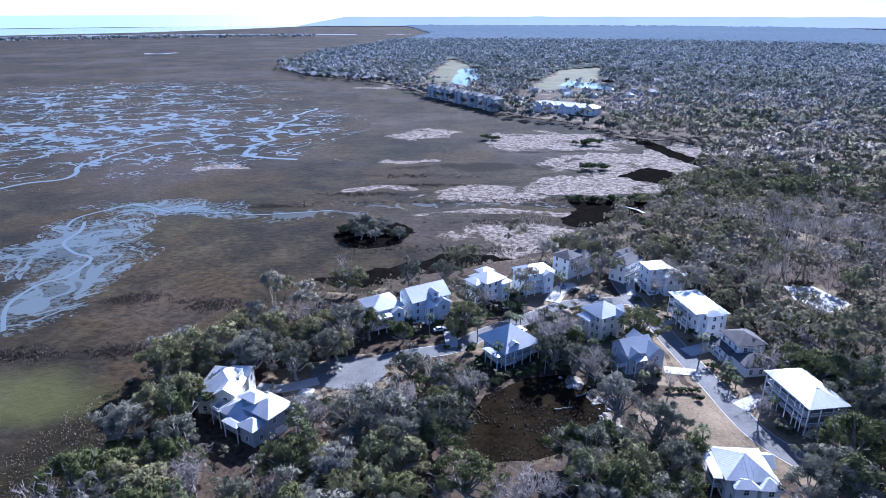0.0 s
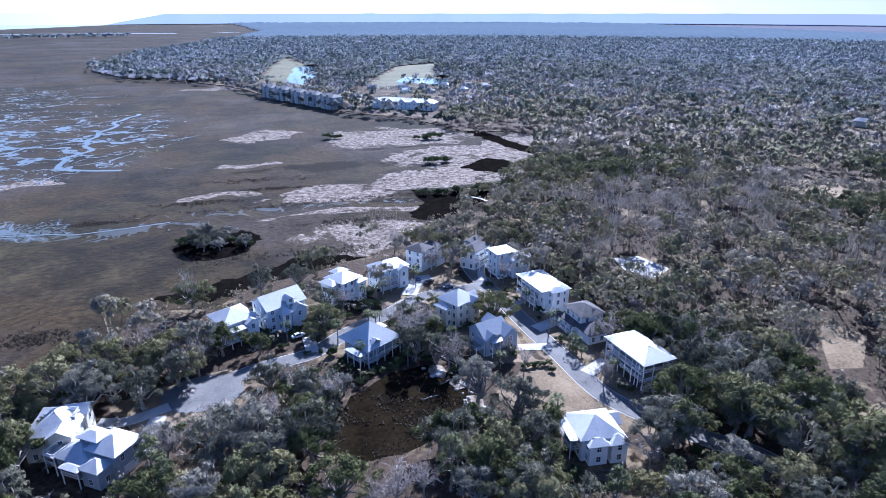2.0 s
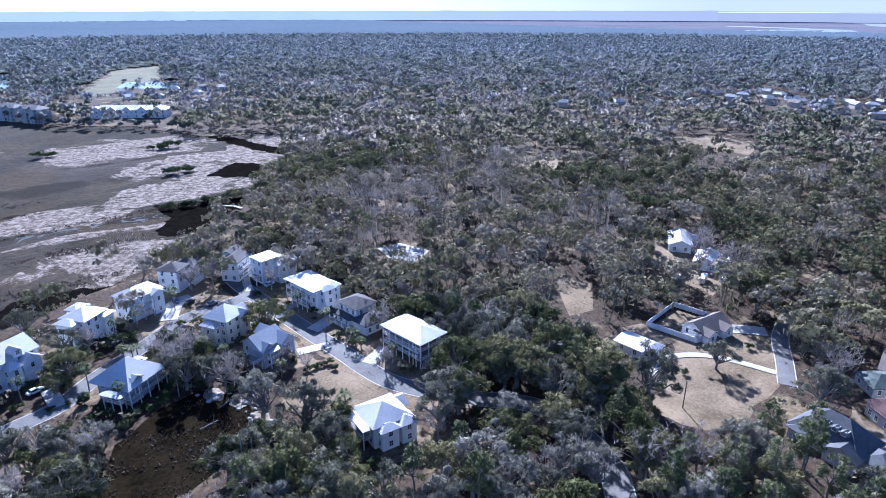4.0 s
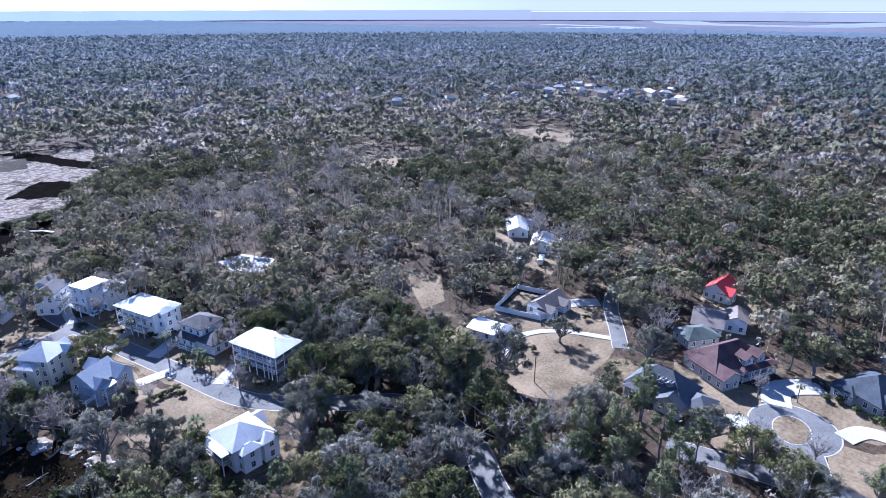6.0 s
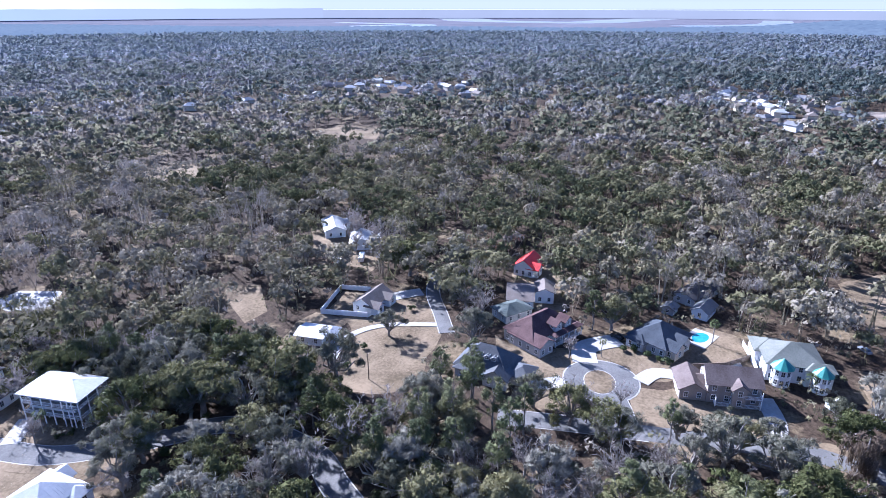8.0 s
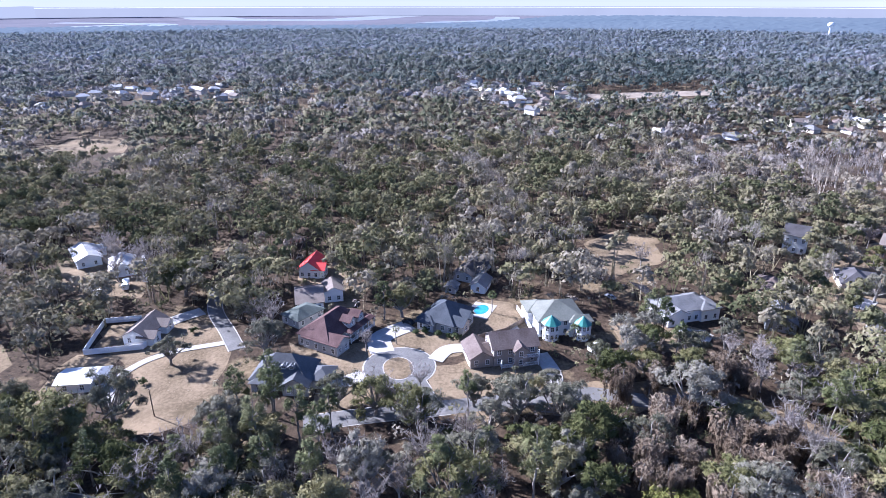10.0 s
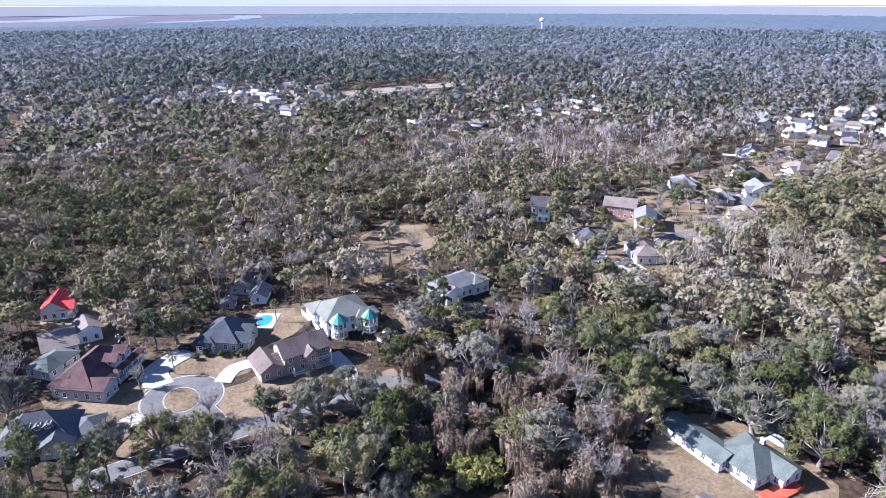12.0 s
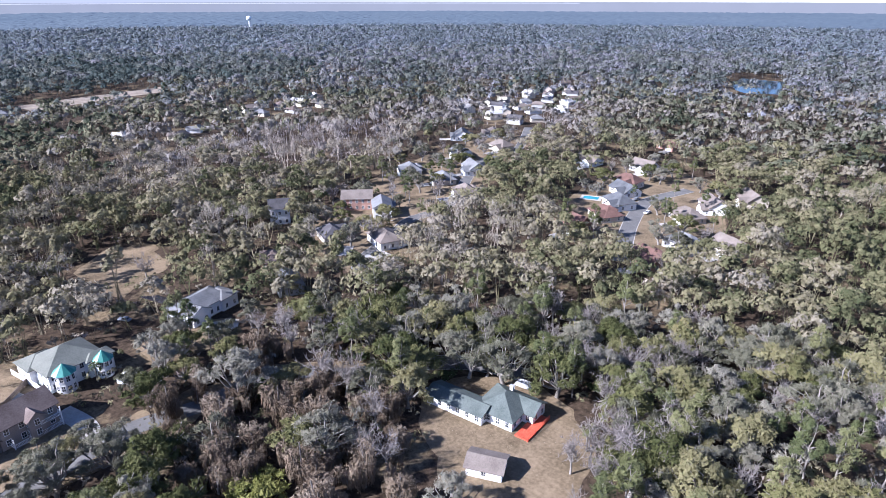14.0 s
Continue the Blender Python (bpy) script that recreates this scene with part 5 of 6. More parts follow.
def bare(seed, H=12.0, spread=4.5, label="leafless grey hardwood tree", name="bare_tree", mat="palebark"):
    r = np.random.default_rng(seed)
    V, F, tips = [], [], []
    fork = np.array([r.normal(0, 0.3), r.normal(0, 0.3), H * 0.32])
    _, rings = bend(V, F, (0, 0, -0.3), fork, 0.30, 0.24, r, 0.1, 2, 6)
    for i in range(8):
        a = i * 2.4 + r.uniform(0, 0.6)
        e = fork + np.array([math.cos(a) * spread * r.uniform(0.3, 0.8), math.sin(a) * spread * r.uniform(0.3, 0.8), H * r.uniform(0.3, 0.55)])
        js, rs = bend(V, F, fork, e, 0.13, 0.05, r, 0.3, 3, 4, rings[-1])
        for k in range(8):
            p = js[1 + k % 3]
            q = p + np.array([r.normal(0, 1.3), r.normal(0, 1.3), r.uniform(0.6, 2.2)])
            limb(V, F, p, q, 0.05, 0.02, 3, rs[1 + k % 3])
            tips += [p + (q - p) * r.uniform(0.3, 1.0) for _ in range(7)]
    tips = np.array(tips)
    n = len(tips)
    d = r.normal(0, 0.5, (n, 3)) + np.array([0, 0, 0.55])
    d *= r.uniform(0.7, 1.5, (n, 1)) / np.linalg.norm(d, axis=1)[:, None]
    w = np.cross(d, r.normal(0, 1, (n, 3)))
    w *= 0.07 / np.linalg.norm(w, axis=1)[:, None]
    tw = np.stack([tips - w, tips + w, tips + d * 1.3], 1).reshape(-1, 3)
    base = make_tree(name, label, "tree", (V, F), mat, tw, "twig", "bare trees")
    return base


def pine(seed, H=16.0):
    r = np.random.default_rng(seed)
    V, F = [], []
    js, rs = bend(V, F, (0, 0, -0.3), (r.normal(0, 0.3), 0, H), 0.30, 0.06, r, 0.12, 10, 6)
    lobes = []
    for i in range(22):
        z = H * r.uniform(0.48, 1.0)
        rad = 3.2 * (1.15 - (z / H)) + 0.5
        a = r.uniform(0, 2 * math.pi)
        e = (rad * math.cos(a), rad * math.sin(a), z + 0.3)
        k = max(1, min(10, int(z / H * 10)))
        limb(V, F, js[k], e, 0.06, 0.03, 3, rs[k])
        lobes.append((*e, r.uniform(0.8, 1.4)))
    return make_tree("pine", "tall pine with tufted needles on open branches", "tree", (V, F), "bark", crown(r, lobes, 50, 0.42, 0.9), "pine", "pines")


def palm(seed, H=6.0):
    r = np.random.default_rng(seed)
    V, F = [], []
    bend(V, F, (0, 0, -0.2), (r.normal(0, 0.15), 0, H), 0.2, 0.17, r, 0.04, 4, 7)
    tri = []
    for i in range(34):
        a, el = r.uniform(0, 2 * math.pi), r.uniform(-0.6, 1.2)
        d = np.array([math.cos(a) * math.cos(el), math.sin(a) * math.cos(el), math.sin(el)])
        side = np.cross(d, (0, 0, 1))
        side /= np.linalg.norm(side)
        top = np.array([0, 0, H])
        m = top + d * 1.1
        for k in range(7):
            ang = (k - 3) * 0.33
            t = d * math.cos(ang) + side * math.sin(ang)
            tip = m + t * 1.1 - np.array([0, 0, 0.35 + 0.1 * abs(k - 3)])
            q = np.cross(t, (0, 0, 1))
            q *= 0.09 / (np.linalg.norm(q) + 1e-9)
            tri += [m - q, m + q, tip]
        tri += [top - side * 0.03, top + side * 0.03, m]
    return make_tree("palm", "cabbage palm with a ball of fan fronds", "palm", (V, F), "bark", np.array(tri), "palm", "palms")


def vine_tree(seed, H=9.0):
    """A trunk smothered by hanging dead vines."""
    r = np.random.default_rng(seed)
    V, F = [], []
    js, rs = bend(V, F, (0, 0, -0.2), (0.4, 0, H), 0.25, 0.1, r, 0.2, 3, 6)
    lobes = [(r.normal(0, 1.5), r.normal(0, 1.5), H * r.uniform(0.5, 0.95), r.uniform(0.9, 1.7)) for _ in range(11)]
    for x, y, z, q in lobes[:6]:
        bend(V, F, js[1], (x, y, z), 0.09, 0.03, r, 0.3, 2, 3, rs[1])
    c, nr = [], []
    for x, y, z, q in lobes:
        n = 110
        low = r.uniform(0.05, 0.5) * z
        zz = low + (z - low) * r.uniform(0, 1, n) ** 0.7
        t = r.uniform(0, 2 * math.pi, n)
        w = q * (0.35 + 0.35 * (zz / z)) * r.uniform(0.6, 1.1, n)
        c.append(np.stack([x + w * np.cos(t), y + w * np.sin(t), zz], 1))
        nr.append(np.stack([np.cos(t), np.sin(t), np.full(n, 0.3)], 1))
    c, nr = np.concatenate(c), np.concatenate(nr)
    wide = np.cross(nr, (0, 0, 1)) + r.normal(0, 0.3, c.shape)
    wide *= r.uniform(0.05, 0.2, (len(c), 1)) / np.linalg.norm(wide, axis=1)[:, None]
    drop = np.stack([r.normal(0, 0.12, len(c)), r.normal(0, 0.12, len(c)), -r.uniform(0.7, 2.2, len(c))], 1)
    drop[:, 2] = np.maximum(drop[:, 2], 0.05 - c[:, 2])
    curtain = np.stack([c - wide, c + wide, c + drop], 1).reshape(-1, 3)
    top = crown(r, lobes, 40, 0.38, 0.8)
    return make_tree("vine_draped_tree", "dead tree smothered in hanging brown vines", "tree", (V, F), "bark", np.concatenate([curtain, top]), "vine", "vine-draped trees")


oaks = [oak(10 + i, R=5.9 + 0.6 * i, H=9.8 + 0.7 * i, per=(78, 64, 76)[i]) for i in range(3)]
oaks += [oak(20 + i, R=5.8 + 0.5 * i, H=10.6 + 0.8 * (2 - i), per=(60, 70, 54)[i], mat="mossoak", name="moss_hung_oak", label="sparse grey oak draped with spanish moss") for i in range(3)]
bares = [bare(30 + i, H=10.5 + 1.1 * i, spread=4.0 + 0.4 * i) for i in range(4)]
pines = [pine(50 + i, H=14 + 1.5 * i) for i in range(3)]
palms = [palm(60 + i, H=3.2 + 1.6 * i) for i in range(4)]
vines = [vine_tree(70 + i, H=6.5 + 1.3 * i) for i in range(4)]
shrubs = [shrub(80 + i, R=1.8 + 0.25 * i, H=2.0 + 0.4 * i) for i in range(4)]
used = set()


def plant(kinds, x, y, scale=1.0, z=0.0):
    src = kinds[rng.integers(len(kinds))]
    m = pose(x, y, z, 0, 0, rng.uniform(0, 360)) @ Matrix.Scale(scale, 4)
    if src.name not in used:
        used.add(src.name)
        src.matrix_basis = m
        return src
    ob = copy_thing(src, m)
    ob.scale = (scale, scale, scale)
    return ob


# single trees that stand in the open
for x, y, s in ((9, 200, 0.85), (-12.8, 217.8, 0.95), (38.1, 160, 0.7), (33.7, 127.8, 0.9), (30, 119, 0.85), (-3.2, 151.8, 0.8), (4.9, 146, 0.6), (13.9, 143, 0.5), (35.3, 112.7, 0.9), (21, 150.6, 0.42), (3.8, 180.6, 0.55), (100, -118, 1.0), (102, -103, 1.0), (73, -136, 1.05), (62, -137, 1.0), (10, 148, 0.55), (6, 140, 0.6), (12, 137, 0.6), (2, 147, 0.55), (-6, 146, 0.7), (17, 146, 0.45), (28, 152, 0.5), (33, 150, 0.55), (0, 138, 0.7), (8, 131, 0.7), (46, 118, 0.6), (53, 124, 0.5), (58, 128, 0.5), (-12.8, 176.5, 0.65), (102, 46, 0.9), (96, 39, 0.95), (99, 31, 0.9), (126, -15, 0.8), (137, -26, 0.75), (-30, 176, 1.15), (-42, 172, 1.0), (-24, 178, 0.9), (-10, 152, 0.9), (105.5, 104.5, 1.55), (92, 92, 0.9), (137, -12, 0.8), (139, -22, 0.75), (141, -33, 0.7), (98, 76, 1.0), (92, 66, 1.0), (104, 62, 1.0), (134, 14, 0.9), (130, 5, 0.9), (120, 88, 1.35), (130, 78, 1.3), (33, 170, 0.7), (37, 164, 0.7), (30, 177, 0.6), (40, 173, 0.6), (112, 118, 1.4), (124, 104, 1.3), (99, 84, 0.9), (78, 104, 0.95), (160, 76, 0.8), (138, 24, 0.9), (128, 2, 1.0), (130, -22, 1.1), (128, -34, 1.1), (0, 222, 0.9), (-36, 212, 1.0),
                (186, 58, 1.0), (199, 66, 1.1), (206, 88, 1.2), (213, 70, 1.1), (222, 90, 1.2), (153, -50, 0.8), (158, -60, 0.9), (150, -62, 0.8), (164, -68, 0.9), (172, -62, 0.7), (148, -74, 0.9), (157, -78, 0.9), (8, 186, 0.8), (170, -70, 0.9), (60, 240, 1.0), (84, -120, 1.2), (70, -125, 1.1), (178, 124, 1.0)):
    if not in_poly(np.array([[x, y]]), RAVINE)[0]:
        plant(oaks, x, y, s)
for x, y, s in ((221, 104, 1.2), (226, 112, 1.3), (234, 126, 1.3), (219, 118, 1.1), (212, 104, 1.0), (240, 130, 1.2), (136, 10, 0.9), (140, 14, 0.8), (144, 2, 0.8), (38, 159, 0.7), (43, 177, 0.7), (35, 182, 0.7), (82, 134.6, 0.75), (62.9, 147, 0.6), (59.9, 154, 0.7), (42.8, 250, 1.0), (55.2, 247, 1.1), (63.7, 242, 1.1), (14.9, 198.7, 0.8), (29.6, 179, 0.9), (-74, 143, 0.8), (-66, 177, 0.8), (-70, 165, 0.7), (54, 225, 1.1), (61, 222, 1.1), (78, 208, 0.8), (166, 19, 0.7), (52, -102, 0.9), (47, -112, 1.2), (42, -108, 1.25), (50, -107, 1.1), (38, -113, 1.2), (44, -101, 1.0), (36, -120, 1.2), (225, -85, 0.9), (190, -168, 1.0), (-24, 138, 0.9), (108, 76, 0.8)):
    plant(bares, x, y, s)
for x, y, s in ((82, 152, 1.0), (1.5, 217, 1.2), (56.4, 149.9, 0.8), (60.6, 120, 1.3), (6.5, 179.6, 1.0), (45.6, 217.7, 1.0), (78, 184.5, 0.9), (16.5, 161.9, 0.9), (11, 176, 1.0), (24, 182, 0.8), (66, 184, 1.0), (65, 181, 1.0), (84, 158, 0.9), (86, 137, 0.9), (54, 110, 1.35), (62, 156, 0.9), (4, 184, 0.9), (-14, 182, 1.0), (30, 158, 0.9), (53, -111, 1.0), (190, -22, 0.9), (170, -46, 1.0), (186, 0, 0.7), (170, 10, 0.7), (-62, 158, 0.9), (40, -118, 1.2), (44, 212, 0.9), (28, 206, 0.8)):
    plant(palms, x, y, s)
for x, y in ((174, -70), (170, -74), (177, -74), (118, 40), (122, 31), (112, 46), (108, 36), (115, 25), (104, 43), (126, 24), (110, 55), (128, 38), (100, 52)):
    plant(pines, x, y, rng.uniform(0.85, 1.1))
spots = scatter(96, 190, 7.4, 1.13, 0.16)
zone = field(spots, 0.02, 3.0)
for (x, y), f in zip(spots, zone):
    u = rng.random()
    s = rng.uniform(0.72, 1.15)
    if 72 < x < 150 and -94 < y < -40:
        plant(vines if u < 0.76 else bares if u < 0.86 else oaks, x, y, s * 1.15)
        for k in range(2):
            plant(vines, x + rng.uniform(-4, 4), y + rng.uniform(-4, 4), s * rng.uniform(0.5, 0.9))
    elif y < -60:
        plant(oaks if u < 0.62 else bares if u < 0.86 else pines, x, y, s)
    elif -20 < y < 80 and math.hypot(x, y) < 140:
        plant(oaks if u < 0.5 else pines if u < 0.72 else bares, x, y, s)
    else:
        plant(oaks if u < 0.72 + 0.3 * f else bares if u < 0.93 else pines, x, y, s)
# shrubs and palms planted round the houses by the marsh
for k, (quad, n) in enumerate((([(-18, 184), (42, 230), (50, 216), (-6, 176)], 46), ([(26, 176), (60, 200), (68, 172), (34, 158)], 34), ([(72, 226), (84, 232), (104, 130), (80, 150)], 30), ([(4, 178), (40, 200), (30, 160), (8, 160)], 26))):
    P = np.array(in_quad(quad, n, 2.6, 900 + k))
    for x, y in P[~open_ground(P, 0.6)]:
        if rng.random() < 0.78:
            plant(shrubs, x, y, rng.uniform(0.55, 1.05))
        else:
            plant(palms, x, y, rng.uniform(0.6, 1.0))
for x, y in in_quad([(26, 176), (44, 196), (64, 196), (70, 160), (50, 146), (34, 158)], 16, 4.0, 77) + in_quad([(107, 136), (109, 180), (103, 222), (114, 226), (120, 170), (118, 134)], 26, 5.0, 78):
    if not open_ground(np.array([[x, y]]), 0.5)[0]:
        plant(oaks if rng.random() < 0.6 else bares, x, y, rng.uniform(0.45, 0.7) if x < 90 else rng.uniform(0.7, 1.05))
# garden trees among the farther houses
for quad, n in ((LAWNS["street"], 52), (LAWNS["avenue"], 84)):
    P = np.array(in_quad(quad, n, 7.5, 640 + n))
    clear = np.ones(len(P), bool)
    for x, y, r in HOMES:
        clear &= np.hypot(P[:, 0] - x, P[:, 1] - y) > r
    for pts, w in ROADS:
        clear &= ~near_line(P, pts, w / 2 + 2)
    for x, y in P[clear]:
        plant((oaks, bares, pines, oaks)[rng.integers(4)], x, y, rng.uniform(0.6, 1.0))
# undergrowth
spots = scatter(92, 165, 4.6, 1.03, 0.2)
for x, y in spots[rng.permutation(len(spots))[:118]]:
    plant(shrubs, x, y, rng.uniform(0.6, 1.1))


# stands of greener (below zero) and of barer trees: x, y, reach, strength
TINTS = [(60, -300, 70, -0.3), (40, -240, 60, -0.25), (90, -410, 60, -0.2), (330, -290, 45, 0.3), (800, -330, 300, -0.22), (1000, -200, 300, -0.2), (520, -140, 80, -0.2), (250, -120, 60, -0.15), (300, 60, 120, -0.04), (360, -90, 80, -0.05), (150, 195, 60, 0.22), (190, 160, 45, 0.18), (250, 420, 60, 0.2), (150, 130, 40, -0.2), (330, 10, 90, -0.06), (400, -230, 80, 0.3), (320, -200, 50, 0.25), (120, 225, 50, 0.12), (115, 180, 30, 0.15), (200, 330, 80, -0.1), (300, -420, 80, 0.25), (130, 480, 90, -0.15), (70, -190, 60, -0.08), (30, -220, 60, 0.0), (120, -170, 60, -0.12)]


def woods(name, spots, per, size, height, label, radius, leaves="woods"):
    """Many far trees as one mesh: each a heap of leaf sprays."""
    n = len(spots)
    f = 0.45 + 0.5 * field(spots, 0.013, 5.0) + 0.4 * field(spots, 0.045, 9.0) + rng.normal(0, 0.17, n) + 0.05 * (spots[:, 1] < -30)
    for cx, cy, r, k in TINTS:
        f += k * np.exp(-((spots[:, 0] - cx) ** 2 + (spots[:, 1] - cy) ** 2) / r ** 2)
    tint = np.clip(f, 0.02, 0.98)
    hgt = height * rng.uniform(0.65, 1.2, n) * (1 + 0.3 * field(spots, 0.03, 2.0))
    rad = radius * np.clip(rng.lognormal(-0.12, 0.32, n), 0.4, 1.7)
    leafless = (tint > (0.74 if per > 100 else 0.84)) & (per > 24)
    hgt[leafless] *= 1.3
    rad[leafless] *= 0.8
    tall = (rng.random(n) < 0.12) & ~leafless
    hgt[tall] *= 1.35
    rad[tall] *= 0.7
    d = rng.normal(0, 1, (n, per, 3))
    d /= np.linalg.norm(d, axis=2)[:, :, None]
    d[:, :, 2] = np.where(d[:, :, 2] < -0.25, -d[:, :, 2], d[:, :, 2])
    # every crown is a heap of uneven lobes
    lobes = 13 if per > 100 else 6 if per > 20 else 3
    la, le = rng.uniform(0, 2 * math.pi, (n, lobes)), np.sqrt(rng.uniform(0.0, 1.0, (n, lobes)))
    lc = np.stack([np.cos(la) * le * 0.78, np.sin(la) * le * 0.78, 0.62 + 0.24 * np.sqrt(1 - 0.9 * le * le) + rng.normal(0, 0.07, (n, lobes))], 2)
    lr = rng.uniform(0.20, 0.46, (n, lobes)) * (1.0 if per > 100 else 1.25 if per > 20 else 1.7)
    pick = np.tile(np.arange(per) % lobes, (n, 1))
    row = np.arange(n)[:, None]
    q = lr[row, pick] * rng.uniform(0.7, 1.12, (n, per))
    mid = lc[row, pick]
    c = np.empty((n, per, 3))
    c[:, :, 0] = spots[:, 0, None] + (mid[:, :, 0] + d[:, :, 0] * q) * rad[:, None]
    c[:, :, 1] = spots[:, 1, None] + (mid[:, :, 1] + d[:, :, 1] * q) * rad[:, None]
    c[:, :, 2] = hgt[:, None] * mid[:, :, 2] + d[:, :, 2] * q * rad[:, None] * 0.72
    v = leaf_tris(rng, c.reshape(-1, 3), d.reshape(-1, 3), size, 0.33 if per > 100 else 0.45, 0.8)
    # leafless trees: upright sprays of twigs
    k = int(leafless.sum())
    if k:
        base = c[leafless]
        up = rng.normal(0, 0.22, (k, per, 3)) + np.array([0, 0, 1.0]) + d[leafless] * 0.35
        up *= size * rng.uniform(1.0, 2.4, (k, per, 1)) * (1.0 if per > 100 else 0.55)
        aside = rng.normal(0, 1, (k, per, 3)) * np.array([1, 1, 0.1])
        aside *= size * (0.06 if per > 100 else 0.12) / np.linalg.norm(aside, axis=2)[:, :, None]
        v.reshape(n, per, 3, 3)[leafless] = np.stack([base - aside, base + aside, base + up], 2)
    # a few pale stems under every crown
    if per > 24:
        v4 = v.reshape(n, per, 3, 3)
        for k in range(3 if per > 100 else 1):
            foot = np.stack([spots[:, 0] + rng.normal(0, 0.4, n), spots[:, 1] + rng.normal(0, 0.4, n), np.zeros(n)], 1)
            tip = np.stack([spots[:, 0] + rng.normal(0, 2.0, n), spots[:, 1] + rng.normal(0, 2.0, n), hgt * 0.9], 1)
            w = np.stack([np.cos(la[:, 0]), np.sin(la[:, 0]), np.zeros(n)], 1) * 0.3
            v4[:, k] = np.stack([foot - w, foot + w, tip], 1)
    me = array_mesh(name, v, np.arange(len(v)).reshape(-1, 3), leaves, np.repeat(tint, per * 3))
    way = me.attributes.new("outward", "FLOAT_VECTOR", "POINT")
    way.data.foreach_set("vector", np.repeat((d * (0.75 if per > 100 else 0.5) + mid * np.array([0.6, 0.6, 0.0]) + np.array([0, 0, 0.2 if per > 100 else 0.55])).reshape(-1, 3), 3, axis=0).astype(np.float32).ravel())
    return tagged(new(name, me), label, "woods", kind="stuff")


spots = scatter(190, 470, 9.3, 1.12, 0.12)
spots = spots[rng.random(len(spots)) < np.clip((475 - np.hypot(*spots.T)) / 110, 0, 1)]
woods("woodland", spots, 240, 1.0, 14.5, "dense winter woods of live oak, pine and bare hardwoods", 7.0)
low = scatter(120, 430, 7.6, 1.02, 0.4)
woods("undergrowth", low, 24, 0.72, 3.8, "low evergreen undergrowth and saplings beneath the woods", 3.4)
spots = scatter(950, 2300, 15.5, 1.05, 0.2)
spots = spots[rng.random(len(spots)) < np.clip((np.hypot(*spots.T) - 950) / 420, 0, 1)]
woods("woodland", spots, 15, 2.6, 11.0, "far woods with blue haze painted into the crowns", 9.5, "hazewoods")
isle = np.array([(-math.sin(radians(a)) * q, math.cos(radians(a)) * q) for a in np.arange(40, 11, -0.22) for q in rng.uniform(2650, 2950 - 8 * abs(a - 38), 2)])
woods("island_woods", isle, 9, 5.0, 10.0, "thin dark line of trees on a barrier island", 12.0, "hazewoods")
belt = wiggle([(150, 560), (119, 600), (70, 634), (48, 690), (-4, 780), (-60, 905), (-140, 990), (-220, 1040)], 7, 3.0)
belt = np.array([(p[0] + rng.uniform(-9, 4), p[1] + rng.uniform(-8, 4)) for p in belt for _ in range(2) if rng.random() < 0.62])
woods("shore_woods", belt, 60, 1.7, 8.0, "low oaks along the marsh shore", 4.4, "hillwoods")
spots = scatter(365, 1380, 11.3, 1.15, 0.12)
spots = spots[rng.random(len(spots)) < np.clip((np.hypot(*spots.T) - 365) / 110, 0, 1)]
spots = spots[rng.random(len(spots)) < np.clip((1380 - np.hypot(*spots.T)) / 440, 0, 1)]
away = np.hypot(*spots.T) + rng.uniform(-140, 140, len(spots))
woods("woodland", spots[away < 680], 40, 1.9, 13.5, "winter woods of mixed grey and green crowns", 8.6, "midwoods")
woods("woodland", spots[away >= 680], 40, 1.9, 13.5, "distant winter woods, grey and green crowns tinted with blue haze", 8.6, "hillwoods")


def canopy(name, material, near, far, step, turn, low, high, label):
    """The closed canopy of far woods: one uneven sheet."""
    rings = [near]
    while rings[-1] < far:
        rings.append(rings[-1] * step)
    azs = np.radians(np.arange(42, -182.1, -turn))
    A, B = np.meshgrid(azs, np.array(rings))
    A = A + rng.uniform(-0.4, 0.4, A.shape) * radians(turn) * 0.8
    B = B * (1 + rng.uniform(-0.4, 0.4, B.shape) * (step - 1) * 0.9)
    X, Y = -np.sin(A) * B, np.cos(A) * B
    Z = low + (high - low) * rng.random(X.shape)
    P = np.stack([X.ravel(), Y.ravel()], 1)
    ok = in_poly(P, LAND)
    for o in OPEN:
        ok &= ~in_poly(P, o)
    for x, y, r in HOMES:
        ok &= np.hypot(P[:, 0] - x, P[:, 1] - y) > r * 2.0
    h, w = X.shape
    soft = ok.reshape(h, w).astype(float)
    for _ in range(3):
        p = np.pad(soft, 1, mode="edge")
        soft = np.where(ok.reshape(h, w), (p[:-2, 1:-1] + p[2:, 1:-1] + p[1:-1, :-2] + p[1:-1, 2:] + p[1:-1, 1:-1]) / 5, 0.0)
    Z = np.where(ok.reshape(h, w), Z * soft ** 2, -0.3)
    idx = np.arange(h * w).reshape(h, w)
    q = np.stack([idx[:-1, :-1], idx[:-1, 1:], idx[1:, 1:], idx[1:, :-1]], -1).reshape(-1, 4)
    q = q[ok[q].all(axis=1)]
    t = np.concatenate([q[:, (0, 1, 2)], q[:, (0, 2, 3)]])
    V = np.stack([X.ravel(), Y.ravel(), Z.ravel()], 1)
    tint = np.clip(0.55 + 0.4 * np.sin(P[:, 0] * 0.004 + np.sin(P[:, 1] * 0.006)) * np.sin(P[:, 1] * 0.003 + 1) * 0.6 + rng.normal(0, 0.12, len(P)), 0, 1)
    me = array_mesh(name, V, t[:, ::-1], material, tint)
    return tagged(new(name, me), label, "woods", kind="stuff")


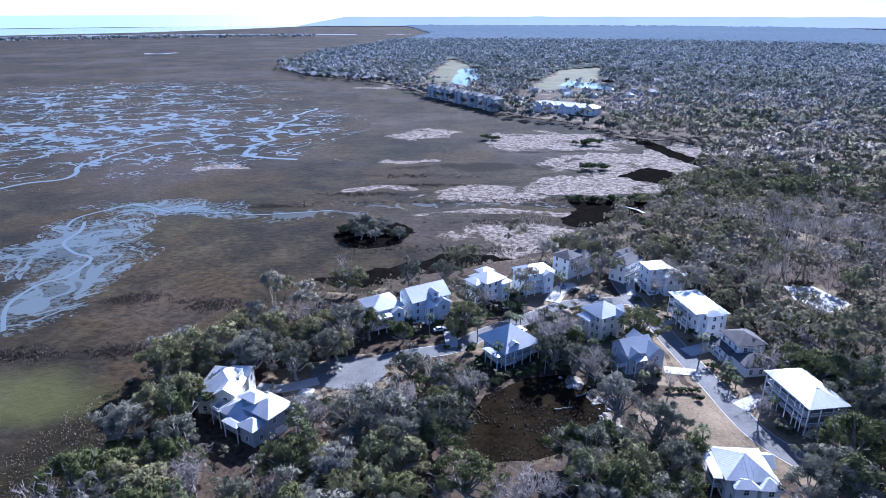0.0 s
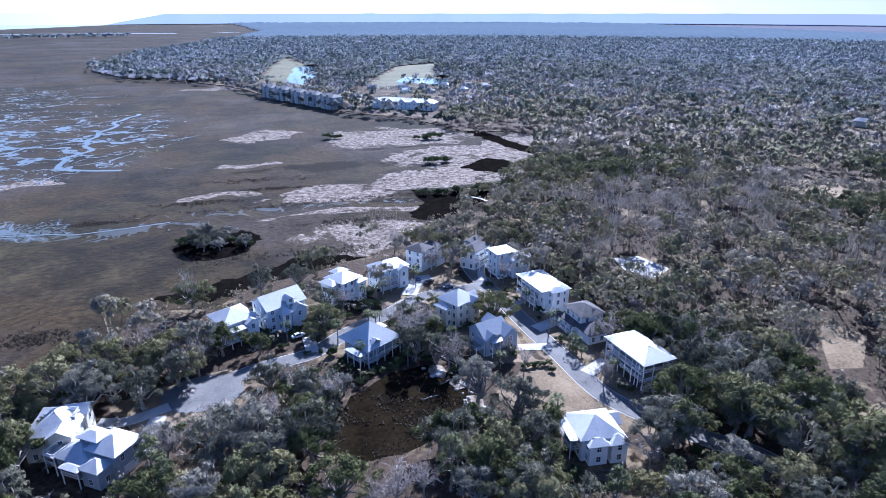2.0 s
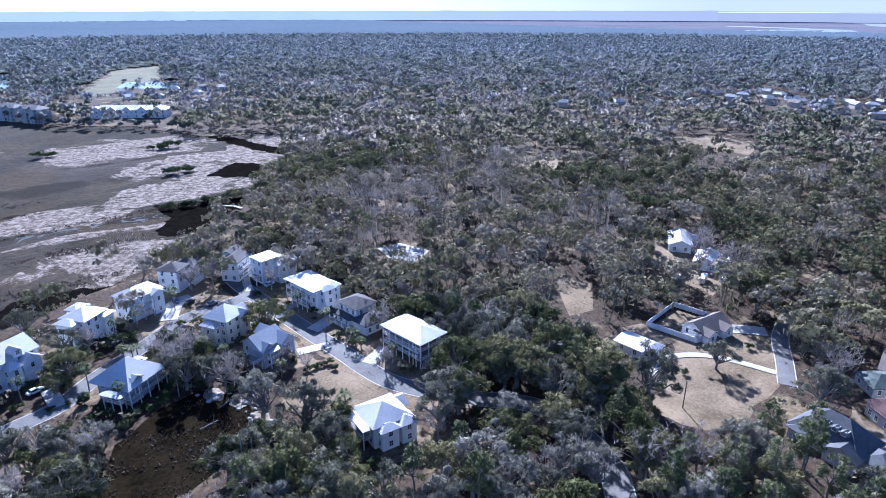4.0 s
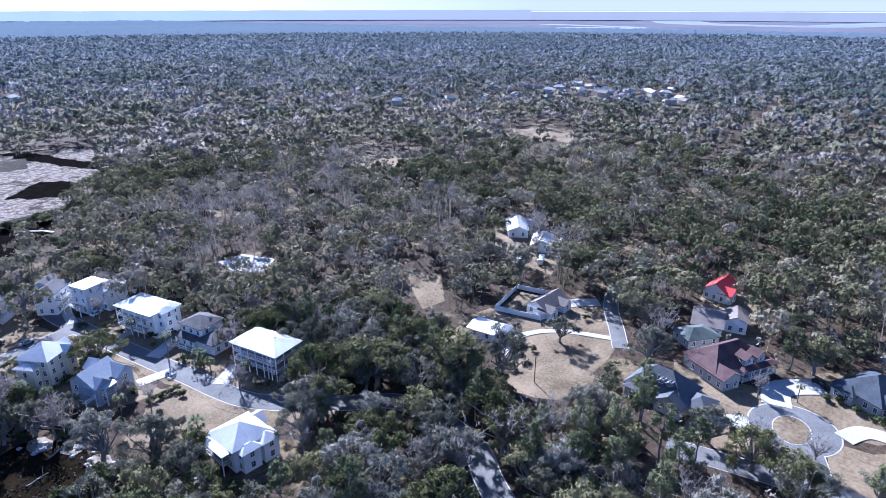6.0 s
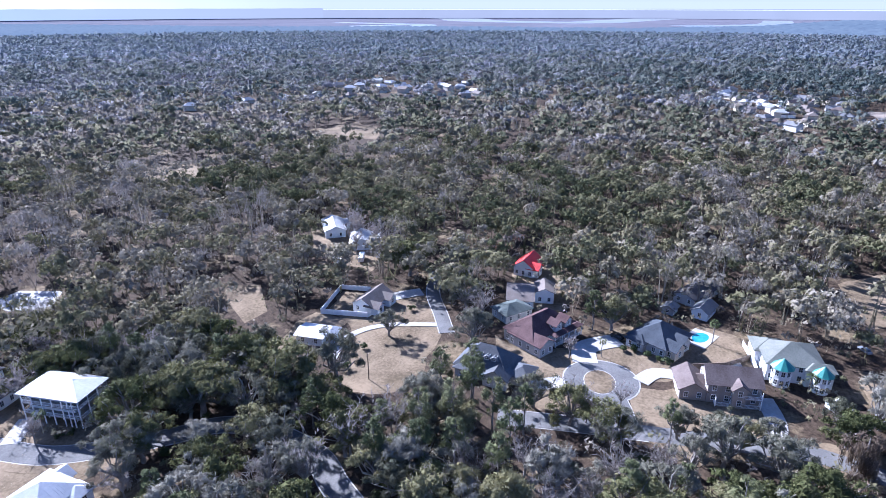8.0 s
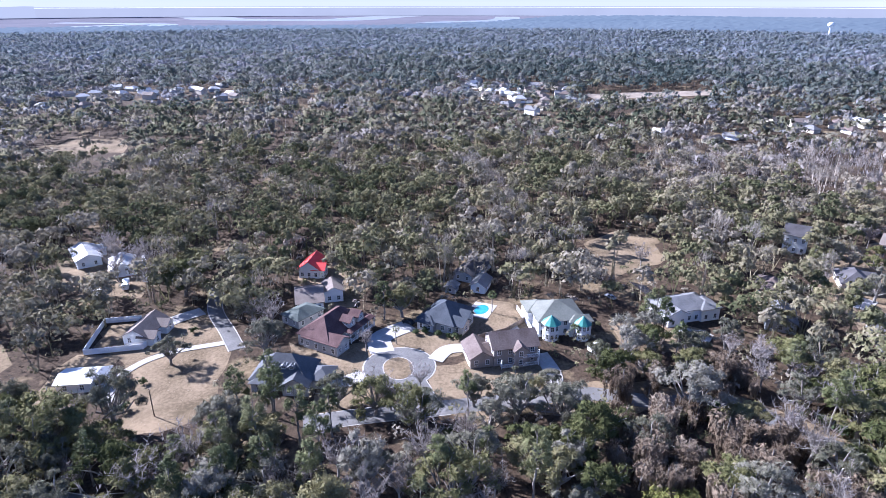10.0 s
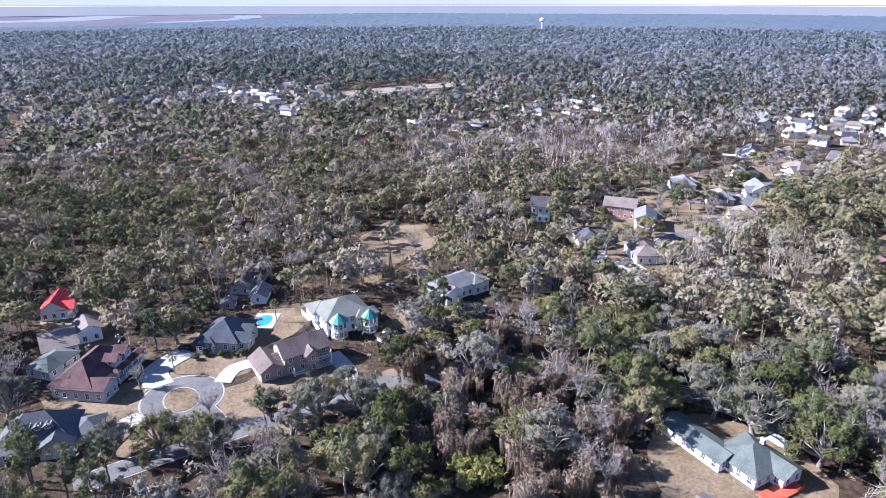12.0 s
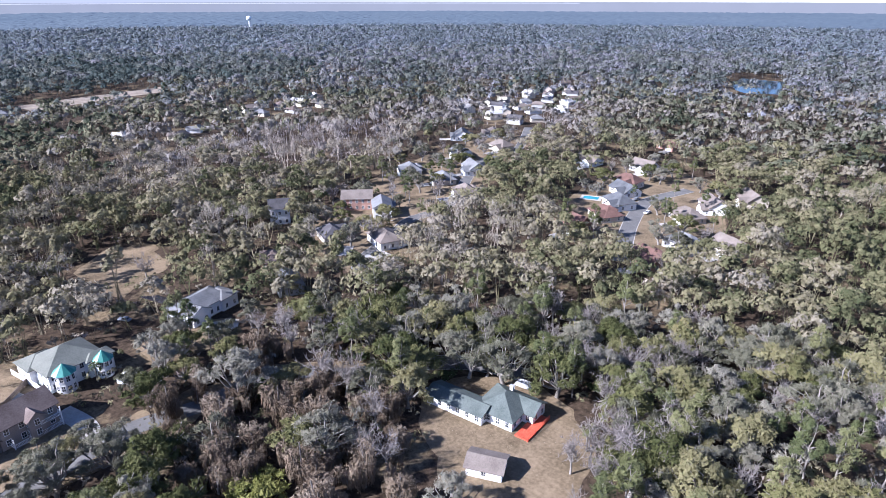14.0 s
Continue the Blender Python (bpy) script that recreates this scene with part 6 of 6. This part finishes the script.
canopy("far_woods", "farwoods", 2200, 4880, 1.014, 0.2, 5.0, 12.0, "distant backdrop of unbroken woods, glowing blue in place of haze")
# Sheet added under far crowns so gaps stay light; blue haze in its colour.
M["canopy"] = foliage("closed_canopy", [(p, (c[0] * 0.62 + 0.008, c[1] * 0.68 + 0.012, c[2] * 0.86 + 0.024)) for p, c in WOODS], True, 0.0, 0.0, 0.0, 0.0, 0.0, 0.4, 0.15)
canopy("canopy", "canopy", 1000.0, 2250, 1.017, 0.3, 1.5, 6.0, "added sheet that lightens gaps between distant crowns, hazed blue")


# ---- the far rim: land and water beyond the woods as glowing, haze-coloured strips ----
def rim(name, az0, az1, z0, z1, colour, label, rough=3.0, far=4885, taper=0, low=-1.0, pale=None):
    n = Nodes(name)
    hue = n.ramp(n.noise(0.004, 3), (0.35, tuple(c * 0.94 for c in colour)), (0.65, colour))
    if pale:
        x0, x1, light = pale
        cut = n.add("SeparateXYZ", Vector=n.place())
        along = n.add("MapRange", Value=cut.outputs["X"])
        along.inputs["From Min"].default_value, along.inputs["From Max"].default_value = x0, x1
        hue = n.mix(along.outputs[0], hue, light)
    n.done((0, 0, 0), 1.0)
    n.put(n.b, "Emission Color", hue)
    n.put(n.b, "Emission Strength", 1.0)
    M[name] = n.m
    bm = bmesh.new()
    prev = None
    for i in range(161):
        a = radians(az0 + (az1 - az0) * i / 160)
        x, y = -math.sin(a) * far, math.cos(a) * far
        h = z0 + (z1 - z0) * i / 160 + rough * noise.noise(Vector((i * 0.23, z0, 0)))
        if taper:
            h *= min(1.0, i / taper)
        pair = (bm.verts.new((x, y, low)), bm.verts.new((x, y, h)))
        if prev:
            bm.faces.new((prev[0], pair[0], pair[1], prev[1]))
        prev = pair
    return tagged(part(name, bm, name), label, "backdrop", kind="structure")


rim("backdrop_sky", 180, -180, 260, 260, (0.50, 0.50, 0.47), "glowing white strip for the sky haze over the horizon", 0.0, 4950, pale=(1500, 4300, (0.235, 0.25, 0.30)))
# The sea strip whitens along x: sun glare painted as a colour gradient.
rim("backdrop_sea", 60, 6, 76, 74, (0.26, 0.335, 0.36), "glowing strip for the sea horizon, sun glare painted in", 0.0, pale=(-2200, -700, (0.46, 0.475, 0.46)))
rim("backdrop_water", -40, -150, 59, 59, (0.36, 0.37, 0.40), "glowing pale strip for tidal water along the horizon", 0.6, 4870, low=55.5)
rim("backdrop_woods", 12.5, -60, 62, 66, (0.185, 0.225, 0.295), "glowing strip for far woods, blue haze in its colour", 4.0, 4860, 9, pale=(2300, 4150, (0.16, 0.172, 0.198)))
rim("backdrop_marsh", -50, -186, 62, 66, (0.16, 0.17, 0.195), "glowing strip for marsh and water, lilac haze in its colour", 1.5)


# ---- yard things ----
def at(ob, x, y, rot=0.0, z=0.0):
    ob.matrix_world = pose(x, y, z, 0, 0, rot)
    return ob


def turret(x, y, r, h):
    """A round bay with a teal cone roof and tall windows."""
    base = tagged(new("turret"), "white round bay with a teal seamed cone roof", "turret")
    at(base, x, y)
    bm = bmesh.new()
    bmesh.ops.create_cone(bm, cap_ends=True, segments=10, radius1=r, radius2=r, depth=h)
    bmesh.ops.translate(bm, verts=bm.verts, vec=(0, 0, h / 2))
    part("wall", bm, "white", base)
    bm = bmesh.new()
    bmesh.ops.create_cone(bm, cap_ends=True, segments=10, radius1=r + 0.6, radius2=0.05, depth=2.6)
    bmesh.ops.translate(bm, verts=bm.verts, vec=(0, 0, h + 1.3))
    part("roof", bm, "teal", base, "teal metal cone roof")
    for k in range(10):
        a = 36 * k + 18
        for z in (0.8, 3.6):
            window(base, r * 0.955 * math.sin(radians(a)), -r * 0.955 * math.cos(radians(a)), z, a, 0.9, 1.5)


turret(172.5, -39.0, 2.6, 5.6)
turret(172.0, -49.0, 2.2, 5.4)


def fence(label, pts, h, material, step=2.4, solid=True):
    base = tagged(new("fence"), label, "fence")
    for a, b in zip(pts, pts[1:]):
        a, b = Vector((*a, 0)), Vector((*b, 0))
        n = max(1, round((b - a).length / step))
        ang = math.degrees(math.atan2(b.y - a.y, b.x - a.x))
        w = (b - a).length / n
        pan = post = None
        for k in range(n):
            p = a.lerp(b, k / n)
            if pan is None:
                bm = boxes((0.08, w - 0.08, -0.03, 0.03, 0.08, h - 0.06), (0.08, w - 0.08, -0.05, 0.05, h - 0.06, h + 0.02), (0.08, w - 0.08, -0.05, 0.05, 0.05, 0.16))
                pan = part("panel", bm, material, base)
                post = part("post", boxes((-0.08, 0.08, -0.08, 0.08, -0.1, h + 0.12)), material, base)
                pan.matrix_basis = post.matrix_basis = pose(p.x, p.y, 0.02, 0, 0, ang)
            else:
                again("panel", pan, base, p.x, p.y, 0.02, ang)
                again("post", post, base, p.x, p.y, 0.02, ang)


fence("white vinyl privacy fence round a back yard", [(176, 86.5), (169, 88), (166, 104.5), (186, 107.5), (188, 96)], 1.9, "trim")
fence("weathered brown board fence between yards", [(172, -16), (176, -25), (184, -33)], 1.8, "wood")
fence("white vinyl fence beside a driveway", [(192, -31), (178, -33.5), (171.5, -34)], 1.8, "trim")


def car(x, y, rot, paint, label):
    base = tagged(new("car"), label, "car")
    at(base, x, y, rot, 0.2)
    bm = bmesh.new()
    box(bm, -2.25, 2.25, -0.88, 0.88, 0.28, 0.92)
    bmesh.ops.bevel(bm, geom=bm.edges[:], offset=0.16, segments=2, affect="EDGES")
    part("body", bm, paint, base)
    bm = bmesh.new()
    v = [bm.verts.new(p) for p in ((-1.6, -0.78, 0.9), (1.0, -0.78, 0.9), (1.0, 0.78, 0.9), (-1.6, 0.78, 0.9), (-1.15, -0.62, 1.42), (0.35, -0.62, 1.42), (0.35, 0.62, 1.42), (-1.15, 0.62, 1.42))]
    for f in ((0, 1, 5, 4), (1, 2, 6, 5), (2, 3, 7, 6), (3, 0, 4, 7), (0, 3, 2, 1), (4, 5, 6, 7)):
        bm.faces.new([v[i] for i in f])
    corner = [q.co.copy() for q in v]
    part("cabin", bm, paint, base)
    for name, f in (("side_window", (0, 1, 5, 4)), ("windscreen", (1, 2, 6, 5)), ("side_window", (2, 3, 7, 6)), ("rear_window", (3, 0, 4, 7))):
        mid = sum((corner[i] for i in f), Vector()) / 4
        nrm = (corner[f[1]] - corner[f[0]]).cross(corner[f[2]] - corner[f[0]]).normalized()
        pane = bmesh.new()
        face = pane.faces.new([pane.verts.new(mid + (corner[i] - mid) * 0.86 + nrm * 0.006) for i in f])
        ext = bmesh.ops.extrude_face_region(pane, geom=[face])
        bmesh.ops.translate(pane, verts=[q for q in ext["geom"] if isinstance(q, bmesh.types.BMVert)], vec=nrm * 0.015)
        part(name, pane, "glass", base, "dark glass")
    part("top", boxes((-1.12, 0.32, -0.6, 0.6, 1.41, 1.46)), paint, base)
    for sx in (-1.4, 1.4):
        for sy in (-0.8, 0.8):
            bm = bmesh.new()
            bmesh.ops.create_cone(bm, cap_ends=True, segments=14, radius1=0.33, radius2=0.33, depth=0.24)
            bmesh.ops.rotate(bm, verts=bm.verts, matrix=Matrix.Rotation(radians(90), 3, "X"))
            w = part("wheel", bm, "black", base)
            w.matrix_basis = pose(sx, sy, 0.32)


for key, a in (("paintwhite", (0.75, 0.75, 0.74)), ("paintdark", (0.02, 0.022, 0.026)), ("paintgrey", (0.25, 0.26, 0.28)), ("paintblue", (0.04, 0.08, 0.22))):
    M[key] = mixed(key, tuple(c * 0.93 for c in a), a, 0.8, 0.25, Coat_Weight=0.6)
for x, y, r, c, word in ((50, 215, 35, "paintdark", "dark pickup-sized car parked on the street"), (79, 212, 20, "paintwhite", "white car parked on a driveway"), (17, 205, 20, "paintdark", "black car parked by the kerb"), (22, 198.5, 40, "paintdark", "black car parked by the kerb"),
                         (-1, 184, 20, "paintwhite", "white car parked under trees"), (46, 219, 100, "paintblue", "blue car on a driveway"), (56, 209, 10, "paintgrey", "silver car by the kerb"), (183, 6.5, 60, "paintdark", "dark car at the end of a drive"),
                         (151, 31, 40, "paintgrey", "grey car beside a garage"), (180, -160, 100, "paintdark", "black car on a pale drive"), (173, -88, 60, "paintdark", "black car on a pale drive"), (-39, 137, 60, "paintwhite", "white car under oaks"), (199.9, -66, 30, "paintgrey", "grey car under trees"),
                         (96, -104, 20, "paintwhite", "white car under oaks"), (118, -286, 80, "paintwhite", "white car on the street"), (132, -303, 70, "paintgrey", "grey car on the street")):
    car(x, y, r, c, word)


def trailer(x, y, rot, label, length=6.0):
    """A small white box trailer on two wheels."""
    base = tagged(new("trailer"), label, "trailer")
    at(base, x, y, rot)
    bm = boxes((-length / 2, length / 2, -1.15, 1.15, 0.5, 2.6))
    bmesh.ops.bevel(bm, geom=bm.edges[:], offset=0.22, segments=2, affect="EDGES")
    part("body", bm, "trim", base)
    part("window", boxes((-length * 0.3, length * 0.1, -1.18, -1.14, 1.4, 2.0)), "glass", base, "dark glass")
    part("hitch", boxes((length / 2, length / 2 + 1.2, -0.08, 0.08, 0.45, 0.58)), "black", base)
    for sy in (-1.05, 1.05):
        bm = bmesh.new()
        bmesh.ops.create_cone(bm, cap_ends=True, segments=14, radius1=0.36, radius2=0.36, depth=0.22)
        bmesh.ops.rotate(bm, verts=bm.verts, matrix=Matrix.Rotation(radians(90), 3, "X"))
        w = part("wheel", bm, "black", base)
        w.matrix_basis = pose(0, sy, 0.36)


trailer(214, 113, 20, "white camper trailer in a cluttered work yard", 7.0)
trailer(208, 121, 60, "white camper trailer in a cluttered work yard", 6.0)
trailer(219, 106, 100, "low white box trailer beside the sheds", 5.0)
trailer(164, -51, 120, "small white trailer parked beside a drive", 4.2)


def awning():
    base = tagged(new("awning"), "flat white metal awning on posts beside the house", "awning")
    at(base, 77.5, -121.0, 6)
    part("roof", boxes((-2.6, 2.6, -1.8, 1.8, 2.6, 2.72)), "whiteroof", base)
    for sx in (-2.4, 2.4):
        for sy in (-1.6, 1.6):
            part("post", boxes((sx - 0.06, sx + 0.06, sy - 0.06, sy + 0.06, 0, 2.6)), "trim", base)


awning()


def pole(x, y, h):
    base = tagged(new("utility_pole"), "weathered wooden utility pole", "pole")
    at(base, x, y)
    bm = bmesh.new()
    bmesh.ops.create_cone(bm, cap_ends=True, segments=8, radius1=0.17, radius2=0.11, depth=h)
    bmesh.ops.translate(bm, verts=bm.verts, vec=(0, 0, h / 2))
    part("shaft", bm, "wood", base)
    part("crossarm", boxes((-0.9, 0.9, -0.05, 0.05, h - 0.6, h - 0.48)), "wood", base)


pole(135.2, 71.1, 8.6)
pole(196, 66, 9)
pole(112, 62, 9)

pool = tagged(new("swimming_pool"), "small turquoise swimming pool with a pale surround", "pool")
at(pool, 192, -18.5, -25)
part("surround", boxes((-5.5, 5.5, -4, 4, 0.0, 0.16)), "concrete", pool)
bm = bmesh.new()
bmesh.ops.create_cone(bm, cap_ends=True, segments=24, radius1=2.6, radius2=2.6, depth=0.04)
bmesh.ops.scale(bm, verts=bm.verts, vec=(1.4, 0.9, 1))
bmesh.ops.translate(bm, verts=bm.verts, vec=(0.4, 0, 0.185))
part("water", bm, "poolwater", pool, "turquoise water")
pool2 = tagged(new("swimming_pool"), "turquoise swimming pool behind houses", "pool")
at(pool2, 152, -291, 20)
part("surround", boxes((-5.5, 5.5, -4, 4, 0.0, 0.16)), "concrete", pool2)
part("water", boxes((-4, 4, -2.4, 2.4, 0.16, 0.2)), "poolwater", pool2, "turquoise water")

deck = tagged(new("garden_deck"), "red-stained wooden deck with a railing", "deck")
at(deck, 67.6, -109.8, 4)
for k in range(14):
    part("plank", boxes((-1.9 + k * 0.27, -1.66 + k * 0.27, -5.4, 5.4, 0.45, 0.5)), "reddeck", deck)
part("railing", boxes((-1.95, -1.85, -5.4, 5.4, 1.35, 1.45), (-1.95, -1.85, -5.4, 5.4, 0.8, 0.88), *[(-1.96, -1.84, y - 0.06, y + 0.06, 0, 1.4) for y in np.linspace(-5.3, 5.3, 7)]), "reddeck", deck)
part("skirt", boxes((-1.9, 1.85, -5.35, -5.3, 0, 0.45), (-1.9, -1.85, -5.3, 5.3, 0, 0.45), (-1.9, 1.85, 5.3, 5.35, 0, 0.45)), "reddeck", deck)

solar = tagged(new("solar_array"), "dark blue solar panels tilted behind a house", "solar panels")
at(solar, 199, -78, 14)
for i in range(6):
    for j in range(3):
        p = part("panel", boxes((-0.8, 0.8, -1.2, 1.2, 0, 0.05)), "solar" if "solar" in M else M.setdefault("solar", mixed("solar_glass", (0.012, 0.015, 0.03), (0.03, 0.035, 0.06), 0.8, 0.15)) and "solar", solar)
        p.matrix_basis = pose(-4.5 + i * 1.8, -2.6 + j * 2.6 * 0.95, 3.0 + j * 0.9, 20)
for i in (-4, 4):
    for j in (-2.5, 2.5):
        part("post", boxes((i - 0.1, i + 0.1, j - 0.1, j + 0.1, 0, 3.0 + (j + 2.5) * 0.35)), "wood", solar)


def mailbox(x, y):
    base = tagged(new("mailbox"), "dark mailbox on a post by the lane", "mailbox")
    at(base, x, y)
    part("post", boxes((-0.05, 0.05, -0.05, 0.05, 0, 1.1)), "wood", base)
    part("box", boxes((-0.12, 0.12, -0.28, 0.28, 1.1, 1.36)), "black", base)


mailbox(73.2, 156)
mailbox(80.5, 160)
mailbox(82, 138)


def boardwalk():
    base = tagged(new("boardwalk"), "pale wooden boardwalk over the dark pool", "boardwalk")
    pts = [(96, 326), (101, 321), (104, 318), (106, 312)]
    for a, b in zip(pts, pts[1:]):
        n = int(math.dist(a, b) / 0.5)
        for k in range(n):
            p = part("plank", boxes((-0.21, 0.21, -0.9, 0.9, 0.7, 0.78)), "concrete", base)
            p.matrix_basis = pose(a[0] + (b[0] - a[0]) * k / n, a[1] + (b[1] - a[1]) * k / n, 0, 0, 0, math.degrees(math.atan2(b[1] - a[1], b[0] - a[0])))
        limbs = boxes((-0.1, 0.1, -0.1, 0.1, -1, 0.7))
        p = part("post", limbs, "wood", base)
        p.matrix_basis = pose(a[0], a[1], 0)


boardwalk()

# ---- scrub on the marsh, hedges, hollow ----
MARSH_SHRUBS = [(-34, 282, 15, 8, 5), (119, 497, 13, 4, 6), (102, 414, 12, 4, 6), (92, 337, 20, 3, 9), (119, 338, 7, 2, 4), (36, 516, 8, 3, 3)]
for cx, cy, rx, ry, n in MARSH_SHRUBS:
    for k in range(n):
        a, e = rng.uniform(0, 2 * math.pi), math.sqrt(rng.random())
        plant(shrubs, cx + rx * e * math.cos(a), cy + ry * e * math.sin(a), rng.uniform(1.1, 1.9), -0.6)
for k in range(13):
    plant(oaks[3:], -33 + rng.uniform(-14, 14), 282 + rng.uniform(-9, 9), rng.uniform(0.42, 0.66), -0.6)
for k in range(16):
    plant(shrubs, 40 + k * 1.25 + rng.uniform(-1, 1), 124.5 - 0.42 * k + rng.uniform(-1.2, 1.2), rng.uniform(0.9, 1.3))
for k in range(6):
    plant(shrubs, 63 + k * 1.6, 148.6 - 0.1 * k, 0.55)
for x, y in ((27, 166), (13, 160), (19, 156.5), (25, 158), (16, 157), (22, 156.5), (29, 163), (11, 165), (-11, 187.6), (9.2, 162), (5.1, 172.3), (1, 172.6), (12.2, 156), (17, 155), (63.2, 156), (53.7, 145.6), (70.8, 144.5), (53, 127), (35.4, 185.5), (45.6, 175.8), (3.6, 197), (29.6, 211.5), (28.4, 199.8), (5.9, 156.2), (8, 158), (11, 153), (3, 160), (27, 160), (43, 200), (24, 203), (-2, 188), (15, 152), (20, 158), (64, 186), (74, 196), (76, 200), (72, 206), (78, 192), (175.8, 3.8), (177, 1.2), (174.5, -3.4), (174, -6.5), (172.5, -9), (179, 76), (46, 110), (46.5, 107), (150, 80), (186, -34), (82, 181), (80, 176), (86, 132), (88, 130)):
    plant(shrubs, x, y, rng.uniform(0.5, 0.8))


def tufts(name, spots, h, spread, label, mats, per=7, z=0.0):
    """Low clumps of dead grass or brush as one mesh."""
    n = len(spots)
    c = np.repeat(np.concatenate([spots, np.full((n, 1), z)], 1), per, 0) + rng.normal(0, 1, (n * per, 3)) * np.array([spread, spread, 0])
    d = rng.normal(0, 0.55, (n * per, 3)) + np.array([0, 0, 1.0])
    d *= h * rng.uniform(0.5, 1.3, (n * per, 1)) / np.linalg.norm(d, axis=1)[:, None]
    w = np.cross(d, rng.normal(0, 1, d.shape))
    w *= 0.28 * h / np.linalg.norm(w, axis=1)[:, None]
    v = np.stack([c - w, c + w, c + d], 1).reshape(-1, 3)
    me = array_mesh(name, v, np.arange(len(v)).reshape(-1, 3), mats, np.repeat(rng.random(n * per), 3))
    return tagged(new(name, me), label, "grass", kind="stuff")


M["reed"] = foliage("dead_reeds", [(0.0, (0.10, 0.075, 0.05)), (0.5, (0.24, 0.19, 0.13)), (1.0, (0.42, 0.37, 0.30))])
M["scrub"] = foliage("dark_scrub", [(0.0, (0.02, 0.018, 0.014)), (0.6, (0.06, 0.05, 0.04)), (1.0, (0.17, 0.14, 0.12))])
edge = np.array(shore[:90])
shallows = np.array(in_quad([(-112, 106), (-82, 98), (-76, 122), (-80, 146), (-96, 150)], 260, 1.3, 55))
tufts("reeds", shallows, 0.5, 0.9, "tan dead reeds and wrack on the marsh edge", "reed", 6, -0.55)
spots = np.repeat(edge, 16, 0) + rng.normal(0, 2.6, (len(edge) * 16, 2))
tufts("reeds", spots, 1.1, 0.5, "tan dead reeds along the marsh edge", "reed", 5, -0.5)
hol = np.array(in_quad(RAVINE, 420, 0.9, 77))
hol = hol[rng.random(len(hol)) < np.clip(0.25 + 1.1 * field(hol, 0.09, 4.0), 0.06, 1)]
tufts("brush", hol, 0.9, 0.9, "dark dead brush in the hollow", "scrub", 8)
wrack = np.concatenate([np.array([[x, y]]) + rng.normal(0, 1, (110, 2)) * np.array([[rx, ry]]) for x, y, rx, ry in ((-91, 328, 9, 2), (-48, 352, 12, 2), (-10, 372, 10, 2), (-116, 211, 5, 2.5), (-84, 206, 6, 3), (-134, 170, 7, 2), (-102, 172, 4, 2), (30, 300, 12, 2), (-20, 395, 20, 3), (60, 340, 40, 2), (10, 262, 26, 2.5), (-5, 335, 60, 1.5))])
tufts("marsh_scrub", wrack, 0.9, 0.8, "dark scrubby tufts scattered over the marsh", "scrub", 6, -0.6)
lawnish = np.concatenate([np.array(in_quad(LAWNS[k], 160, 1.2, 300 + i)) for i, k in enumerate(("D", "F", "L", "I", "G"))])
tufts("dry_grass", lawnish, 0.22, 0.5, "dry tufts in the dormant lawns", "reed", 7, 0.05)


def log(x, y, rot, length):
    base = tagged(new("fallen_log"), "fallen grey tree trunk in the hollow", "log")
    V, F = [], []
    r = np.random.default_rng(int(x * 10) % 97)
    js, rs = bend(V, F, (0, 0, 0.3), (length, 0, 0.35), 0.24, 0.12, r, 0.12, 4, 6)
    for k in range(1, 4):
        limb(V, F, js[k], js[k] + np.array([0.9, r.normal(0, 1), 0.9]), 0.07, 0.03, 4, rs[k])
    t = new("trunk", array_mesh("trunk", np.array(V), np.array(F), "palebark"))
    t.parent = base
    at(base, x, y, rot)


for x, y, r, l in ((40, 162, -62, 15), (42.5, 160, -60, 12), (37, 146, 20, 6), (46, 137, 80, 5), (30, 140, 10, 5)):
    log(x, y, r, l)
for x, y, a, b in ((38, 153, 2.6, 3.4), (42, 145, 2.2, 3.0), (44.5, 136, 1.8, 3.2), (45, 130, 2.4, 1.6)):
    sheet("gravel", wiggle(disc(x, y, a, b, 20, 12), 1.2, 1.1, True), 0.14, "sand", "pale gravel spilled down the hollow", 0.1, category="gravel")
bm = bmesh.new()
bmesh.ops.create_icosphere(bm, subdivisions=2, radius=0.5)
for v in bm.verts:
    v.co *= 1 + 0.35 * noise.noise(v.co * 2.3)
    v.co.z *= 0.6
stone = part("pale_stone", bm, "concrete")
for k in range(34):
    q = rng.random()
    m = pose(44 - 8 * q ** 2 + rng.normal(0, 1.6), 130 + 26 * q + rng.normal(0, 1), 0.25, 0, 0, rng.uniform(0, 360))
    ob = stone if k == 0 else new("pale_stone", stone.data)
    ob.matrix_world = m @ Matrix.Scale(rng.uniform(0.5, 1.6), 4)
    tagged(ob, "pale grey stone lying in the hollow", "stone", "stones in the hollow")
for x, y in ((98, -50), (100, -52), (96, -48), (101, -48), (95, -52), (99, -54)):
    plant([shrub(140 + int(x), R=2.0, H=3.6, mat="bamboo", label="clump of yellow-green bamboo", name="bamboo", n=10, per=60, size=0.3)], x, y, 1.5)
